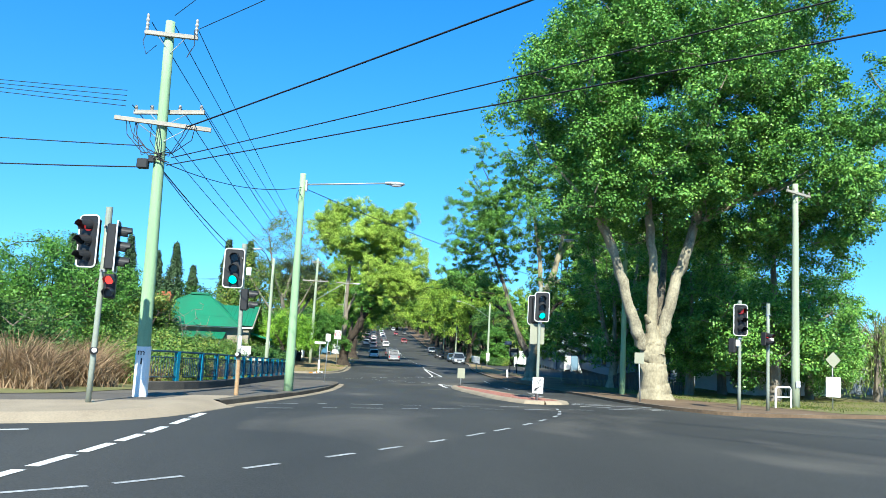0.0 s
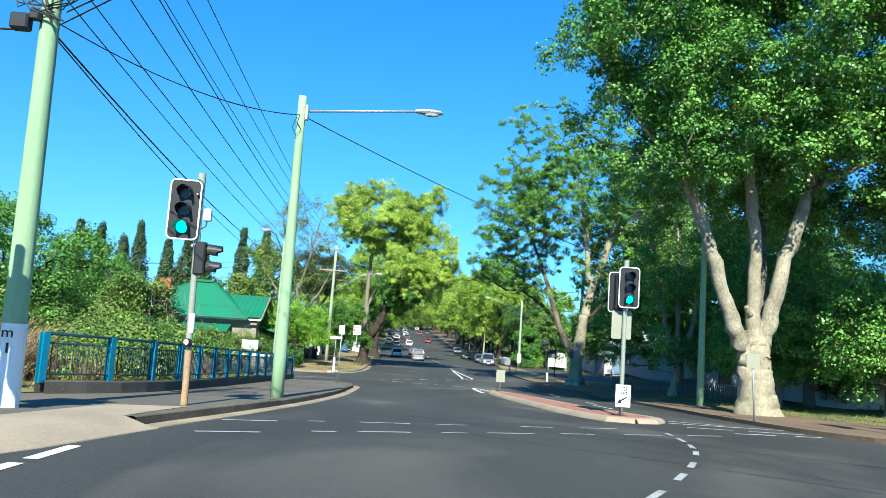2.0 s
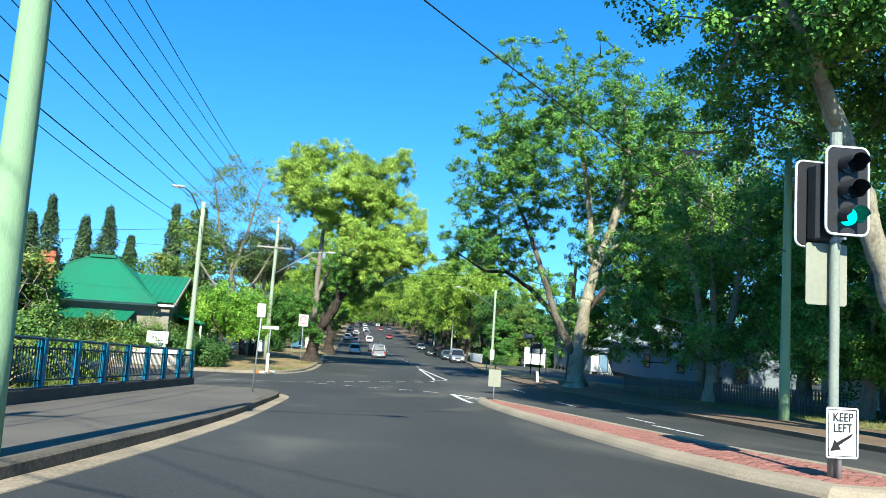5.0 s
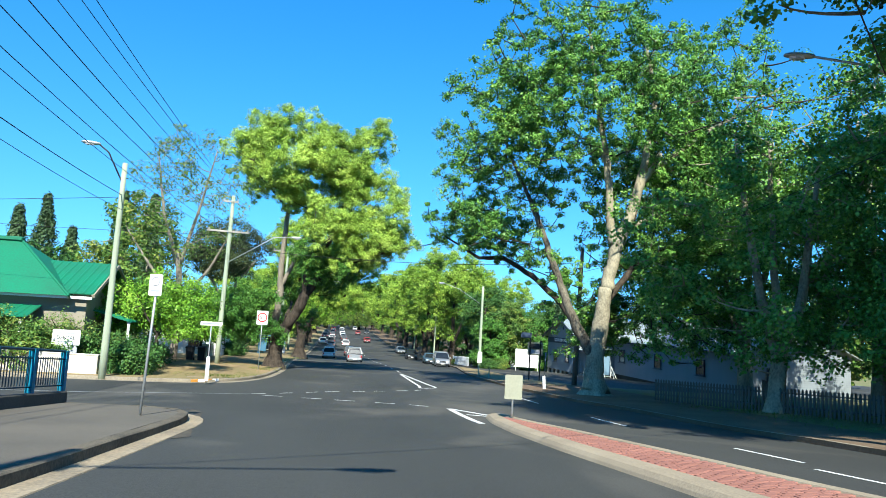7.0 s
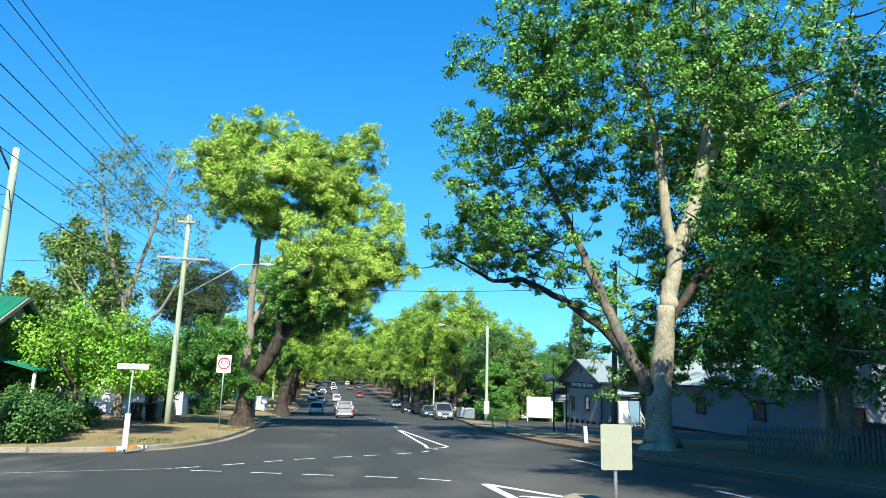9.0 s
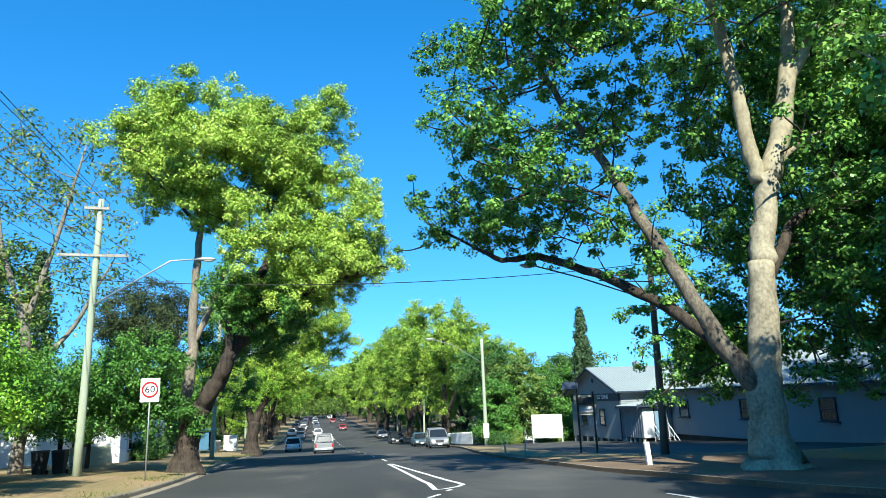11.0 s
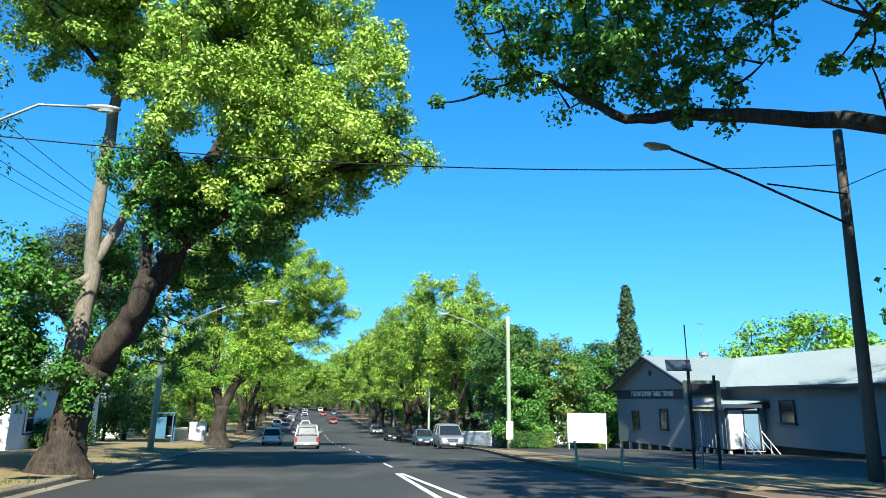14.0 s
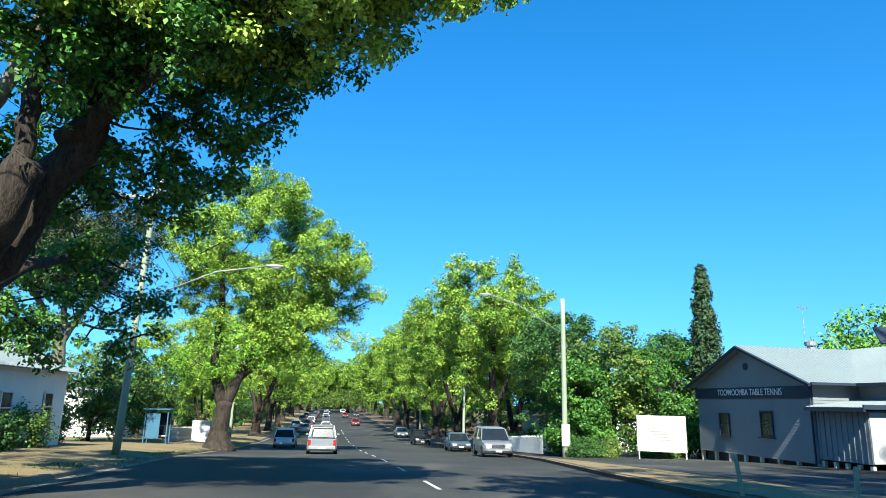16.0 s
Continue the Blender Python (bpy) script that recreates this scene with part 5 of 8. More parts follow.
far_camphor = tree("camphor_tree", on(-5.2, 160, 0.25), "camphor laurel with dense rounded crown beside the road", [
    ([(0, 0, -0.2), (0, 0, 1.2), (0.2, 0, 3.0)], [0.7, 0.55, 0.5]),
    ([(0.2, 0, 2.8), (1.6, 0, 6), (2.6, 0, 10), (3, 0, 15)], [0.36, 0.3, 0.22, 0.1]),
    ([(0, 0, 2.8), (-0.9, 0, 6), (-1.6, 0, 10), (-2, 0, 15)], [0.36, 0.3, 0.22, 0.1]),
    ([(0.3, 0, 3), (0.2, -1.5, 7), (0, -3, 12)], [0.3, 0.2, 0.1]),
], [(0, 0, 14.5, 7, 7, 5), (4.6, 0, 12, 5, 6, 4), (-4, 0, 12, 5, 6, 4), (0, -3, 9.5, 6, 4, 3.2), (0.5, -0.5, 6.6, 5.6, 5.4, 2.4)],
     150, 62, 0.21, DARK_BARK, CAMPHOR_LEAF_B, 47, (0.45, 0.85), 0.8, 0.8, tuft=(6, 0.8, 1.5), hollow=0.6, gap=-0.05, flare=0.5, low=3.0, group="camphor laurels along the street")
distant_camphor = tree("camphor_tree", on(-6.3, 232, 0.25), "camphor laurel far down the avenue", [
    ([(0, 0, -0.2), (0, 0, 1.2), (0.2, 0, 3.0)], [0.7, 0.55, 0.5]),
    ([(0.2, 0, 2.8), (1.6, 0, 6), (2.6, 0, 10), (3, 0, 15)], [0.36, 0.3, 0.22, 0.1]),
    ([(0, 0, 2.8), (-0.9, 0, 6), (-1.6, 0, 10), (-2, 0, 15)], [0.36, 0.3, 0.22, 0.1]),
], [(0, 0, 14.5, 7, 7, 5), (4.6, 0, 12, 5, 6, 4), (-4, 0, 12, 5, 6, 4), (0, -3, 9.5, 6, 4, 3.2), (0.5, -0.5, 6.4, 5.6, 5.4, 2.6)],
     84, 46, 0.33, DARK_BARK, CAMPHOR_LEAF_B, 49, (0.55, 1.0), 0.8, 0.8, tuft=(5, 0.9, 1.6), hollow=0.6, gap=-0.05, flare=0.5, low=2.6, group="camphor laurels along the street")
for i, (x, y, s, r) in enumerate(([(-8.5, 141, 0.5, 210), (-5.4, 182, 0.92, 70), (-5.5, 204, 0.9, 120), (-6.3, 270, 1.0, 250), (-6.5, 315, 1.0, 160), (-7, 365, 1.05, 20), (-9, 420, 1.1, 70),
                                  (18.4, 128, 0.9, 80), (22.5, 136, 0.8, 30), (19.0, 147, 0.95, 200), (19.3, 166, 0.95, 10), (19.6, 186, 1, 120), (19.5, 206, 1.0, 310), (20.2, 230, 1.0, 140), (20.5, 266, 1.0, 25), (20.5, 310, 1.05, 265), (21, 360, 1.05, 100), (23, 420, 1.1, 330), (36, 170, 0.9, 10), (-20, 180, 0.9, 60)] + [(-22, 240, 1.0, 190), (38, 230, 1.0, 130), (-1, 470, 1.1, 15), (12, 480, 1.1, 95), (5, 500, 1.2, 45), (-16, 430, 1.1, 200), (-2, 445, 0.9, 20), (8, 440, 0.9, 80), (3, 452, 1.0, 150), (27, 480, 1.1, 300), (45, 300, 1.1, 33), (-28, 320, 1.1, 99)])):
    k = s * (1.3 if y > 225 else 1.0)
    copy_thing(far_camphor if y < 210 else distant_camphor, pose(*on(x, y), 0, 0, r) @ Matrix.Diagonal((k, k, s * (1.1 if y > 225 else 1.0), 1)))


def narrow(name, at, label, h, r, seed, material, n=150, per=60, leaf=0.3, group=""):
    """A narrow conifer: one stem, dense upright sprays."""
    rng = np.random.default_rng(seed)
    e = thing(name, at, label, "tree", group)
    bm = bmesh.new()
    tube(bm, [(0, 0, -0.2), (0, 0, h * 0.5), (0, 0, h * 0.97)], [0.22, 0.14, 0.03], 7)
    part("trunk", bm, GREY_BARK, e)
    z = rng.uniform(0.03, 0.97, n) ** 0.9
    a = rng.uniform(0, 2 * math.pi, n)
    w = r * np.minimum(1, (1 - z) * 2.2 + 0.05) * np.minimum(1, 0.55 + z * 3) * rng.uniform(0.45, 1.0, n)
    c = np.stack([np.cos(a) * w, np.sin(a) * w, z * h], 1)
    v, f = clump_leaves(c, rng.uniform(0.45, 0.8, n) * (0.6 + 0.5 * (1 - z)), per, leaf, rng, 1.7, 0.4)
    cloud_mesh("crown", v, f, material, e, kind="stuff")
    return e


for i, (x, y, h, r) in enumerate([(-45.6, 105, 16.8, 1.6), (-42.6, 105, 16.6, 1.6), (-39.8, 106, 15.4, 1.5), (-37.2, 105, 17.2, 1.5), (-33.2, 105, 15.0, 1.4), (-30.5, 105, 16.4, 1.5), (-28.0, 106, 13.2, 1.1), (-22.8, 105, 17.4, 1.25), (-19.6, 105, 17.3, 1.4)]):
    narrow("cypress_tree", on(x, y), "dark green upright cypress in a row", h, r, 60 + i, CONIFER, 220, 56, 0.36, "cypress row behind the cottage")
narrow("cypress_tree", on(30.1, 112.1), "tall narrow dark pencil cypress behind the hall", 13.9, 1.0, 81, CONIFER, 260, 80, 0.28)

tree("umbrella_pine", on(-12.6, 112), "dark umbrella-shaped pine with a flat crown", [
    ([(0, 0, -0.2), (0.2, 0, 4), (0.1, 0, 8)], [0.5, 0.4, 0.3]),
    ([(0.1, 0, 6), (1.6, 0, 9), (3.4, 0, 11.5)], [0.24, 0.18, 0.08]), ([(0.1, 0, 6), (-1.6, 0, 9), (-3.4, 0, 11.5)], [0.24, 0.18, 0.08]), ([(0.1, 0, 8), (0, 0, 13)], [0.2, 0.08])],
     [(0, 0, 13.0, 5.0, 5.0, 3.2), (0, 0, 11.0, 4.4, 4.4, 2.0)], 330, 110, 0.26, GREY_BARK, PINE_LEAF, 83, (0.6, 1.1), 0.7, 0.3, low=8, gap=-0.3)
tree("sparse_tree", on(-10.6, 80), "tall thin-leaved tree with bare grey branches", [
    ([(0, 0, -0.2), (0.2, 0, 4), (-0.3, 0, 8)], [0.3, 0.25, 0.2]),
    ([(-0.2, 0, 7), (-1.6, 0, 11), (-2.4, 0, 15.5)], [0.16, 0.11, 0.04]), ([(-0.2, 0, 7), (0.8, 0, 11), (1.8, 0, 16)], [0.16, 0.11, 0.04]),
    ([(0.1, 0, 4.5), (2.0, 0, 7), (3.4, 0, 10)], [0.15, 0.1, 0.04]), ([(0.1, 0, 4), (-2.2, 0, 7), (-4, 0, 9.5)], [0.15, 0.1, 0.04])],
     [(0, 0, 12, 4.6, 4, 6)], 190, 34, 0.22, GREY_BARK, MIX_LEAF, 87, (0.5, 1.0), 0.7, 0.35, twig=0.05, low=4)
tree("garden_tree", on(-14.5, 84), "pale green garden tree behind the footpath", [
    ([(0, 0, -0.2), (0.2, 0, 3), (0.5, 0, 8)], [0.3, 0.22, 0.1]), ([(0.1, 0, 2.6), (-1.8, 0, 6), (-3, 0, 9)], [0.18, 0.12, 0.05])],
     [(-0.5, 0, 8, 4, 4, 5)], 160, 90, 0.24, GREY_BARK, MIX_LEAF, 89, (0.6, 1.2), low=2)
for i, (x, y, h, w, m) in enumerate([(-8.8, 67.5, 5.6, 3.0, BRIGHT_LEAF), (-10.4, 74.0, 5.6, 2.7, DENSE_LEAF), (-8.6, 79.2, 6.0, 2.9, DENSE_LEAF), (-12.5, 71, 5.6, 2.8, BRIGHT_LEAF), (-8.8, 84, 5.8, 2.8, DENSE_LEAF)]):
    tree("street_tree", on(x, y), "small bright green street tree with a round crown", [
        ([(0, 0, -0.1), (0.05, 0, 1.2), (0.1, 0, 2.2)], [0.13, 0.1, 0.09]), ([(0.1, 0, 2.0), (0.8, 0, 3.2), (1.3, 0, 4.2)], [0.07, 0.05, 0.02]), ([(0.1, 0, 2.0), (-0.7, 0, 3.2), (-1.2, 0, 4.2)], [0.07, 0.05, 0.02])],
        [(0, 0, h * 0.66, w, w, h * 0.33), (w * 0.5, -0.5, h * 0.52, w * 0.7, w * 0.7, h * 0.25), (-w * 0.5, -0.4, h * 0.52, w * 0.7, w * 0.7, h * 0.25)],
        130, 170, 0.13, DARK_BARK, m, 91 + i, (0.45, 0.85), 0.8, 0.55, twig=0.04, gap=-0.25, low=1.9, group="young street trees on the verge")
for i, (x, y, h, w, m) in enumerate([(-25.5, 63.5, 9.0, 4.0, DENSE_LEAF), (-36, 64, 10.5, 6.0, DENSE_LEAF), (-17.6, 38.6, 7.5, 4.7, DENSE_LEAF), (-27, 36, 7.4, 5.0, DENSE_LEAF), (-16.5, 24.5, 6.6, 2.6, DENSE_LEAF), (-20.5, 61.5, 6.5, 3.2, MIX_LEAF), (-44, 60, 9, 6, DARK_LEAF)]):
    tree("garden_tree", on(x, y), "dense dark green garden tree", [([(0, 0, -0.2), (0.1, 0, 2), (0, 0, h * 0.6)], [0.35, 0.28, 0.12]), ([(0, 0, 1.8), (w * 0.3, 0, h * 0.5), (w * 0.5, 0, h * 0.7)], [0.18, 0.12, 0.05])],
         [(0, 0, h * 0.58, w, w, h * 0.42), (0, -w * 0.3, h * 0.36, w * 1.05, w * 0.8, h * 0.3)], 360, 130 if y < 40 else 70, 0.13 if y < 40 else 0.19, DARK_BARK, m, 101 + i, (0.5, 0.95), low=0.6, gap=-0.3)
# leafy trees and shrubs between the hall and the parked cars
for i, (x, y, h, w, m) in enumerate([(20.6, 116, 11.5, 3.4, DARK_LEAF), (23.6, 114.0, 10.2, 3.2, MIX_LEAF), (22.2, 121, 11.5, 3.6, DARK_LEAF), (26.6, 112.5, 8.6, 2.6, DENSE_LEAF), (20.6, 112.5, 6.8, 2.2, DENSE_LEAF), (29.6, 115, 9.5, 3.3, DARK_LEAF)]):
    tree("garden_tree", on(x, y), "dense leafy garden tree beside the hall", [([(0, 0, -0.2), (0.1, 0, 2), (0, 0, h * 0.7)], [0.25, 0.2, 0.08]), ([(0, 0, 1.5), (w * 0.3, 0, h * 0.45), (w * 0.5, 0, h * 0.65)], [0.14, 0.1, 0.04])],
         [(0, 0, h * 0.62, w, w, h * 0.38), (0, -0.4, h * 0.3, w * 1.05, w * 0.9, h * 0.28)], 170, 110, 0.2, DARK_BARK, m, 121 + i, (0.5, 1.0), flat=0.6, low=0.5)
for i, (x, y, h, w, m) in enumerate([(47, 112, 12, 7, BRIGHT_LEAF), (58, 100, 11, 7, DARK_LEAF), (52, 74, 6, 5, DARK_LEAF), (60, 52, 7, 6, DARK_LEAF)]):
    tree("garden_tree", on(x, y), "large spreading tree beyond the buildings", [([(0, 0, -0.2), (0.1, 0, 2), (0, 0, h * 0.7)], [0.35, 0.28, 0.1])],
         [(0, 0, h * 0.62, w, w, h * 0.38), (0, 0, h * 0.36, w * 0.9, w * 0.9, h * 0.26)], 190, 90, 0.32, DARK_BARK, m, 131 + i, (0.8, 1.5), low=1.5)


def willow(at, seed, h=7.2, w=5.0):
    rng = np.random.default_rng(seed)
    e = thing("willow_tree", at, "weeping willow with hanging green curtains", "tree", "willows on the grass")
    bm = bmesh.new()
    tube(bm, [(0, 0, -0.2), (0.1, 0, 2), (0, 0.1, h * 0.75)], [0.4, 0.3, 0.12], 9)
    part("trunk", bm, GREY_BARK, e)
    bm = bmesh.new()
    P, N = [], []
    for _ in range(170):
        a, r = rng.uniform(0, 2 * math.pi), w * rng.uniform(0.15, 1) ** 0.6
        top = np.array([math.cos(a) * r, math.sin(a) * r, h * (1 - 0.42 * (r / w) ** 2) + rng.uniform(-0.4, 0.3)])
        bot = max(0.5, top[2] - rng.uniform(2, 5))
        tube(bm, [(0, 0, h * 0.6), top * 0.55 + np.array([0, 0, h * 0.3]), top, (top[0] * 1.04, top[1] * 1.04, bot)], [0.04, 0.03, 0.015, 0.005], 4, False)
        k = int((top[2] - bot) * 22)
        zz = rng.uniform(bot, top[2], k)
        P.append(np.stack([top[0] * 1.02 + rng.normal(size=k) * 0.16, top[1] * 1.02 + rng.normal(size=k) * 0.16, zz], 1))
    P = np.vstack(P)
    N = rng.normal(size=P.shape)
    N[:, 2] *= 0.3
    N /= np.linalg.norm(N, axis=1, keepdims=True)
    tagged(part("branchwork", bm, GREY_BARK, e), kind="stuff")
    v, f = leaf_quads(P, N, 0.34, rng, 0.22, 2.5)
    cloud_mesh("crown", v, f, WILLOW_LEAF, e, kind="stuff")


willow(on(39, 49), 151)
willow(on(47, 52), 152, 7.8, 5.5)
willow(on(33.5, 53), 153, 6.4, 4.2)

# ---- creek bank, hedges, grasses ----
for i, (x, y, w, h, m) in enumerate([(-13.5, 26.5, 2.6, 3.2, DARK_LEAF), (-17, 24, 3.0, 3.8, DARK_LEAF), (-10.5, 32, 2.2, 2.3, MIX_LEAF), (-9.6, 36.5, 2.0, 2.1, MIX_LEAF), (-13.5, 37.5, 2.6, 3.0, MIX_LEAF), (-9.0, 41, 1.8, 1.9, MIX_LEAF),
                                     (-12.5, 42.5, 2.2, 2.6, DARK_LEAF), (-17, 40, 2.8, 3.4, MIX_LEAF), (-16, 32, 3, 3.4, MIX_LEAF), (-21, 36, 3.4, 4.4, DARK_LEAF), (-20, 28, 3.2, 4, MIX_LEAF), (-8.4, 28.5, 1.4, 1.6, MIX_LEAF), (-26, 33, 3.6, 5, DARK_LEAF)]):
    bush("shrub", on(x, y), "tangled garden shrub on the creek bank with yellowing leaves" if m is MIX_LEAF else "dense dark green shrub on the creek bank",
         [(0, 0, h * 0.5, w, w, h * 0.55), (w * 0.4, 0.2, h * 0.35, w * 0.7, w * 0.7, h * 0.4)], 110, 115, 0.11, m, 201 + i, (0.35, 0.75), group="shrubs on the creek bank", bark=GREY_BARK)
for i, (x, y, w, h, m) in enumerate([(-13.2, 62.9, 1.6, 2.4, MIX_LEAF), (-15.2, 62.4, 1.8, 2.7, MIX_LEAF), (-17.4, 61.9, 1.9, 2.9, DARK_LEAF), (-19.8, 61.8, 1.9, 2.8, MIX_LEAF), (-11.0, 67.0, 1.6, 2.2, MIX_LEAF), (-11.8, 64.0, 2.0, 1.9, DARK_LEAF), (-8.8, 63.2, 1.4, 1.4, DARK_LEAF), (-14.5, 63.5, 1.8, 1.6, MIX_LEAF), (-17.5, 62.5, 1.8, 1.8, MIX_LEAF), (-9.8, 66.0, 1.8, 1.9, DARK_LEAF), (-10.0, 70.5, 1.5, 1.5, DARK_LEAF), (-8.6, 95.5, 1.3, 1.6, DARK_LEAF), (-9.5, 100, 1.5, 2.0, MIX_LEAF), (-11.2, 107, 1.6, 2.8, DARK_LEAF),
                                     (21.4, 110.6, 1.3, 1.5, MIX_LEAF), (25.4, 110.2, 1.2, 1.6, MIX_LEAF), (20.2, 110.2, 1.2, 1.3, DARK_LEAF), (19.5, 126, 1.4, 1.6, MIX_LEAF)]):
    bush("shrub", on(x, y), "clipped green garden shrub beside the footpath", [(0, 0, h * 0.5, w, w, h * 0.52)], 80, 110, 0.12, m, 231 + i, (0.3, 0.6), group="garden shrubs")


def bare_tree(at, seed):
    rng = np.random.default_rng(seed)
    e = thing("bare_tree", at, "small leafless tree with pale thin branches", "tree")
    bm = bmesh.new()
    tube(bm, [(0, 0, -0.1), (0.05, 0, 0.8), (0.0, 0, 1.5)], [0.1, 0.08, 0.07], 7)
    part("trunk", bm, PLANE_BARK, e)
    bm = bmesh.new()
    tg = crown_points([(0, 0, 3.3, 1.7, 1.5, 1.6)], 70, rng, 0.2, -1)
    grow(bm, [(0, 0, 1.0), (0, 0, 1.5), (0.3, 0, 2.2), (-0.3, 0, 2.3)], tg, rng, 0.016, 0.0)
    tube(bm, [(0, 0, 1.4), (0.3, 0, 2.2), (0.7, 0.1, 3.4)], [0.04, 0.03, 0.012], 5)
    tube(bm, [(0, 0, 1.4), (-0.3, 0, 2.3), (-0.6, 0.1, 3.6)], [0.04, 0.03, 0.012], 5)
    tagged(part("branchwork", bm, GREY_BARK, e), kind="stuff")


bare_tree(on(-11.6, 44), 5)


def blades(name, label, n, place, height, material, seed, w=0.025, lean=0.3):
    """Grass: single bent blades."""
    rng = np.random.default_rng(seed)
    xy = np.array([place(rng) for _ in range(n)])
    z = np.array([gz(y) for y in xy[:, 1]]) + 0.15
    b = np.column_stack([xy, z])
    a = rng.uniform(0, 2 * math.pi, n)
    s = np.stack([np.cos(a), np.sin(a), np.zeros(n)], 1)
    h = height * rng.uniform(0.4, 1.15, (n, 1)) * np.array([[0.85 + 0.9 * noise.noise(Vector((x * 0.7, y * 0.7, 0.3)))] for x, y in xy])
    bend = rng.normal(size=(n, 3)) * lean * h
    bend[:, 2] = 0
    mid = b + np.array([0, 0, 1]) * h * 0.55 + bend * 0.35
    tip = b + np.array([0, 0, 1]) * h + bend
    v = np.stack([b - s * w, b + s * w, mid + s * w * 0.8, mid - s * w * 0.8, mid - s * w * 0.8, mid + s * w * 0.8, tip + s * w * 0.15, tip - s * w * 0.15], 1).reshape(-1, 3)
    k = np.arange(n)[:, None] * 8
    f = np.vstack([k + np.array([[0, 1, 2, 3]]), k + np.array([[4, 5, 6, 7]])])
    return tagged(cloud_mesh(name, v, f, material), label, "grass", kind="stuff")


def tussocks(cs):
    def place(rng):
        x, y, r = cs[rng.integers(len(cs))]
        return x + rng.normal() * r, y + rng.normal() * r
    return place


rg = random.Random(3)
blades("dry_reeds", "tall dry brown reeds on the creek bank", 12000, tussocks([(rg.uniform(-14.0, -9.2), rg.uniform(20.5, 28), 0.3) for _ in range(40)] + [(rg.uniform(-10.0, -7.4), rg.uniform(27, 42), 0.25) for _ in range(16)]), 1.2, DRY_GRASS, 7, 0.018, 0.62)
blades("verge_grass", "sparse dry and green grass on the verge", 16000, tussocks([(rg.uniform(-8, -3.6), rg.uniform(64, 135), 0.7) for _ in range(150)]), 0.12, GREEN_GRASS, 8, 0.012, 0.5)
blades("bank_grass", "green weeds along the fence foot", 12000, tussocks([(rg.uniform(-8.8, -7.0), rg.uniform(27, 44), 0.3) for _ in range(120)]), 0.38, GREEN_GRASS, 9, 0.014, 0.5)
blades("lawn_grass", "patchy grass under the plane trees", 14000, tussocks([(rg.uniform(17, 34), rg.uniform(28, 58), 0.8) for _ in range(200)]), 0.10, GREEN_GRASS, 10, 0.012, 0.5)
wood_a = tree("garden_tree", on(-48, 118), "rounded dark green tree behind the houses", [([(0, 0, -0.2), (0.1, 0, 2), (0, 0, 8)], [0.35, 0.28, 0.1]), ([(0, 0, 2), (2, 0, 5), (3.4, 0, 8)], [0.2, 0.12, 0.05])],
              [(0, 0, 7.5, 6, 6, 4.6), (0, -1, 4, 6, 5, 3)], 105, 40, 0.46, DARK_BARK, DARK_LEAF, 171, (0.9, 1.6), low=0.4, group="trees behind the houses")
wood_b = tree("garden_tree", on(-38, 128), "light green spreading tree behind the houses", [([(0, 0, -0.2), (0.1, 0, 2), (0, 0, 8)], [0.35, 0.28, 0.1]), ([(0, 0, 2), (-2, 0, 5), (-3.4, 0, 8)], [0.2, 0.12, 0.05])],
              [(0, 0, 7, 6, 6, 4.2), (1, -1, 4, 6, 5, 3)], 105, 40, 0.46, DARK_BARK, MIX_LEAF, 173, (0.9, 1.6), low=0.4, group="trees behind the houses")
for i, (x, y, s, r) in enumerate(([(-30, 112, 0.8, 30), (-13.0, 121, 0.5, 50), (-13.0, 128, 0.6, 140), (-14, 138, 0.7, 200), (-30, 145, 1.0, 80), (-16, 158, 0.8, 10), (-30, 175, 1.1, 120), (-18, 200, 0.9, 0), (-40, 210, 1.2, 40), (-60, 140, 1.2, 60), (-70, 100, 1.2, 90), (-58, 80, 1.1, 20), (-52, 62, 1.0, 100),
                                  (30, 150, 0.9, 30), (42, 140, 1.1, 80), (34, 190, 1.1, 160), (50, 170, 1.2, 20), (62, 130, 1.2, 70), (28, 215, 1.0, 5)] + [(72, 66, 1.1, 44), (44, 82, 0.9, 66), (-26, 270, 1.1, 12), (32, 280, 1.1, 77), (-12, 220, 0.8, 99), (27, 245, 0.9, 60), (-20, 350, 1.2, 5), (36, 350, 1.2, 160), (26, 125, 0.6, 15), (65, 40, 0.9, 10), (68, 54, 1.0, 200), (-33, 84, 0.8, 45), (-24, 88, 0.75, 130), (-20, 96, 0.7, 20)])):
    copy_thing(wood_a if i % 2 else wood_b, pose(*on(x, y), 0, 0, r) @ Matrix.Diagonal((s, s, s, 1)))

for i, (x, y, s, r) in enumerate([(-14, 440, 1.2, 0), (-6, 446, 1.2, 40), (2, 442, 1.1, 90), (10, 446, 1.2, 130), (18, 440, 1.2, 200), (28, 446, 1.3, 250), (-26, 446, 1.3, 300), (40, 440, 1.3, 20)]):
    copy_thing(wood_a if i % 2 else wood_b, pose(*on(x, y), 0, 0, r) @ Matrix.Diagonal((s, s, s, 1)))

for x, y, s, r in ((-4, 352, 1.1, 20), (4, 362, 1.15, 80), (12, 354, 1.1, 150), (19, 366, 1.2, 210)):
    copy_thing(distant_camphor, pose(*on(x, y), 0, 0, r) @ Matrix.Diagonal((s, s, s, 1)))
for x, y, s, r in ((-3, 347, 0.8, 0), (3, 350, 0.75, 70), (9, 348, 0.8, 140), (15, 350, 0.8, 220)):
    copy_thing(wood_b, pose(*on(x, y), 0, 0, r) @ Matrix.Diagonal((s, s, s, 1)))
rt = random.Random(44)
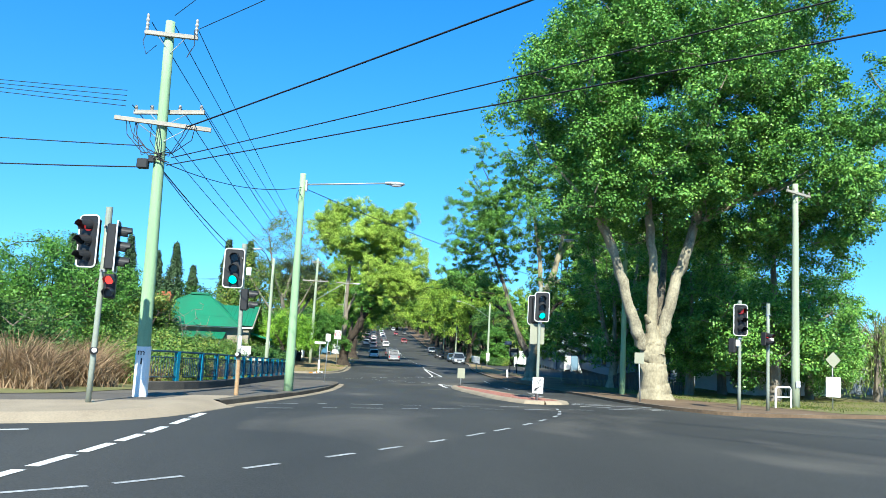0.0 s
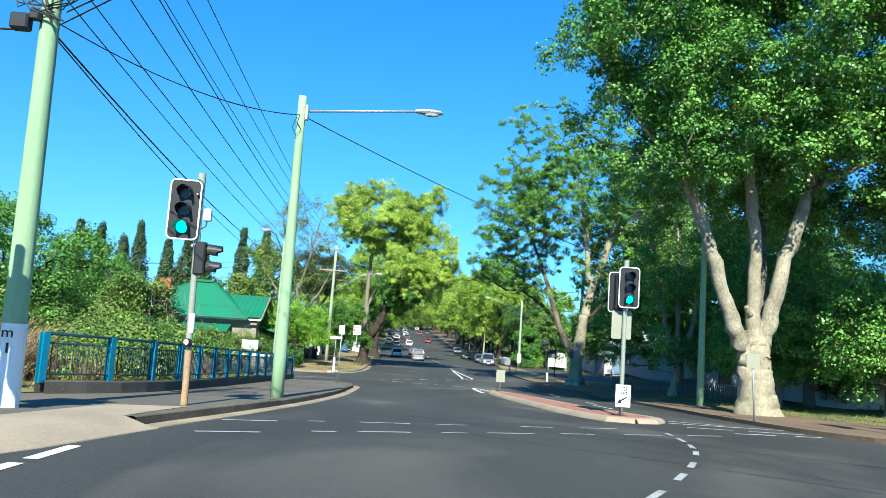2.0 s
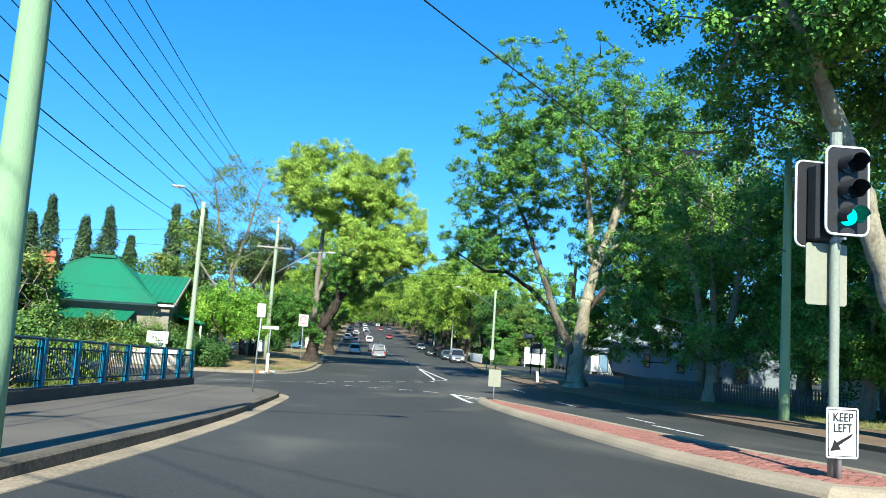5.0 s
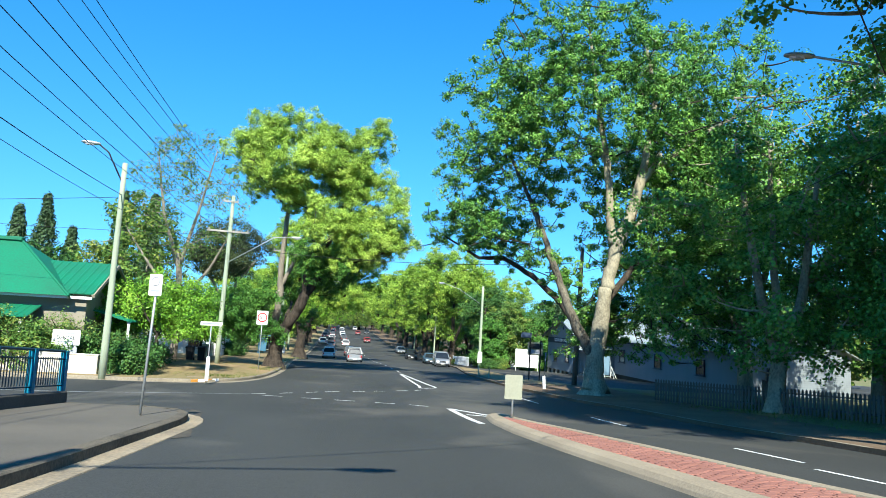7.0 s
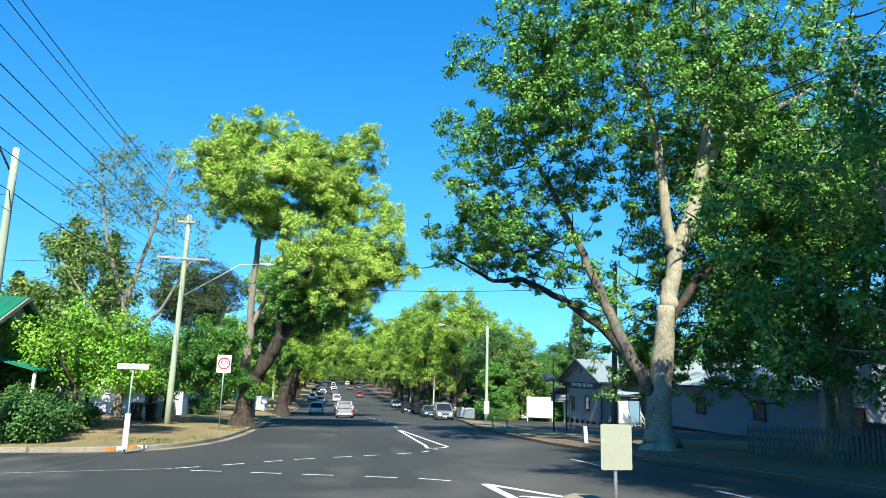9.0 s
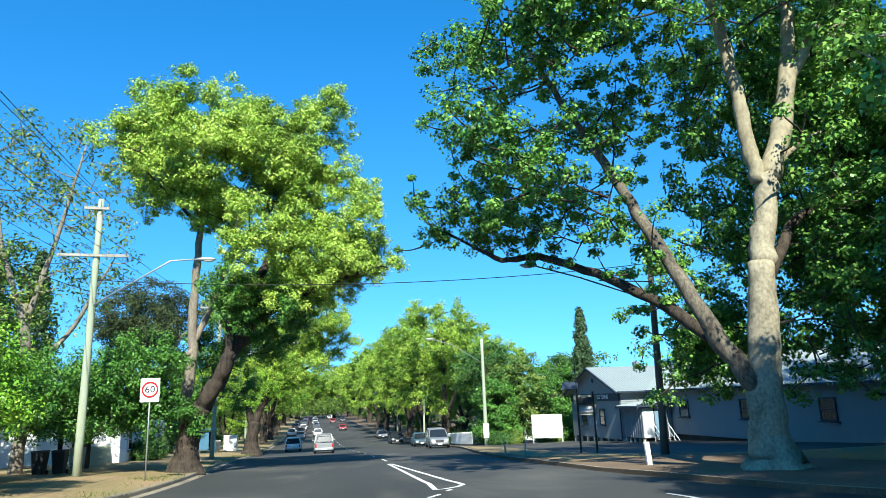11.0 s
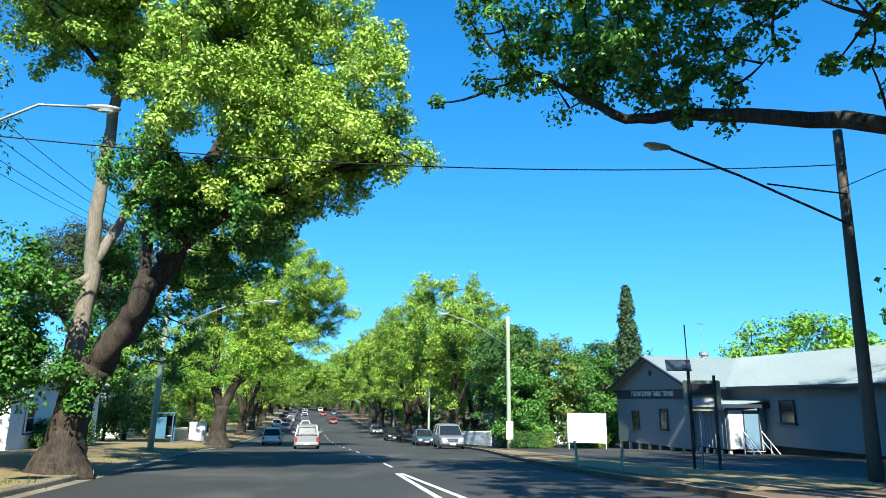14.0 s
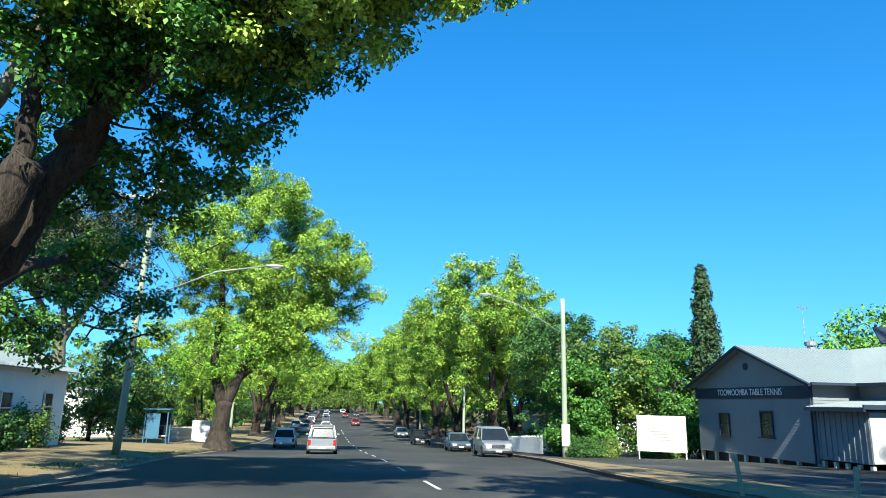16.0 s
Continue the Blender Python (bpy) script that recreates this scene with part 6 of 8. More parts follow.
for i in range(34):
    y = 140 + 8.5 * i
    x = (-10.5 if i % 2 else 22.5) + rt.uniform(-1.5, 1.5)
    k = rt.uniform(0.32, 0.5)
    copy_thing(wood_a if i % 3 else wood_b, pose(*on(x, y), 0, 0, rt.uniform(0, 360)) @ Matrix.Diagonal((k, k, k, 1)))


# ---- poles, wires ----
def pole_shaft(e, h, r0, r1, material, lean=(0, 0), n=14):
    bm = bmesh.new()
    pts = [(lean[0] * k / 6, lean[1] * k / 6, -0.3 + (h + 0.3) * k / 6) for k in range(7)]
    rr = random.Random(int(h * 100))
    tube(bm, pts, [(r0 + (r1 - r0) * k / 6) * rr.uniform(0.97, 1.03) for k in range(7)], n)
    return part("pole", bm, material, e, smooth=True)


def crossarm(e, z, half, rz, y=0.16, lean=0.0, insulators=(-0.92, -0.4, 0.4, 0.92), tall=0.16):
    m = pose(0, 0, z, 0, 0, rz)
    bm = bmesh.new()
    box(bm, (0, -y, 0), (2 * half, 0.09, 0.12), bevel=0.008, ry=lean)
    arm = part("crossarm", bm, ARMWOOD, e)
    arm.matrix_basis = m
    for s in (-1, 1):
        bm = bmesh.new()
        tube(bm, [(s * 0.55 * half, -y, -0.03), (0.0, -0.1, -0.5)], 0.012, 5)
        part("brace", bm, GALV, arm)
    for k in insulators:
        bm = bmesh.new()
        zs = [0.05, 0.07, 0.09, 0.11, 0.13, 0.15, 0.17, 0.19, 0.21]
        tube(bm, [(k * half, -y, 0.05 + (q - 0.05) / 0.16 * tall) for q in zs], [0.02, 0.05, 0.03, 0.055, 0.03, 0.055, 0.03, 0.045, 0.02], 8)
        part("insulator", bm, PORCELAIN, arm)
    return arm


def wire(p, q, sag=0.4, r=0.012, label="black overhead electricity cable"):
    bm = bmesh.new()
    p, q = Vector(p), Vector(q)
    n = 18
    pts = [p + (q - p) * (k / n) - Vector((0, 0, 4 * sag * (k / n) * (1 - k / n))) for k in range(n + 1)]
    tube(bm, pts, r, 4, False)
    return tagged(part("power_line", bm, WIRE), label, "cable", "overhead wires")


def lamp_arm(e, a, b, c, head_turn, material=None, r=0.035):
    bm = bmesh.new()
    tube(bm, [a, b, c], r, 7)
    arm = part("lamp_arm", bm, material or GALV, e, smooth=True)
    d = (Vector(c) - Vector(b)).normalized()
    bm = bmesh.new()
    secs = []
    for s, w, hh in ((-0.1, 0.06, 0.05), (0.08, 0.11, 0.08), (0.4, 0.13, 0.09), (0.62, 0.10, 0.06), (0.7, 0.05, 0.03)):
        secs.append([(s, math.cos(2 * math.pi * k / 10) * w, math.sin(2 * math.pi * k / 10) * hh) for k in range(10)])
    loft(bm, secs)
    head = part("lamp_head", bm, GALV, arm, "grey lamp head")
    head.matrix_basis = Matrix.Translation(c) @ pose(0, 0, 0, 0, 0, head_turn)
    bm = bmesh.new()
    loft(bm, [[(0.36 + math.cos(2 * math.pi * k / 10) * rx, math.sin(2 * math.pi * k / 10) * ry, z) for k in range(10)] for rx, ry, z in ((0.24, 0.115, -0.05), (0.2, 0.09, -0.11), (0.06, 0.03, -0.13))])
    glass = part("lamp_glass", bm, HEADLAMP, arm, "clear lamp cover")
    glass.matrix_basis = head.matrix_basis
    return arm


def base_z(x, y):
    return gz(y) + 0.15


# corner power pole, painted pale green with a white band
P1 = (-6.2, 19.2, base_z(-6.2, 19.2))
e = thing("power_pole", P1, "tall pale green timber power pole with crossarms and white foot", "power pole", "timber poles")
pole_shaft(e, 10.55, 0.19, 0.125, GREENPOLE, (-0.1, 0))
bm = bmesh.new()
tube(bm, [(0, 0, -0.05), (0, 0, 0.5), (0, 0, 1.35)], [0.196, 0.193, 0.19], 14, False)
band = part("white_band", bm, WHITE, e, "white painted foot")
lettering("letter", "m", 0.24, band, pose(0.0, -0.197, 1.2), SIGNBLACK, 0.004, 1.1)
lettering("letter", "l", 0.24, band, pose(0.02, -0.197, 0.95), SIGNBLACK, 0.004, 1.6)
crossarm(e, 10.1, 0.72, 4, insulators=(-0.92, 0.92), tall=0.5)
crossarm(e, 7.95, 1.08, -14, -0.16, insulators=(-0.95, -0.5, 0.3, 0.9))
crossarm(e, 7.52, 1.28, 6, 0.18, lean=2.2, insulators=())
bm = bmesh.new()
rr = random.Random(8)
for k in range(11):
    a0 = rr.uniform(-1.1, 0.9)
    b0 = rr.uniform(-0.3, 0.3)
    tube(bm, [(a0, -0.2, 7.55), (a0 * 0.9 + rr.uniform(-0.1, 0.1), -0.25, 7.1 + rr.uniform(-0.1, 0.1)), ((a0 + b0) / 2, -0.28, 6.75 + rr.uniform(-0.2, 0.1)), (b0, -0.22, 6.6 + rr.uniform(-0.3, 0.2))], 0.013, 4, False)
part("jumper_cables", bm, WIRE, e)
bm = bmesh.new()
box(bm, (-0.42, -0.2, 6.35), (0.3, 0.2, 0.28), bevel=0.03)
box(bm, (-0.2, -0.2, 6.5), (0.16, 0.14, 0.2), bevel=0.02)
part("cable_box", bm, BLACK, e)
for s in (-1, 1):
    bm = bmesh.new()
    tube(bm, [(s * 0.62, -0.16, 10.3), (s * 0.70, -0.3, 9.8), (s * 0.55, -0.4, 9.4), (s * 0.5, 0.2, 9.9)], 0.012, 4, False)
    part("jumper_loop", bm, WIRE, e)


def at1(dx, z, dy=0.0):
    return (P1[0] + dx, P1[1] + dy, P1[2] + z)


# green lamp pole on the footpath corner
P2 = (-3.15, 26.8, base_z(0, 26.8))
e = thing("street_lamp", P2, "pale green timber lamp pole with a long steel arm", "street lamp", "timber poles")
pole_shaft(e, 8.55, 0.185, 0.11, GREENPOLE, (-0.02, 0))
lamp_arm(e, (0.1, -0.05, 8.1), (1.8, -0.05, 8.25), (3.35, -0.05, 8.38), 0)
bm = bmesh.new()
box(bm, (0.15, -0.1, 8.05), (0.1, 0.14, 0.45), bevel=0.02)
part("fuse_box", bm, GALV, e)
bm = bmesh.new()
tube(bm, [(-0.12, -0.1, 7.9), (-0.22, -0.15, 7.6), (-0.1, -0.17, 7.35), (0.03, -0.16, 7.55), (-0.1, -0.15, 7.75)], 0.012, 4, False)
part("cable_coil", bm, WIRE, e)

# far kerb poles
P3 = (-9.2, 60.6, base_z(0, 60.6))
e = thing("street_lamp", P3, "grey-green timber pole with an angled lamp arm", "street lamp", "timber poles")
pole_shaft(e, 9.8, 0.17, 0.11, GREYPOLE)
lamp_arm(e, (0, 0, 8.8), (-0.7, -0.2, 10.2), (-1.15, -0.3, 10.55), 195, BLACK)
P4 = (-6.8, 76.0, base_z(0, 76) + 0.15)
e = thing("power_pole", P4, "pale timber power pole with crossarms and a lamp bracket", "power pole", "timber poles")
pole_shaft(e, 11.7, 0.18, 0.12, GREYPOLE, (0.12, 0))
crossarm(e, 11.25, 0.5, 5, insulators=(-0.9, 0.9))
crossarm(e, 9.15, 1.4, 5)
lamp_arm(e, (0.05, -0.1, 6.95), (3.1, 0.2, 9.0), (4.3, 0.3, 9.1), 0)
P5 = (-4.6, 98, base_z(0, 98) + 0.1)
e = thing("power_pole", P5, "grey timber power pole on the verge with crossarm", "power pole", "timber poles")
pole_shaft(e, 11.4, 0.16, 0.11, GREYPOLE, (0.3, 0))
crossarm(e, 10.9, 1.2, 5)
bm = bmesh.new()
tube(bm, [(0.6, -0.2, 11.0), (0.6, -0.2, 11.7)], 0.22, 12)
part("transformer", bm, GALV, e, "grey transformer can")
lamp_arm(e, (0.15, -0.1, 6.3), (3.2, 0.2, 7.8), (5.4, 0.3, 8.2), 0, None, 0.028)
P6 = (18.9, 110.3, base_z(0, 110.3) - 0.4)
e = thing("street_lamp", P6, "pale timber pole with a white notice and lamp arm", "street lamp", "timber poles")
pole_shaft(e, 10.4, 0.19, 0.14, GREYPOLE)
lamp_arm(e, (-0.1, 0, 8.1), (-3.0, 0.2, 9.9), (-4.9, 0.3, 10.5), 180, None, 0.03)
bm = bmesh.new()
box(bm, (-0.02, -0.24, 1.6), (0.55, 0.03, 1.35), bevel=0.01)
part("notice", bm, SIGNWHITE, e, "white notice board")
P7 = (18.2, 74.7, base_z(0, 74.7))
e = thing("street_lamp", P7, "timber pole coloured dark for shade with a long braced lamp arm", "street lamp", "timber poles")
pole_shaft(e, 9.9, 0.19, 0.13, DARKSHADEPOLE, (0.35, 0.2))
lamp_arm(e, (0.1, -0.1, 6.9), (-3.6, -0.5, 7.95), (-5.9, -0.8, 8.45), 187, BLACK)
bm = bmesh.new()
tube(bm, [(0.25, 0, 7.85), (-2.6, -0.3, 7.85)], 0.025, 6)
part("stay_bar", bm, BLACK, e)
P8 = (16.3, 42.9, base_z(0, 42.9))
e = thing("street_lamp", P8, "green timber pole in the shade of the plane trees", "street lamp", "timber poles")
pole_shaft(e, 10.0, 0.19, 0.13, GREENPOLE)
lamp_arm(e, (-0.1, 0, 9.0), (-1.8, 0.3, 9.7), (-3.3, 0.6, 9.9), 170)
P9 = (19.95, 30.3, base_z(0, 30.3))
e = thing("power_pole", P9, "tall grey-green timber pole beside the corner", "power pole", "timber poles")
pole_shaft(e, 10.7, 0.2, 0.13, GREYPOLE)
crossarm(e, 10.2, 1.1, 30)
bm = bmesh.new()
box(bm, (0, -0.21, 1.1), (0.24, 0.03, 0.3), bevel=0.01)
part("number_plate", bm, SIGNGREY, e)
P10 = (15.6, 127, base_z(0, 127))
e = thing("street_lamp", P10, "slim pale pole beside the parked cars", "street lamp", "timber poles")
pole_shaft(e, 7.5, 0.13, 0.09, GREYPOLE)
for x, y in ((-7.0, 150), (-7.0, 205), (18.6, 178)):
    e = thing("power_pole", (x, y, base_z(0, y)), "distant timber power pole with crossarms", "power pole", "timber poles")
    pole_shaft(e, 11, 0.17, 0.12, GREYPOLE)
    crossarm(e, 10.4, 1.1, 5)
    crossarm(e, 8.6, 1.1, 5)

# wires along and across the street
for k, dx in enumerate((-0.62, 0.62, 0.0)):
    wire(at1(dx, 10.5), (P4[0] + (-0.4, 0.5, 0.12)[k], P4[1], P4[2] + (11.5, 11.5, 11.75)[k]), 0.9)
for k, (dx, qx) in enumerate(((-1.0, -1.3), (-0.5, -0.5), (0.35, 0.5), (0.95, 1.3))):
    wire(at1(dx, 8.1, 0.2), (P4[0] + qx, P4[1], P4[2] + 9.35), 1.1)
wire(at1(-0.1, 6.4), (P3[0], P3[1], P3[2] + 8.3), 0.6, 0.018)
wire(at1(0.0, 6.25), (P3[0] + 0.1, P3[1], P3[2] + 7.6), 0.7)
wire((P3[0], P3[1], P3[2] + 8.3), (P4[0], P4[1], P4[2] + 7.6), 0.4, 0.016)
wire((P3[0], P3[1], P3[2] + 8.2), (-60, 66, 2.5), 0.8)
wire(at1(0.1, 6.45), (P2[0], P2[1], P2[2] + 8.0), 0.35, 0.014)
wire((P2[0] + 0.1, P2[1], P2[2] + 7.95), (P8[0], P8[1], P8[2] + 6.2), 0.5, 0.014)


wire(at1(0.6, 10.35), (30, -16, 12.5), 0.7, 0.012)
wire(at1(0.0, 10.75), (24, -20, 12.5), 0.7, 0.012)
wire(at1(0.7, 7.45, -0.3), (30, -10.7, 12.38), 0.25, 0.022)
wire(at1(0.35, 6.55, -0.3), (30, -6.74, 9.83), 0.25, 0.014)
wire(at1(0.2, 6.35, -0.2), (30, -12.3, 6.78), 0.25, 0.014)
wire(at1(-0.5, 6.9), (-40, 18, 7.0), 0.6, 0.014)
wire(at1(-0.4, 6.3), (-40, 19, 6.0), 0.7, 0.018)
for k in range(4):
    wire(at1(-1.1, 8.0 + 0.15 * k), (-45, 16 + 2 * k, 9.5 + 0.3 * k), 0.6, 0.009)
for k, qx in enumerate((-1.3, -0.5, 0.5, 1.3)):
    wire((P4[0] + qx, P4[1], P4[2] + 9.35), (P5[0] + qx * 0.7, P5[1], P5[2] + 11.1), 0.5, 0.011)
    wire((P5[0] + qx * 0.7, P5[1], P5[2] + 11.1), (-7.0 + qx * 0.7, 150, gz(150) + 10.6), 0.8, 0.012)
wire((P4[0], P4[1], P4[2] + 8.1), (P7[0] + 0.2, P7[1], P7[2] + 8.75), 0.55, 0.016)
wire((P4[0], P4[1], P4[2] + 8.9), (-60, 82, 5.5), 0.7, 0.012)
wire((P7[0], P7[1], P7[2] + 8.0), (P8[0], P8[1], P8[2] + 8.2), 0.5, 0.013)


# ---- traffic signals ----
def signal_head(e, m, lit=None, colour=None, board=True, aspects=3, scale=1.0):
    """A lantern: housing, hooded lenses, black board with a white rim. It faces -y."""
    h = 0.36 * aspects * scale
    bm = bmesh.new()
    box(bm, (0, 0.12, 0), (0.30 * scale, 0.22, h), bevel=0.03)
    head = part("signal_head", bm, BLACK, e, "black signal lantern")
    head.matrix_basis = m
    if board:
        bm = bmesh.new()
        plate(bm, 0.60 * scale, h + 0.14, 0.02, 0.1)
        part("backboard", bm, BLACK, head)
        bm = bmesh.new()
        w2, h2 = 0.30 * scale, (h + 0.14) / 2
        r = 0.1
        out = []
        for cx, cz, a0 in ((w2 - r, h2 - r, 0), (-w2 + r, h2 - r, 90), (-w2 + r, -h2 + r, 180), (w2 - r, -h2 + r, 270)):
            out += [(cx + r * math.cos(radians(a0 + 22.5 * k)), -0.005, cz + r * math.sin(radians(a0 + 22.5 * k))) for k in range(5)]
        tube(bm, out + out[:1], 0.018, 6, False)
        part("white_rim", bm, SIGNWHITE, head)
    for k in range(aspects):
        z = h / 2 - (k + 0.5) * 0.36 * scale
        bm = bmesh.new()
        tube(bm, [(0, -0.035, z), (0, -0.012, z)], 0.125 * scale, 18)
        on_now = lit == k
        part("lens", bm, colour if on_now else LENS, head, "lit signal lens" if on_now else "")
        bm = bmesh.new()
        n = 16
        rows = []
        for j in range(n + 1):
            a = radians(-35 + 250 * j / n)
            ln = 0.30 if 0 <= math.degrees(a) <= 180 else 0.2
            rows.append([bm.verts.new((math.cos(a) * rr_, y, z + math.sin(a) * rr_ + (0.0 if y > -0.1 else -0.02))) for y, rr_ in ((-0.02, 0.145 * scale), (-ln, 0.14 * scale), (-ln, 0.132 * scale), (-0.02, 0.135 * scale))])
        for q, r_ in zip(rows, rows[1:]):
            for c in range(3):
                bm.faces.new((q[c], q[c + 1], r_[c + 1], r_[c]))
        part("visor", bm, BLACK, head)
    return head


def signal_post(at, label, h, foot=None, lean=(0, 0)):
    e = thing("traffic_light", at, label, "traffic light", "signals of the junction")
    bm = bmesh.new()
    tube(bm, [(lean[0] * k, lean[1] * k, -0.1 + (h + 0.1) * k) for k in (0, 0.25, 0.5, 0.75, 1)], 0.065, 12)
    post = part("post", bm, POSTCREAM, e, smooth=True)
    bm = bmesh.new()
    tube(bm, [(lean[0], lean[1], h - 0.45), (lean[0], lean[1], h)], 0.078, 12)
    part("post_cap", bm, POSTCREAM, post)
    if foot:
        bm = bmesh.new()
        tube(bm, [(0, 0, -0.05), (lean[0] * 0.14, lean[1] * 0.14, foot)], 0.068, 12, False)
        part("post_foot", bm, RUST, post, "rust-stained post foot")
    for z in (h - 1.55, h - 0.5):
        bm = bmesh.new()
        tube(bm, [(lean[0], lean[1], z), (lean[0], lean[1], z + 0.06)], 0.082, 12)
        tube(bm, [(lean[0], lean[1] - 0.05, z + 0.03), (lean[0], lean[1] - 0.2, z + 0.03)], 0.02, 6)
        part("bracket", bm, GALV, post)
    return e


def junction_box(e, x, y, z):
    bm = bmesh.new()
    box(bm, (x, y, z), (0.15, 0.14, 0.26), bevel=0.02)
    part("cable_box", bm, SIGNWHITE, e)
    bm = bmesh.new()
    tube(bm, [(x, y, z - 0.13), (x - 0.02, y, z - 0.24), (x - 0.12, y, z - 0.3)], 0.012, 5)
    part("cable", bm, BLACK, e)


def push_button(e, z, rz=0):
    bm = bmesh.new()
    tube(bm, [(0, -0.05, z), (0, -0.13, z)], 0.09, 14)
    b = part("push_button", bm, SIGNBLACK, e)
    b.matrix_basis = pose(0, 0, 0, 0, 0, rz)
    bm = bmesh.new()
    tube(bm, [(0, -0.125, z + 0.02), (0, -0.14, z + 0.02)], 0.055, 14)
    part("button_face", bm, SIGNWHITE, b)


e = signal_post(on(-6.5, 16.6, 0.15), "traffic light with two lanterns and a red pedestrian signal", 4.6, lean=(0.05, 0))
signal_head(e, pose(-0.32, -0.12, 3.75, 0, 0, -27), 0, DARKRED)
signal_head(e, pose(0.32, -0.05, 3.65, 0, 0, 104), board=True)
signal_head(e, pose(0.26, -0.12, 2.72, 0, 0, 10), 0, REDLAMP, False, 2, 0.8)
junction_box(e, 0.12, -0.02, 3.5)
push_button(e, 1.2, 30)
e = signal_post(on(-4.15, 21.8, 0.15), "traffic light showing green on a rust-stained post", 4.75, 1.1, (-0.1, 0))
signal_head(e, pose(-0.35, -0.14, 3.95, 0, 0, 6), 2, GREENLAMP)
signal_head(e, pose(0.14, 0.05, 2.98, 0, 0, 95), None, None, False, 2, 0.95)
junction_box(e, 0.1, -0.02, 3.88)
push_button(e, 1.25, -20)
bm = bmesh.new()
tube(bm, [(-0.02, 0, 1.45), (-0.022, 0, 1.85)], 0.068, 12, False)
part("sticker_band", bm, SIGNWHITE, e)
e = signal_post(on(6.95, 28.0, 0.12), "traffic light on the island showing green above a sign", 4.75)
signal_head(e, pose(0.05, -0.16, 3.9, 0, 0, -4), 2, GREENLAMP)
signal_head(e, pose(-0.16, 0.2, 3.75, 0, 0, 182), board=True)
bm = bmesh.new()
plate(bm, 0.62, 0.86, 0.012, 0.04)
s_ = part("rear_sign", bm, SIGNBACK, e, "bare back of a traffic sign")
s_.matrix_basis = pose(-0.06, 0.09, 2.75)
e = signal_post(on(14.5, 25.6, 0.15), "traffic light showing red at the far corner", 4.3)
signal_head(e, pose(-0.05, -0.14, 3.52, 0, 0, 6), 0, DARKRED)
junction_box(e, -0.12, -0.02, 2.6)
signal_head(e, pose(-0.2, 0.1, 2.5, 0, 0, 130), None, None, False, 2, 0.8)
e = signal_post(on(16.0, 26.1, 0.15), "pedestrian signal post with a red lamp", 4.3)
signal_head(e, pose(-0.12, -0.16, 2.85, 0, 0, 25), 0, REDLAMP, False, 2, 0.75)
junction_box(e, 0.12, -0.02, 2.9)


# ---- signs ----
def sign(name, at, label, w, h, z, face, post_h, material, rz=0.0, lean=(0, 0), post_r=0.03, r=0.03, post_material=None):
    """A plate on a steel post. face 'front' shows towards -y."""
    e = thing(name, at, label, "sign", rz=rz)
    bm = bmesh.new()
    tube(bm, [(0, 0.03, -0.1), (lean[0] * 0.5, 0.03 + lean[1] * 0.5, post_h * 0.5), (lean[0], 0.03 + lean[1], post_h)], post_r, 8)
    part("post", bm, post_material or GALV, e, smooth=True)
    bm = bmesh.new()
    plate(bm, w, h, 0.012, r)
    p = part("plate", bm, material, e)
    p.matrix_basis = pose(lean[0] * z / post_h, lean[1] * z / post_h - 0.02, z)
    return e, p


e, p = sign("keep_left_sign", on(6.93, 27.82, 0.12), "white regulatory sign with black arrow on the island post", 0.46, 0.66, 0.62, "front", 0.9, SIGNWHITE)
bm = bmesh.new()
out = [(0.20, 0.30), (-0.20, 0.30), (-0.20, -0.30), (0.20, -0.30)]
tube(bm, [(x, -0.008, z) for x, z in out + out[:1]], 0.007, 4, False)
part("border", bm, SIGNBLACK, p)
lettering("word", "KEEP", 0.16, p, pose(0, -0.014, 0.20), SIGNBLACK, 0.004, 0.85)
lettering("word", "LEFT", 0.16, p, pose(0, -0.014, 0.06), SIGNBLACK, 0.004, 0.85)
bm = bmesh.new()
arrow = [(0.17, -0.02), (0.12, 0.03), (-0.06, -0.115), (-0.02, -0.155), (-0.18, -0.235), (-0.135, -0.075), (-0.105, -0.11)]
arrow = [(0.155, 0.005), (0.125, -0.045), (-0.055, -0.165), (-0.02, -0.215), (-0.175, -0.24), (-0.115, -0.09), (-0.085, -0.125)]
loft(bm, [[(x, y, z) for x, z in arrow] for y in (-0.0065, -0.01)])
part("arrow", bm, SIGNBLACK, p)

e, p = sign("speed_sign", on(-3.85, 74.4, 0.18), "white speed sign with red ring on a steel post", 0.72, 0.92, 3.42, "front", 3.9, SIGNWHITE)
bm = bmesh.new()
ring = [(math.cos(2 * math.pi * k / 40) * 0.28, -0.01, math.sin(2 * math.pi * k / 40) * 0.28 + 0.02) for k in range(41)]
tube(bm, ring, 0.036, 6, False)
part("red_ring", bm, SIGNRED, p)
lettering("number", "60", 0.36, p, pose(0, -0.02, 0.02), SIGNBLACK, 0.006, 1.1)

sign("island_sign", on(6.25, 47.1, 0.12), "pale blank back of a sign on the island nose", 0.52, 0.70, 0.9, "back", 1.2, SIGNBACK)
e, p = sign("parking_sign", on(-2.9, 43.1, 0.15), "small white parking sign on a thin pale post", 0.3, 0.46, 2.75, "front", 2.98, SIGNWHITE, rz=-18, lean=(0.1, 0), post_r=0.028)
bm = bmesh.new()
ring = [(math.cos(2 * math.pi * k / 24) * 0.09, -0.009, math.sin(2 * math.pi * k / 24) * 0.09 + 0.08) for k in range(25)]
tube(bm, ring, 0.014, 5, False)
part("ring", bm, SIGNGREY, p)
bm = bmesh.new()
box(bm, (0, -0.008, -0.12), (0.2, 0.004, 0.05))
part("print_bar", bm, SIGNGREY, p)
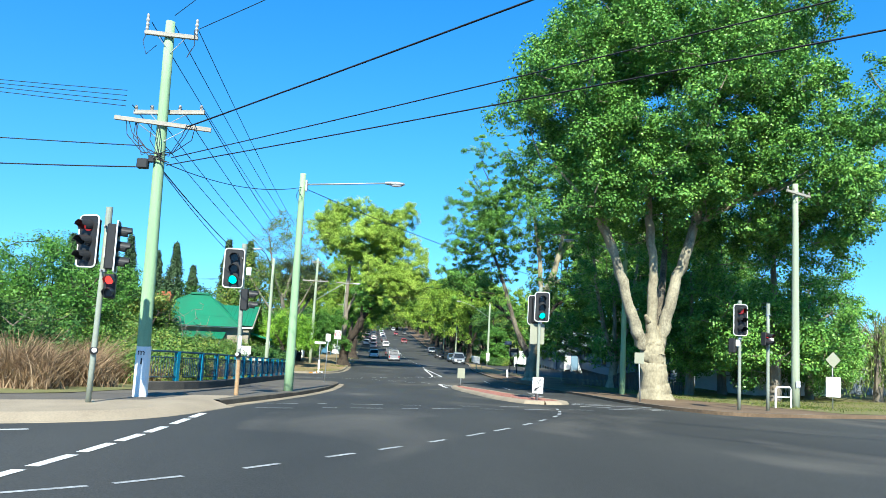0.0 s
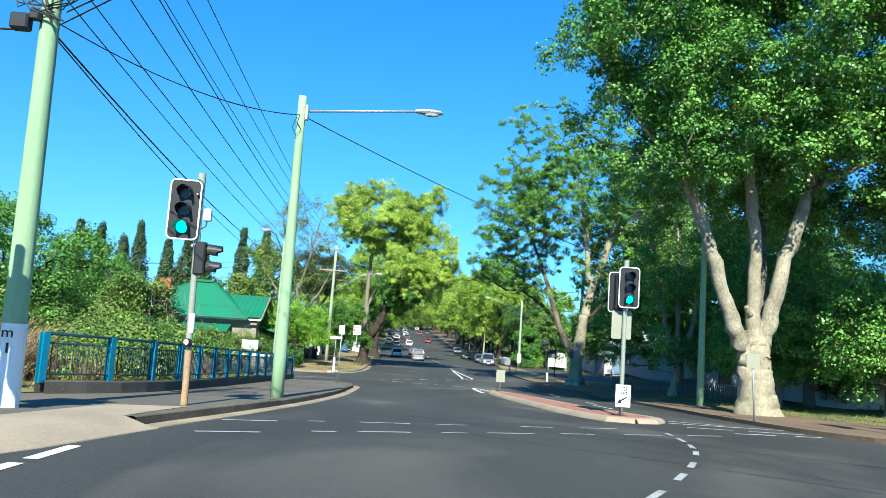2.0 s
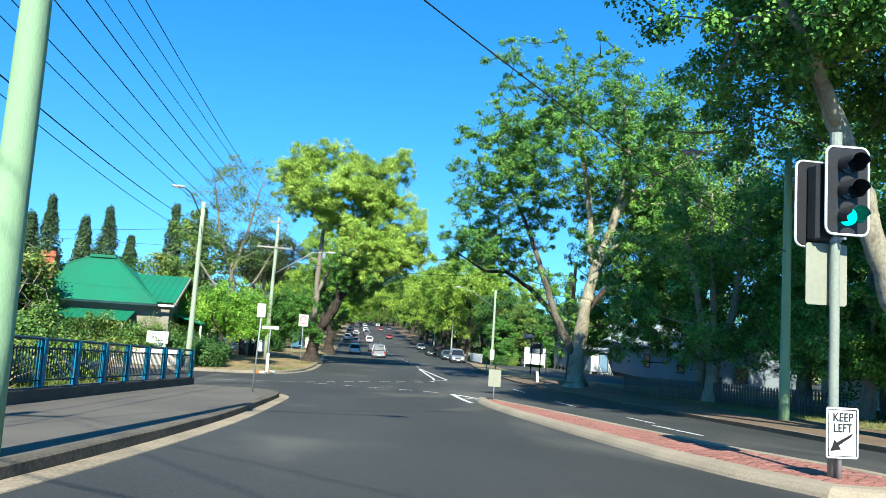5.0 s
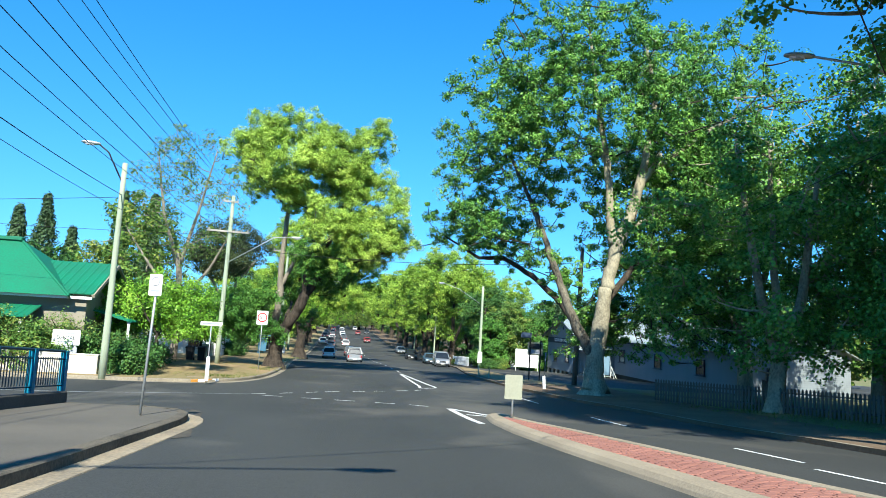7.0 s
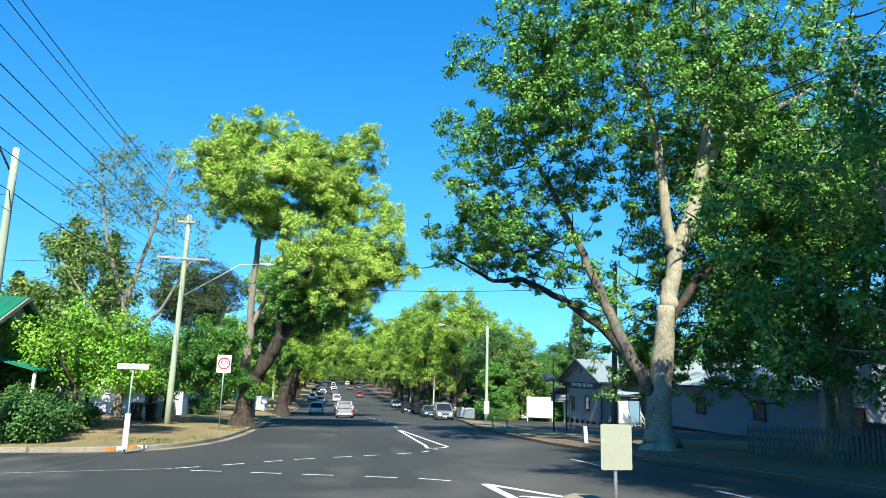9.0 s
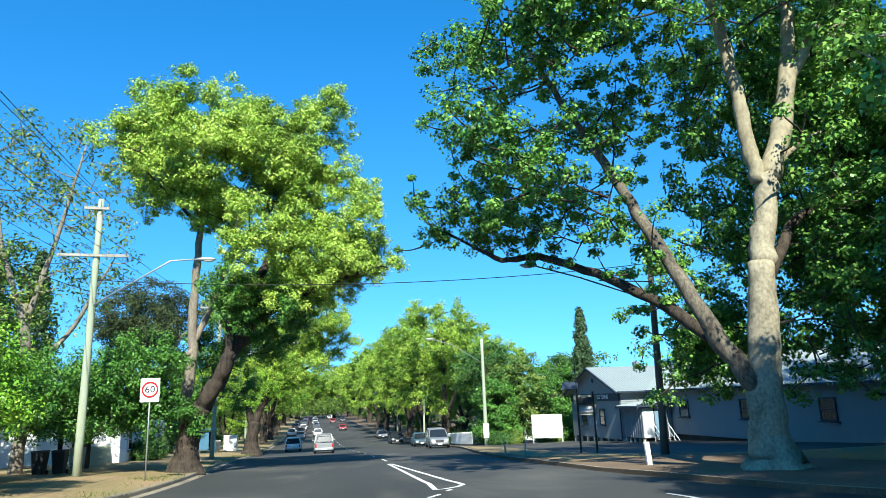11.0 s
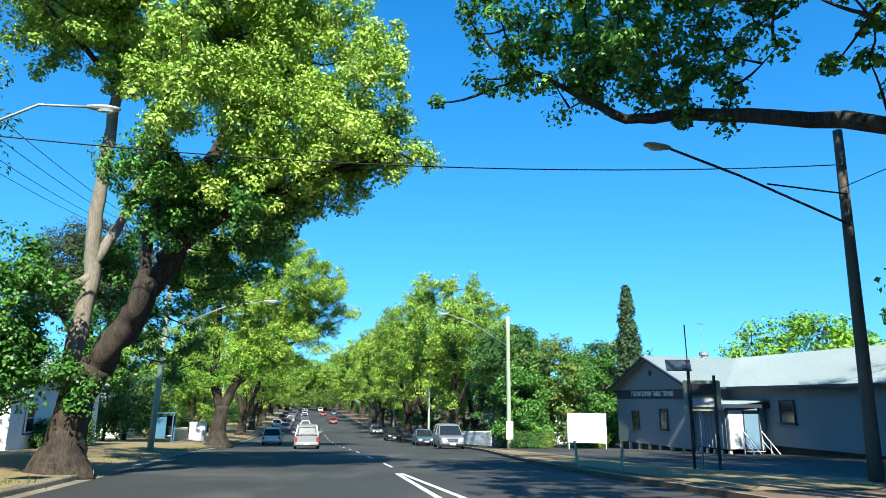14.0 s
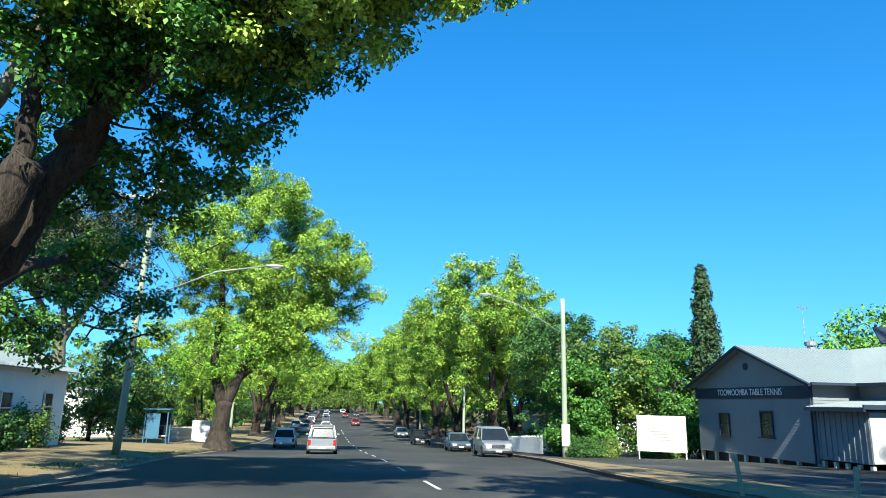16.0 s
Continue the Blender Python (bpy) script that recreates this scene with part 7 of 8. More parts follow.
e, p = sign("street_name_sign", on(-4.6, 60.2, 0.15), "pale street name blade on a steel post", 0.95, 0.17, 2.6, "front", 2.7, SIGNWHITE, rz=8, r=0.02)
bm = bmesh.new()
box(bm, (0, -0.009, 0), (0.74, 0.004, 0.08))
part("print_bar", bm, SIGNGREY, p)
bm = bmesh.new()
box(bm, (0, 0.03, 0.55), (0.16, 0.1, 1.1), bevel=0.01)
part("post_sleeve", bm, SIGNWHITE, e)
sign("verge_sign", on(12.35, 30.2, 0.13), "grey back of a sign on a leaning post", 0.46, 0.50, 2.0, "back", 2.25, SIGNBACK, lean=(-0.12, 0))
sign("verge_sign", on(19.0, 84.0, 0.13), "grey back of a small sign on a post", 0.3, 0.45, 2.2, "back", 2.4, SIGNBACK, rz=60)
e, p = sign("warning_sign", on(22.2, 30.8, 0.13), "yellow-backed diamond sign above a pale board", 0.55, 0.55, 2.35, "back", 2.6, SIGNBACK)
p.matrix_basis = p.matrix_basis @ pose(0, 0, 0, 0, 45, 0)
bm = bmesh.new()
plate(bm, 0.75, 0.95, 0.012, 0.03)
q = part("lower_plate", bm, SIGNWHITE, e)
q.matrix_basis = pose(0.0, -0.02, 1.05)

# practice sign beside the side street
e = thing("dental_sign", on(-11.5, 62.3, 0.15), "white clinic sign board on posts with dark lettering", "sign", rz=-6)
for s in (-0.45, 0.45):
    bm = bmesh.new()
    tube(bm, [(s, 0.03, -0.1), (s, 0.03, 1.95)], 0.03, 7)
    part("post", bm, WHITE, e)
bm = bmesh.new()
plate(bm, 1.3, 0.7, 0.02, 0.02)
p = part("panel", bm, SIGNWHITE, e)
p.matrix_basis = pose(0, -0.01, 1.62)
lettering("word", "DENTAL", 0.24, p, pose(0, -0.022, -0.02), SIGNBLACK, 0.003, 0.95)
for z in (0.2, -0.2):
    bm = bmesh.new()
    box(bm, (0, -0.012, z), (0.82, 0.004, 0.07))
    part("print_bar", bm, SIGNGREY, p)
bm = bmesh.new()
plate(bm, 1.0, 0.4, 0.02, 0.02)
p = part("lower_panel", bm, SIGNGREY, e)
p.matrix_basis = pose(0.05, -0.01, 1.05)

e = thing("garden_wall", on(-9.8, 61.75, 0.15), "low cream rendered wall below the clinic sign", "wall", rz=-3)
bm = bmesh.new()
box(bm, (-2.2, 0.0, 0.36), (4.4, 0.18, 1.0), bevel=0.015)
part("body", bm, CLADCREAM, e)
bm = bmesh.new()
box(bm, (-2.2, 0.0, 0.885), (4.46, 0.23, 0.06), bevel=0.012)
part("coping", bm, CLADCREAM, e)

bush("shrub", on(-12.9, 63.6, 0.15), "olive green garden shrub behind the cream wall", [(0, 0, 1.5, 1.7, 1.0, 1.4), (1.5, 0.1, 1.2, 1.2, 0.9, 1.2), (-1.6, 0.1, 1.6, 1.4, 1.0, 1.5)], 190, 60, 0.09, MIX_LEAF, 613)

# white notice board near the hall
e = thing("notice_board", (24.2, 107.7, gz(107.7) - 0.45), "large white notice board on two thin posts", "sign", rz=-32)
for s in (-1.38, 1.38):
    bm = bmesh.new()
    tube(bm, [(s, 0.03, -0.2), (s, 0.03, 3.0)], 0.04, 7)
    part("post", bm, WHITE, e)
bm = bmesh.new()
plate(bm, 2.9, 2.15, 0.03, 0.01)
p = part("board", bm, SIGNWHITE, e)
p.matrix_basis = pose(0, -0.03, 1.95)
for k in range(5):
    bm = bmesh.new()
    box(bm, (0, -0.019, 0.3 - 0.17 * k), (1.9 - 0.3 * (k % 2), 0.004, 0.04))
    part("print_bar", bm, SIGNBACK, p)

# solar-powered roadside sign seen from behind
e = thing("solar_sign", (17.0, 80.6, gz(80.6) + 0.13), "grey roadside display seen from behind with a solar panel", "sign", rz=-24)
for s in (-0.42, 0.42):
    bm = bmesh.new()
    tube(bm, [(s, 0, -0.1), (s, 0, 3.4 - 0.3 * (s > 0))], 0.055, 10)
    part("post", bm, BLACK, e)
bm = bmesh.new()
plate(bm, 1.25, 1.05, 0.05, 0.06)
p = part("display_back", bm, SIGNBACK, e)
p.matrix_basis = pose(0, 0.09, 2.4)
for dx, dz, w_, h_ in ((0.0, 0.2, 0.7, 0.4), (0.05, -0.25, 0.8, 0.3)):
    bm = bmesh.new()
    box(bm, (dx, -0.05, dz), (w_, 0.12, h_), bevel=0.015)
    part("control_box", bm, BLACK if dz > 0 else SIGNGREY, p)
bm = bmesh.new()
box(bm, (-0.75, -0.05, 3.45), (0.85, 0.6, 0.035), bevel=0.006, rx=42)
part("solar_panel", bm, TRIMDARK, e, "dark blue solar panel")
bm = bmesh.new()
tube(bm, [(-0.42, 0, 3.3), (-0.45, 0, 4.9)], 0.02, 6)
part("aerial", bm, BLACK, e)

# short posts on the right verge
for x, y, h, lx, ly in ((12.7, 81.6, 0.85, -0.12, 0.0), (12.75, 78.4, 0.75, 0.06, 0.0)):
    e = thing("marker_post", on(x, y), "short weathered marker post on the verge", "post", "marker posts")
    bm = bmesh.new()
    tube(bm, [(0, 0, -0.1), (lx, ly, h)], [0.05, 0.045], 8)
    part("post", bm, WHITE if y < 70 else GREYPOLE, e)
e = thing("marker_post", on(13.6, 67.3), "white painted timber guide post", "post", "marker posts")
bm = bmesh.new()
box(bm, (0, 0, 0.3), (0.17, 0.12, 0.9), bevel=0.015, ry=-4)
part("post", bm, WHITE, e)
e = thing("marker_post", on(-3.7, 83.2, 0.2), "thin dark stake beside the camphor tree", "post", "marker posts")
bm = bmesh.new()
box(bm, (0, 0, 0.45), (0.06, 0.05, 1.1), bevel=0.01)
part("post", bm, DARKSHADEPOLE, e)
e = thing("rail_barrier", on(18.9, 29.6), "white tubular rail beside the power pole", "barrier", rz=18)
bm = bmesh.new()
tube(bm, [(-0.5, 0, -0.1), (-0.5, 0, 0.85), (-0.4, 0, 0.95), (0.4, 0, 0.95), (0.5, 0, 0.85), (0.5, 0, -0.1)], 0.04, 8)
part("hoop", bm, WHITE, e)
bm = bmesh.new()
tube(bm, [(-0.5, 0, 0.5), (0.5, 0, 0.5)], 0.03, 8)
part("mid_rail", bm, WHITE, e)

# ---- blue railing over the creek ----
FENCE = smooth([(-7.5, 22.8), (-6.5, 24.6), (-6.08, 27.5), (-6.02, 34), (-5.95, 40), (-5.75, 46.6)], 2)
FS = np.concatenate([[0.0], np.cumsum([math.dist(a, b) for a, b in zip(FENCE, FENCE[1:])])])
rail = thing("bridge_railing", (0, 0, 0), "blue steel railing with dark bars on a concrete plinth", "railing")
FN = 14


def fence_at(f, z):
    x, y = (float(np.interp(f * FS[-1], FS, [p[k] for p in FENCE])) for k in (0, 1))
    return Vector((x, y, gz(y) + 0.15 + z))


def fence_turn(f):
    d = fence_at(min(f + 0.01, 1), 0) - fence_at(max(f - 0.01, 0), 0)
    return math.degrees(math.atan2(d.y, d.x)) - 90


ribbon("plinth", [tuple(fence_at(k / 24, 0)[:2]) for k in range(25)], [(0.16, -0.01), (0.16, 0.40), (0.14, 0.43), (-0.14, 0.43), (-0.16, 0.40), (-0.16, -0.01)], OLDCON_SHADE, parent=rail)
bm = bmesh.new()
box(bm, (0, 0, 0.52), (0.13, 0.03, 1.06))
box(bm, (-0.065, 0, 0.52), (0.016, 0.15, 1.06))
box(bm, (0.065, 0, 0.52), (0.016, 0.15, 1.06))
post0 = part("post", bm, BLUE, rail)
post0.matrix_basis = Matrix.Translation(fence_at(0, 0.24)) @ pose(0, 0, 0, 0, 0, fence_turn(0))
for k in range(1, FN + 1):
    share("post", post0, rail, Matrix.Translation(fence_at(k / FN, 0.24)) @ pose(0, 0, 0, 0, 0, fence_turn(k / FN)))
for z, r, m_ in ((1.28, 0.035, BARBLUE), (1.08, 0.018, BARBLUE), (0.42, 0.02, BARBLUE)):
    bm = bmesh.new()
    tube(bm, [fence_at(k / 28, z) for k in range(29)], r, 6)
    part("rail", bm, m_, rail)
bm = bmesh.new()
box(bm, (0, 0, 0.335), (0.018, 0.018, 0.67))
bar0 = part("baluster", bm, BARBLUE, rail)
nb = 190
bar0.matrix_basis = Matrix.Translation(fence_at(0.5 / nb, 0.45))
for k in range(1, nb):
    if (k * FN) % nb >= FN:
        share("baluster", bar0, rail, Matrix.Translation(fence_at((k + 0.5) / nb, 0.45)))


# ---- low fences, shelter ----
def picket_fence(x0, y0, x1, y1, label, material, h=1.1, lift=0.15):
    e = thing("picket_fence", (x0, y0, 0), label, "fence")
    L = math.hypot(x1 - x0, y1 - y0)
    n = int(L / 0.16)
    a = math.degrees(math.atan2(y1 - y0, x1 - x0))
    bm = bmesh.new()
    loft(bm, [[(x, -0.012, 0), (x, 0.012, 0), (x * 1.0, 0.012, z), (x, -0.012, z)] for x, z in ((-0.045, h), (0.0, h + 0.06), (0.045, h))])
    p0 = part("picket", bm, material, e)
    p0.matrix_basis = pose(0, 0, gz(y0) + lift, 0, 0, a)
    for k in range(1, n):
        f = k / n
        share("picket", p0, e, pose((x1 - x0) * f, (y1 - y0) * f, gz(y0 + (y1 - y0) * f) + lift, 0, 0, a))
    for z in (0.3, 0.85):
        bm = bmesh.new()
        tube(bm, [((x1 - x0) * k / 10 + 0.03, (y1 - y0) * k / 10, gz(y0 + (y1 - y0) * k / 10) + lift + z * h) for k in range(11)], 0.035, 4)
        part("rail", bm, material, e)
    return e


# The fences under the plane trees have tree shade put into their timber colour.
picket_fence(17.2, 60.2, 22.6, 47.5, "low timber fence coloured dark for deep tree shade", DARKSHADEPOLE, 1.0)
picket_fence(17.8, 111.5, 18.6, 128, "white timber picket fence beside parked cars", WHITE)
picket_fence(-9.6, 84, -10.2, 104, "low grey timber garden fence", GREYPOLE, 1.0, 0.45)
picket_fence(-8.6, 124, -8.8, 137, "pale timber garden fence", CLADCREAM, 1.1, 0.45)
picket_fence(27.0, 66, 20.2, 55, "timber picket fence coloured dark for the shade under trees", DARKSHADEPOLE, 1.1)
e = thing("bus_shelter", (-8.0, 119.5, gz(119.5) + 0.42), "blue glazed bus shelter on the verge", "shelter", rz=0)
for x in (-0.75, 0.75):
    for y in (-0.5, 0.5):
        bm = bmesh.new()
        box(bm, (x, y, 1.15), (0.08, 0.08, 2.3), bevel=0.01)
        part("post", bm, SHELTERBLUE, e)
bm = bmesh.new()
box(bm, (0, 0, 2.34), (1.9, 1.4, 0.1), bevel=0.03)
part("roof", bm, SHELTERBLUE, e)
bm = bmesh.new()
box(bm, (0, 0.5, 1.2), (1.42, 0.02, 1.8))
part("rear_pane", bm, GLASS, e)
bm = bmesh.new()
box(bm, (-0.2, -0.5, 1.2), (0.9, 0.05, 1.7), bevel=0.01)
part("poster_panel", bm, SHELTERBLUE, e)
bm = bmesh.new()
box(bm, (0, 0.25, 0.5), (1.3, 0.35, 0.06))
part("bench", bm, STEPGREY, e)
e = thing("utility_cabinet", (-7.0, 131.5, gz(131.5) + 0.35), "white metal utility cabinet by the verge", "cabinet")
bm = bmesh.new()
box(bm, (0, 0, 0.85), (1.5, 1.0, 1.75), bevel=0.03)
part("body", bm, WHITE, e)
bm = bmesh.new()
box(bm, (0, 0, 1.76), (1.6, 1.1, 0.08), bevel=0.02)
part("lid", bm, WHITE, e)
for x in (-8.3, -9.1):
    e = thing("wheelie_bin", (x, 78.6, gz(78.6) + 0.42), "dark wheeled rubbish bin", "bin", "bins by the fence")
    bm = bmesh.new()
    loft(bm, [[(-a, -b, z), (a, -b, z), (a, b, z), (-a, b, z)] for a, b, z in ((0.2, 0.22, 0.05), (0.27, 0.3, 0.95))])
    part("body", bm, BLACK, e)
    bm = bmesh.new()
    box(bm, (0, 0, 0.99), (0.58, 0.64, 0.06), bevel=0.02)
    part("lid", bm, TRIMDARK, e)
    for s in (-1, 1):
        bm = bmesh.new()
        tube(bm, [(s * 0.2, 0.25, 0.1), (s * 0.26, 0.25, 0.1)], 0.1, 12)
        part("wheel", bm, TYRE, e)

e = thing("kerb_marker", (-4.9, 61.56, gz(61.56)), "orange and white painted blocks along the kerb corner", "kerb marker")
for k in range(4):
    bm = bmesh.new()
    box(bm, (-0.54 + 0.36 * k, 0, 0.09), (0.34, 0.05, 0.13), bevel=0.01)
    b = part("painted_block", bm, SIGNWHITE if k in (1, 3) else ORANGE, e)
    b.matrix_basis = pose(0, 0, 0, 0, 0, 40)


# ---- vehicles ----
def car_paint(name, col, metal=0.4):
    return mat(name, col, 0.3, metal, tuple(c * 0.9 for c in col), 2, 20, 0.5, 0, spec=0.55)


def ring_section(y, hw, z0, z1, tuck=0.06, crown=0.0):
    """A cross-section of the body: tucked sill, bulging flank, soft shoulder."""
    zm = z0 + (z1 - z0) * 0.55
    return [(-hw + tuck, y, z0), (hw - tuck, y, z0), (hw, y, z0 + 0.12), (hw, y, zm), (hw - 0.05, y, z1 - 0.05), (hw - 0.16, y, z1 + crown), (-hw + 0.16, y, z1 + crown), (-hw + 0.05, y, z1 - 0.05), (-hw, y, zm), (-hw, y, z0 + 0.12)]


def car(kind, at, rz, label, paint, L=4.6, W=1.86, H=1.7, group="vehicles on the street"):
    """A car that looks along +y before it is turned: body, cabin, panes, lamps and wheels."""
    e = thing({"ute": "pickup", "suv": "car", "sedan": "car"}[kind], at, label, "car" if kind != "ute" else "pickup", group, rz=rz)
    hw, hl = W / 2, L / 2
    belt = H * (0.60 if kind != "sedan" else 0.63)
    bonnet = belt - (0.06 if kind == "suv" else 0.1)
    bm = bmesh.new()
    rear_top = belt - (0.02 if kind == "ute" else 0.04)
    loft(bm, [ring_section(-hl, hw - 0.14, 0.42, rear_top - 0.1), ring_section(-hl + 0.12, hw - 0.04, 0.33, rear_top), ring_section(-hl + 0.9, hw, 0.27, belt), ring_section(0.55, hw, 0.25, belt),
              ring_section(hl - 1.25, hw, 0.27, bonnet + 0.03), ring_section(hl - 0.35, hw - 0.05, 0.30, bonnet - 0.06), ring_section(hl - 0.06, hw - 0.16, 0.36, bonnet - 0.22), ring_section(hl, hw - 0.26, 0.44, bonnet - 0.34)])
    body = part("body", bm, paint, e, smooth=False)
    y0, y1 = {"suv": (-hl + 0.12, hl - 1.15), "sedan": (-hl + 0.75, hl - 1.25), "ute": (-hl + 1.75, hl - 1.2)}[kind]
    r0, r1 = {"suv": (y0 + 0.35, y1 - 0.85), "sedan": (y0 + 0.75, y1 - 0.9), "ute": (y0 + 0.22, y1 - 0.85)}[kind]
    rw, bw = hw - 0.24, hw - 0.07
    bm = bmesh.new()
    loft(bm, [[(-bw, y0, belt - 0.03), (bw, y0, belt - 0.03), (bw, y1, belt - 0.03), (-bw, y1, belt - 0.03)], [(-rw, r0, H - 0.07), (rw, r0, H - 0.07), (rw, r1, H - 0.07), (-rw, r1, H - 0.07)]])
    part("glazing", bm, GLASS, e, "dark car windows")
    bm = bmesh.new()
    loft(bm, [[(-rw - 0.03, r0 - 0.05, H - 0.09), (rw + 0.03, r0 - 0.05, H - 0.09), (rw + 0.03, r1 + 0.06, H - 0.09), (-rw - 0.03, r1 + 0.06, H - 0.09)], [(-rw + 0.08, r0 + 0.08, H), (rw - 0.08, r0 + 0.08, H), (rw - 0.08, r1 - 0.1, H), (-rw + 0.08, r1 - 0.1, H)]])
    part("roof", bm, paint, e)
    for s in (-1, 1):
        for ya, yb in ((y0, r0), (y1, r1), ((y0 + y1) / 2 - 0.1, (r0 + r1) / 2 - 0.05)):
            bm = bmesh.new()
            tube(bm, [(s * (bw + 0.005), ya, belt - 0.03), (s * (rw + 0.01), yb, H - 0.06)], 0.04, 5)
            part("pillar", bm, paint, e)
        bm = bmesh.new()
        box(bm, (s * (hw + 0.09), y1 - 0.35, belt + 0.06), (0.2, 0.12, 0.15), bevel=0.03)
        part("mirror", bm, paint, e)
        bm = bmesh.new()
        box(bm, (s * (hw - 0.36), hl - 0.12, bonnet - 0.22), (0.42, 0.16, 0.17), bevel=0.03, rz=-s * 14)
        part("headlight", bm, HEADLAMP, e)
        bm = bmesh.new()
        box(bm, (s * (hw - 0.17), -hl + 0.06, rear_top - 0.26), (0.18, 0.14, 0.34), bevel=0.02)
        part("tail_light", bm, TAILRED, e)
    bm = bmesh.new()
    box(bm, (0, hl - 0.03, bonnet - 0.28), (0.8, 0.1, 0.2), bevel=0.02)
    grille = part("grille", bm, BLACK, e)
    for k in range(3):
        bm = bmesh.new()
        box(bm, (0, hl + 0.03, bonnet - 0.34 + 0.06 * k), (0.72, 0.02, 0.018))
        part("chrome_bar", bm, ALLOY, grille)
    bm = bmesh.new()
    box(bm, (0, hl - 0.02, 0.42), (W - 0.3, 0.2, 0.16), bevel=0.04)
    part("front_bumper", bm, BLACK, e)
    bm = bmesh.new()
    box(bm, (0, -hl - 0.02, 0.5), (W - 0.2, 0.2, 0.2), bevel=0.04)
    part("rear_bumper", bm, GALV if kind == "ute" else paint, e)
    for y, z in ((hl + 0.09, 0.48), (-hl - 0.02 if kind != "ute" else -hl - 0.13, 0.66 if kind != "ute" else 0.5)):
        bm = bmesh.new()
        box(bm, (0, y, z), (0.38, 0.03, 0.12))
        part("plate", bm, SIGNWHITE, e)
    if kind == "ute":
        bm = bmesh.new()
        box(bm, (0, -hl + 0.88, belt - 0.02), (W - 0.26, 1.55, 0.05))
        part("tray_cover", bm, BLACK, e)
        bm = bmesh.new()
        tube(bm, [(-rw, y0 - 0.1, belt), (-rw + 0.1, y0 - 0.1, H + 0.02), (rw - 0.1, y0 - 0.1, H + 0.02), (rw, y0 - 0.1, belt)], 0.03, 6)
        part("sports_bar", bm, ALLOY, e)
    for s in (-1, 1):
        for y in (hl - 0.85, -hl + 0.95):
            bm = bmesh.new()
            tube(bm, [(s * (hw - 0.20), y, 0.35), (s * (hw - 0.19), y, 0.35), (s * (hw - 0.0), y, 0.35), (s * (hw + 0.015), y, 0.35)], [0.30, 0.35, 0.35, 0.31], 18)
            w = part("wheel", bm, TYRE, e)
            bm = bmesh.new()
            tube(bm, [(s * (hw + 0.01), y, 0.35), (s * (hw + 0.022), y, 0.35)], [0.23, 0.2], 14)
            part("rim", bm, ALLOY, w)
            bm = bmesh.new()
            tube(bm, [(s * (hw - 0.06), y + math.cos(radians(a)) * 0.39, 0.35 + math.sin(radians(a)) * 0.39) for a in range(-10, 191, 20)], 0.045, 5)
            part("wheel_arch", bm, BLACK, e)
    return e


SILVER = car_paint("silver_paint", (0.42, 0.43, 0.43), 0.6)
WHITECAR = car_paint("white_car_paint", (0.75, 0.75, 0.74), 0.0)
BLUECAR = car_paint("grey_blue_paint", (0.10, 0.17, 0.23))
BLACKCAR = car_paint("black_paint", (0.015, 0.016, 0.018))
REDCAR = car_paint("red_paint", (0.45, 0.03, 0.02), 0.1)
GREYCAR = car_paint("dark_grey_paint", (0.10, 0.10, 0.10))


def road_at(x, y):
    return (x, y, gz(y))


car("suv", road_at(14.1, 110.2), 176, "silver off-road car parked at the kerb facing the camera", SILVER, 4.7, 1.88, 1.78)
car("sedan", road_at(14.9, 126), 178, "grey-blue car parked behind the silver one", BLUECAR, 4.4, 1.8, 1.52)
car("suv", road_at(14.4, 146), 179, "black car parked under the trees", BLACKCAR, 4.6, 1.86, 1.66)
car("ute", road_at(3.6, 114.0), 0, "silver pickup driving away down the street", SILVER, 5.2, 1.88, 1.8)
white_car = car("suv", road_at(0.3, 131), 0, "white car in the kerb-side lane", WHITECAR, 4.5, 1.84, 1.64)
grey_car = car("suv", road_at(3.7, 150), 0, "dark grey car in the queue ahead", GREYCAR, 4.5, 1.84, 1.64)
red_car = car("sedan", road_at(10.2, 225), 180, "red car coming down the hill", REDCAR, 4.5, 1.8, 1.5)
silver_far = car("sedan", road_at(0.2, 186), 0, "silver car in the queue uphill", SILVER, 4.5, 1.8, 1.5)
for src, spots in ((white_car, [(3.7, 196, 0), (0.2, 232, 0), (3.5, 268, 0), (-2.0, 205, 0), (3.6, 318, 0), (9.8, 342, 180)]),
                   (grey_car, [(0.2, 210, 0), (3.6, 228, 0), (0.2, 262, 0), (-2.2, 248, 0), (0.3, 300, 0), (13.4, 300, 180)]),
                   (silver_far, [(3.6, 248, 0), (0.1, 282, 0), (15.0, 172, 180), (-2.2, 276, 0), (3.5, 296, 0), (0.2, 335, 0)]),
                   (red_car, [(9.5, 288, 180), (0.2, 318, 0)])):
    for x, y, r in spots:
        copy_thing(src, pose(*road_at(x, y), 0, 0, r))


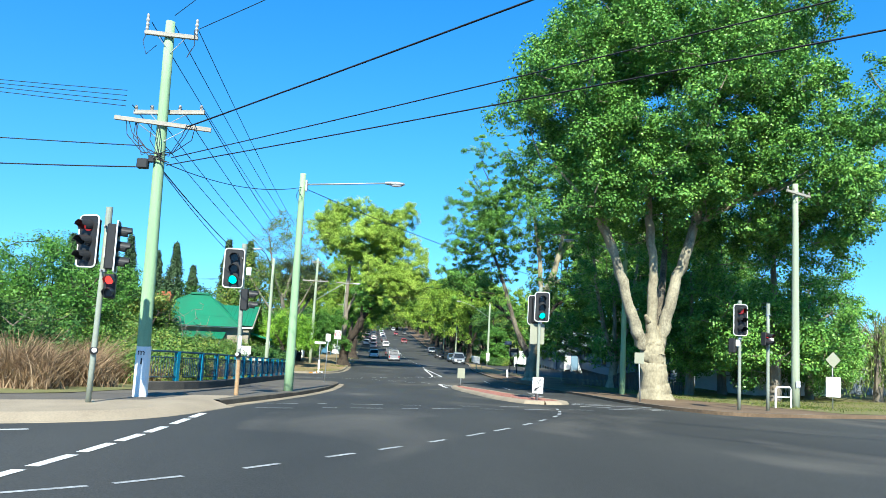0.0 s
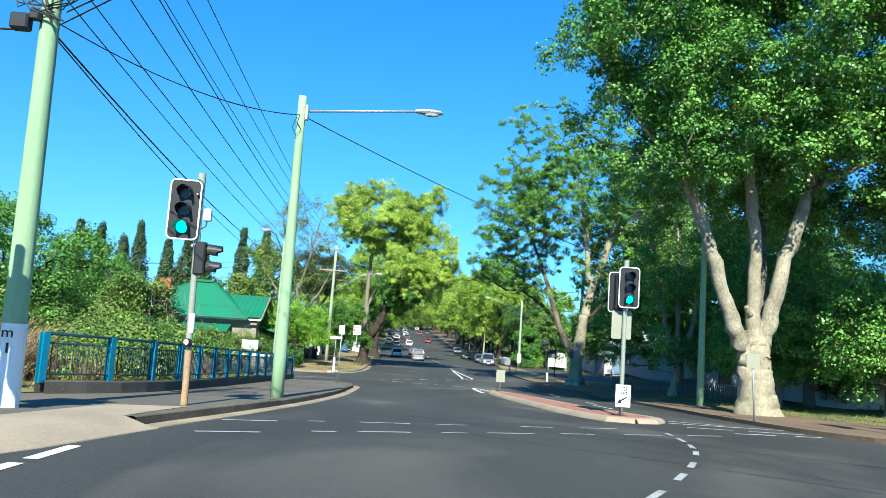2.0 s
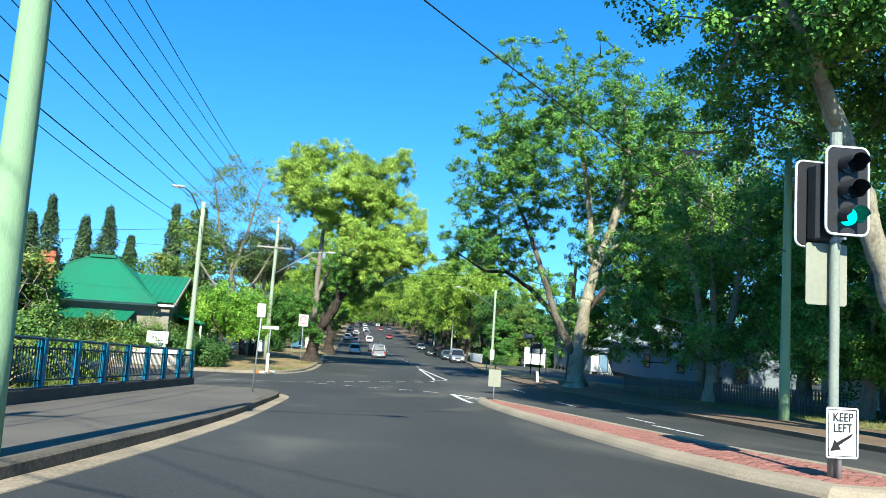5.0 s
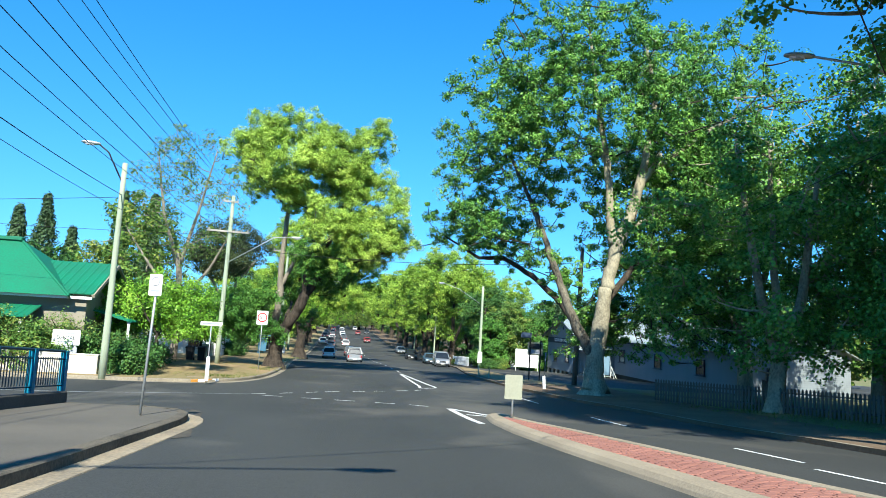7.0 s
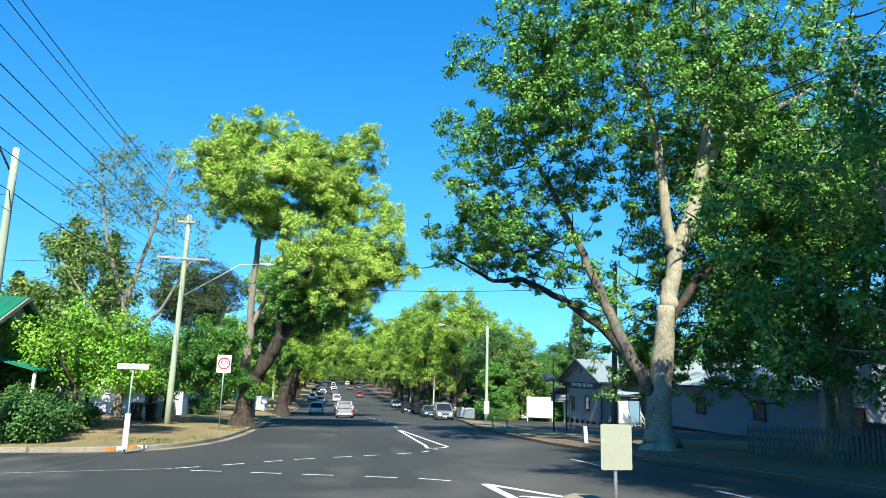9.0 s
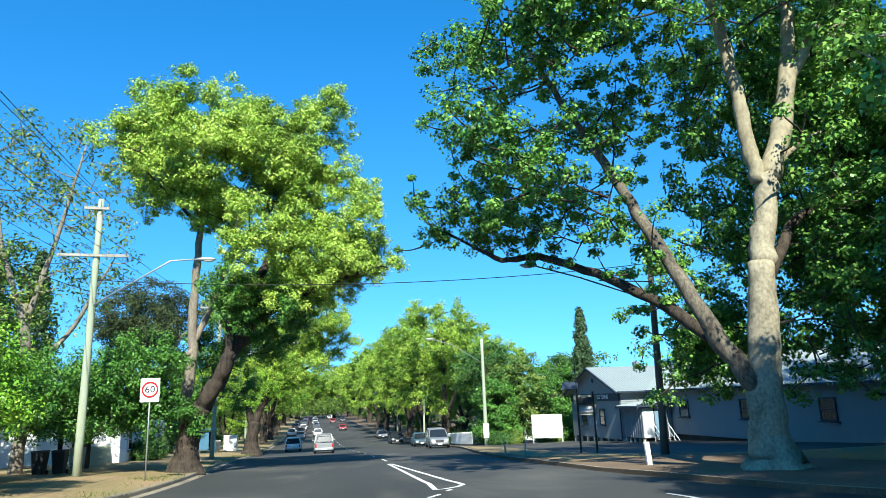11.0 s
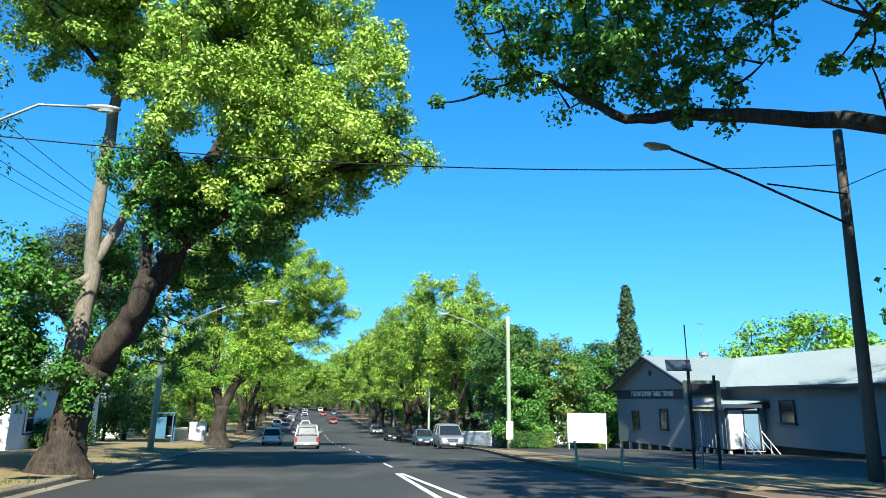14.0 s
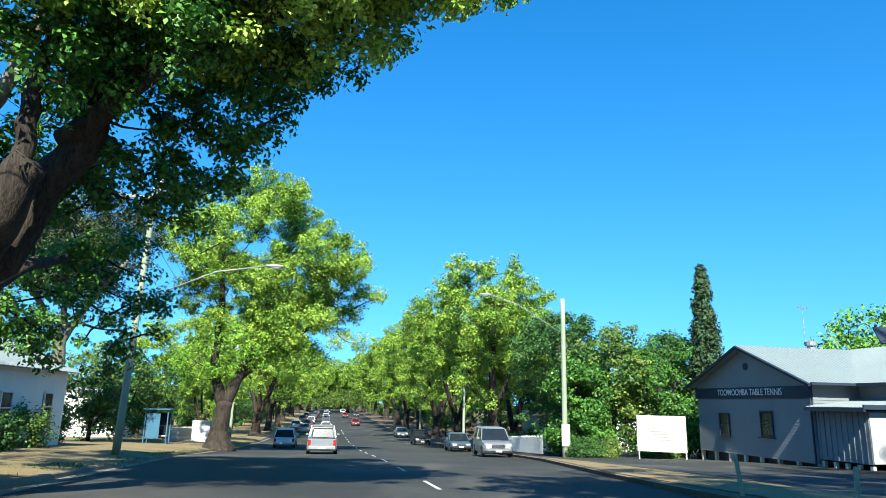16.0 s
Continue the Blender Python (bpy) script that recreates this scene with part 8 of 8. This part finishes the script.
# ---- clay pavers of the traffic island ----
def inside(x, y, poly, margin):
    """Whether a point lies in the outline, at least margin from its edge."""
    hit, near = False, 1e9
    for (x0, y0), (x1, y1) in zip(poly, poly[1:] + poly[:1]):
        if (y0 > y) != (y1 > y) and x < x0 + (y - y0) / (y1 - y0) * (x1 - x0):
            hit = not hit
        d = Vector((x1 - x0, y1 - y0))
        f = max(0.0, min(1.0, ((x - x0) * d.x + (y - y0) * d.y) / max(d.length_squared, 1e-9)))
        near = min(near, math.hypot(x - x0 - d.x * f, y - y0 - d.y * f))
    return hit and near > margin


def paver_mesh(bm, m):
    v = [bm.verts.new(m @ Vector(p)) for p in ((-0.11, -0.053, -0.03), (0.11, -0.053, -0.03), (0.11, 0.053, -0.03), (-0.11, 0.053, -0.03), (-0.104, -0.047, 0.012), (0.104, -0.047, 0.012), (0.104, 0.047, 0.012), (-0.104, 0.047, 0.012))]
    for f in ((4, 5, 6, 7), (0, 1, 5, 4), (1, 2, 6, 5), (2, 3, 7, 6), (3, 0, 4, 7)):
        bm.faces.new([v[k] for k in f])


spots = []
rows_y = 0
yy = 27.2
rb = random.Random(21)
while yy < 48.6:
    xx = 5.3 + (0.115 if rows_y % 2 else 0)
    while xx < 8.4:
        if inside(xx, yy, MED, 0.30):
            spots.append((xx, yy))
        xx += 0.23
    yy += 0.115
    rows_y += 1
first = None
rest = bmesh.new()
count = 0
for x, y in spots:
    slope = math.degrees(math.atan2(gz(y + 0.5) - gz(y - 0.5), 1.0))
    m = pose(x + rb.uniform(-0.004, 0.004), y, gz(y) + 0.125 + rb.uniform(-0.003, 0.003), slope, 0, rb.uniform(-1.2, 1.2))
    if 28.0 < y < 36.5 and count < 295:
        if first is None:
            bm = bmesh.new()
            paver_mesh(bm, Matrix.Identity(4))
            first = part("brick", bm, BRICK, median)
            first.matrix_basis = m
        else:
            share("brick", first, median, m)
        count += 1
    else:
        paver_mesh(rest, m)
tagged(part("brick_field", rest, BRICK, median), kind="stuff")
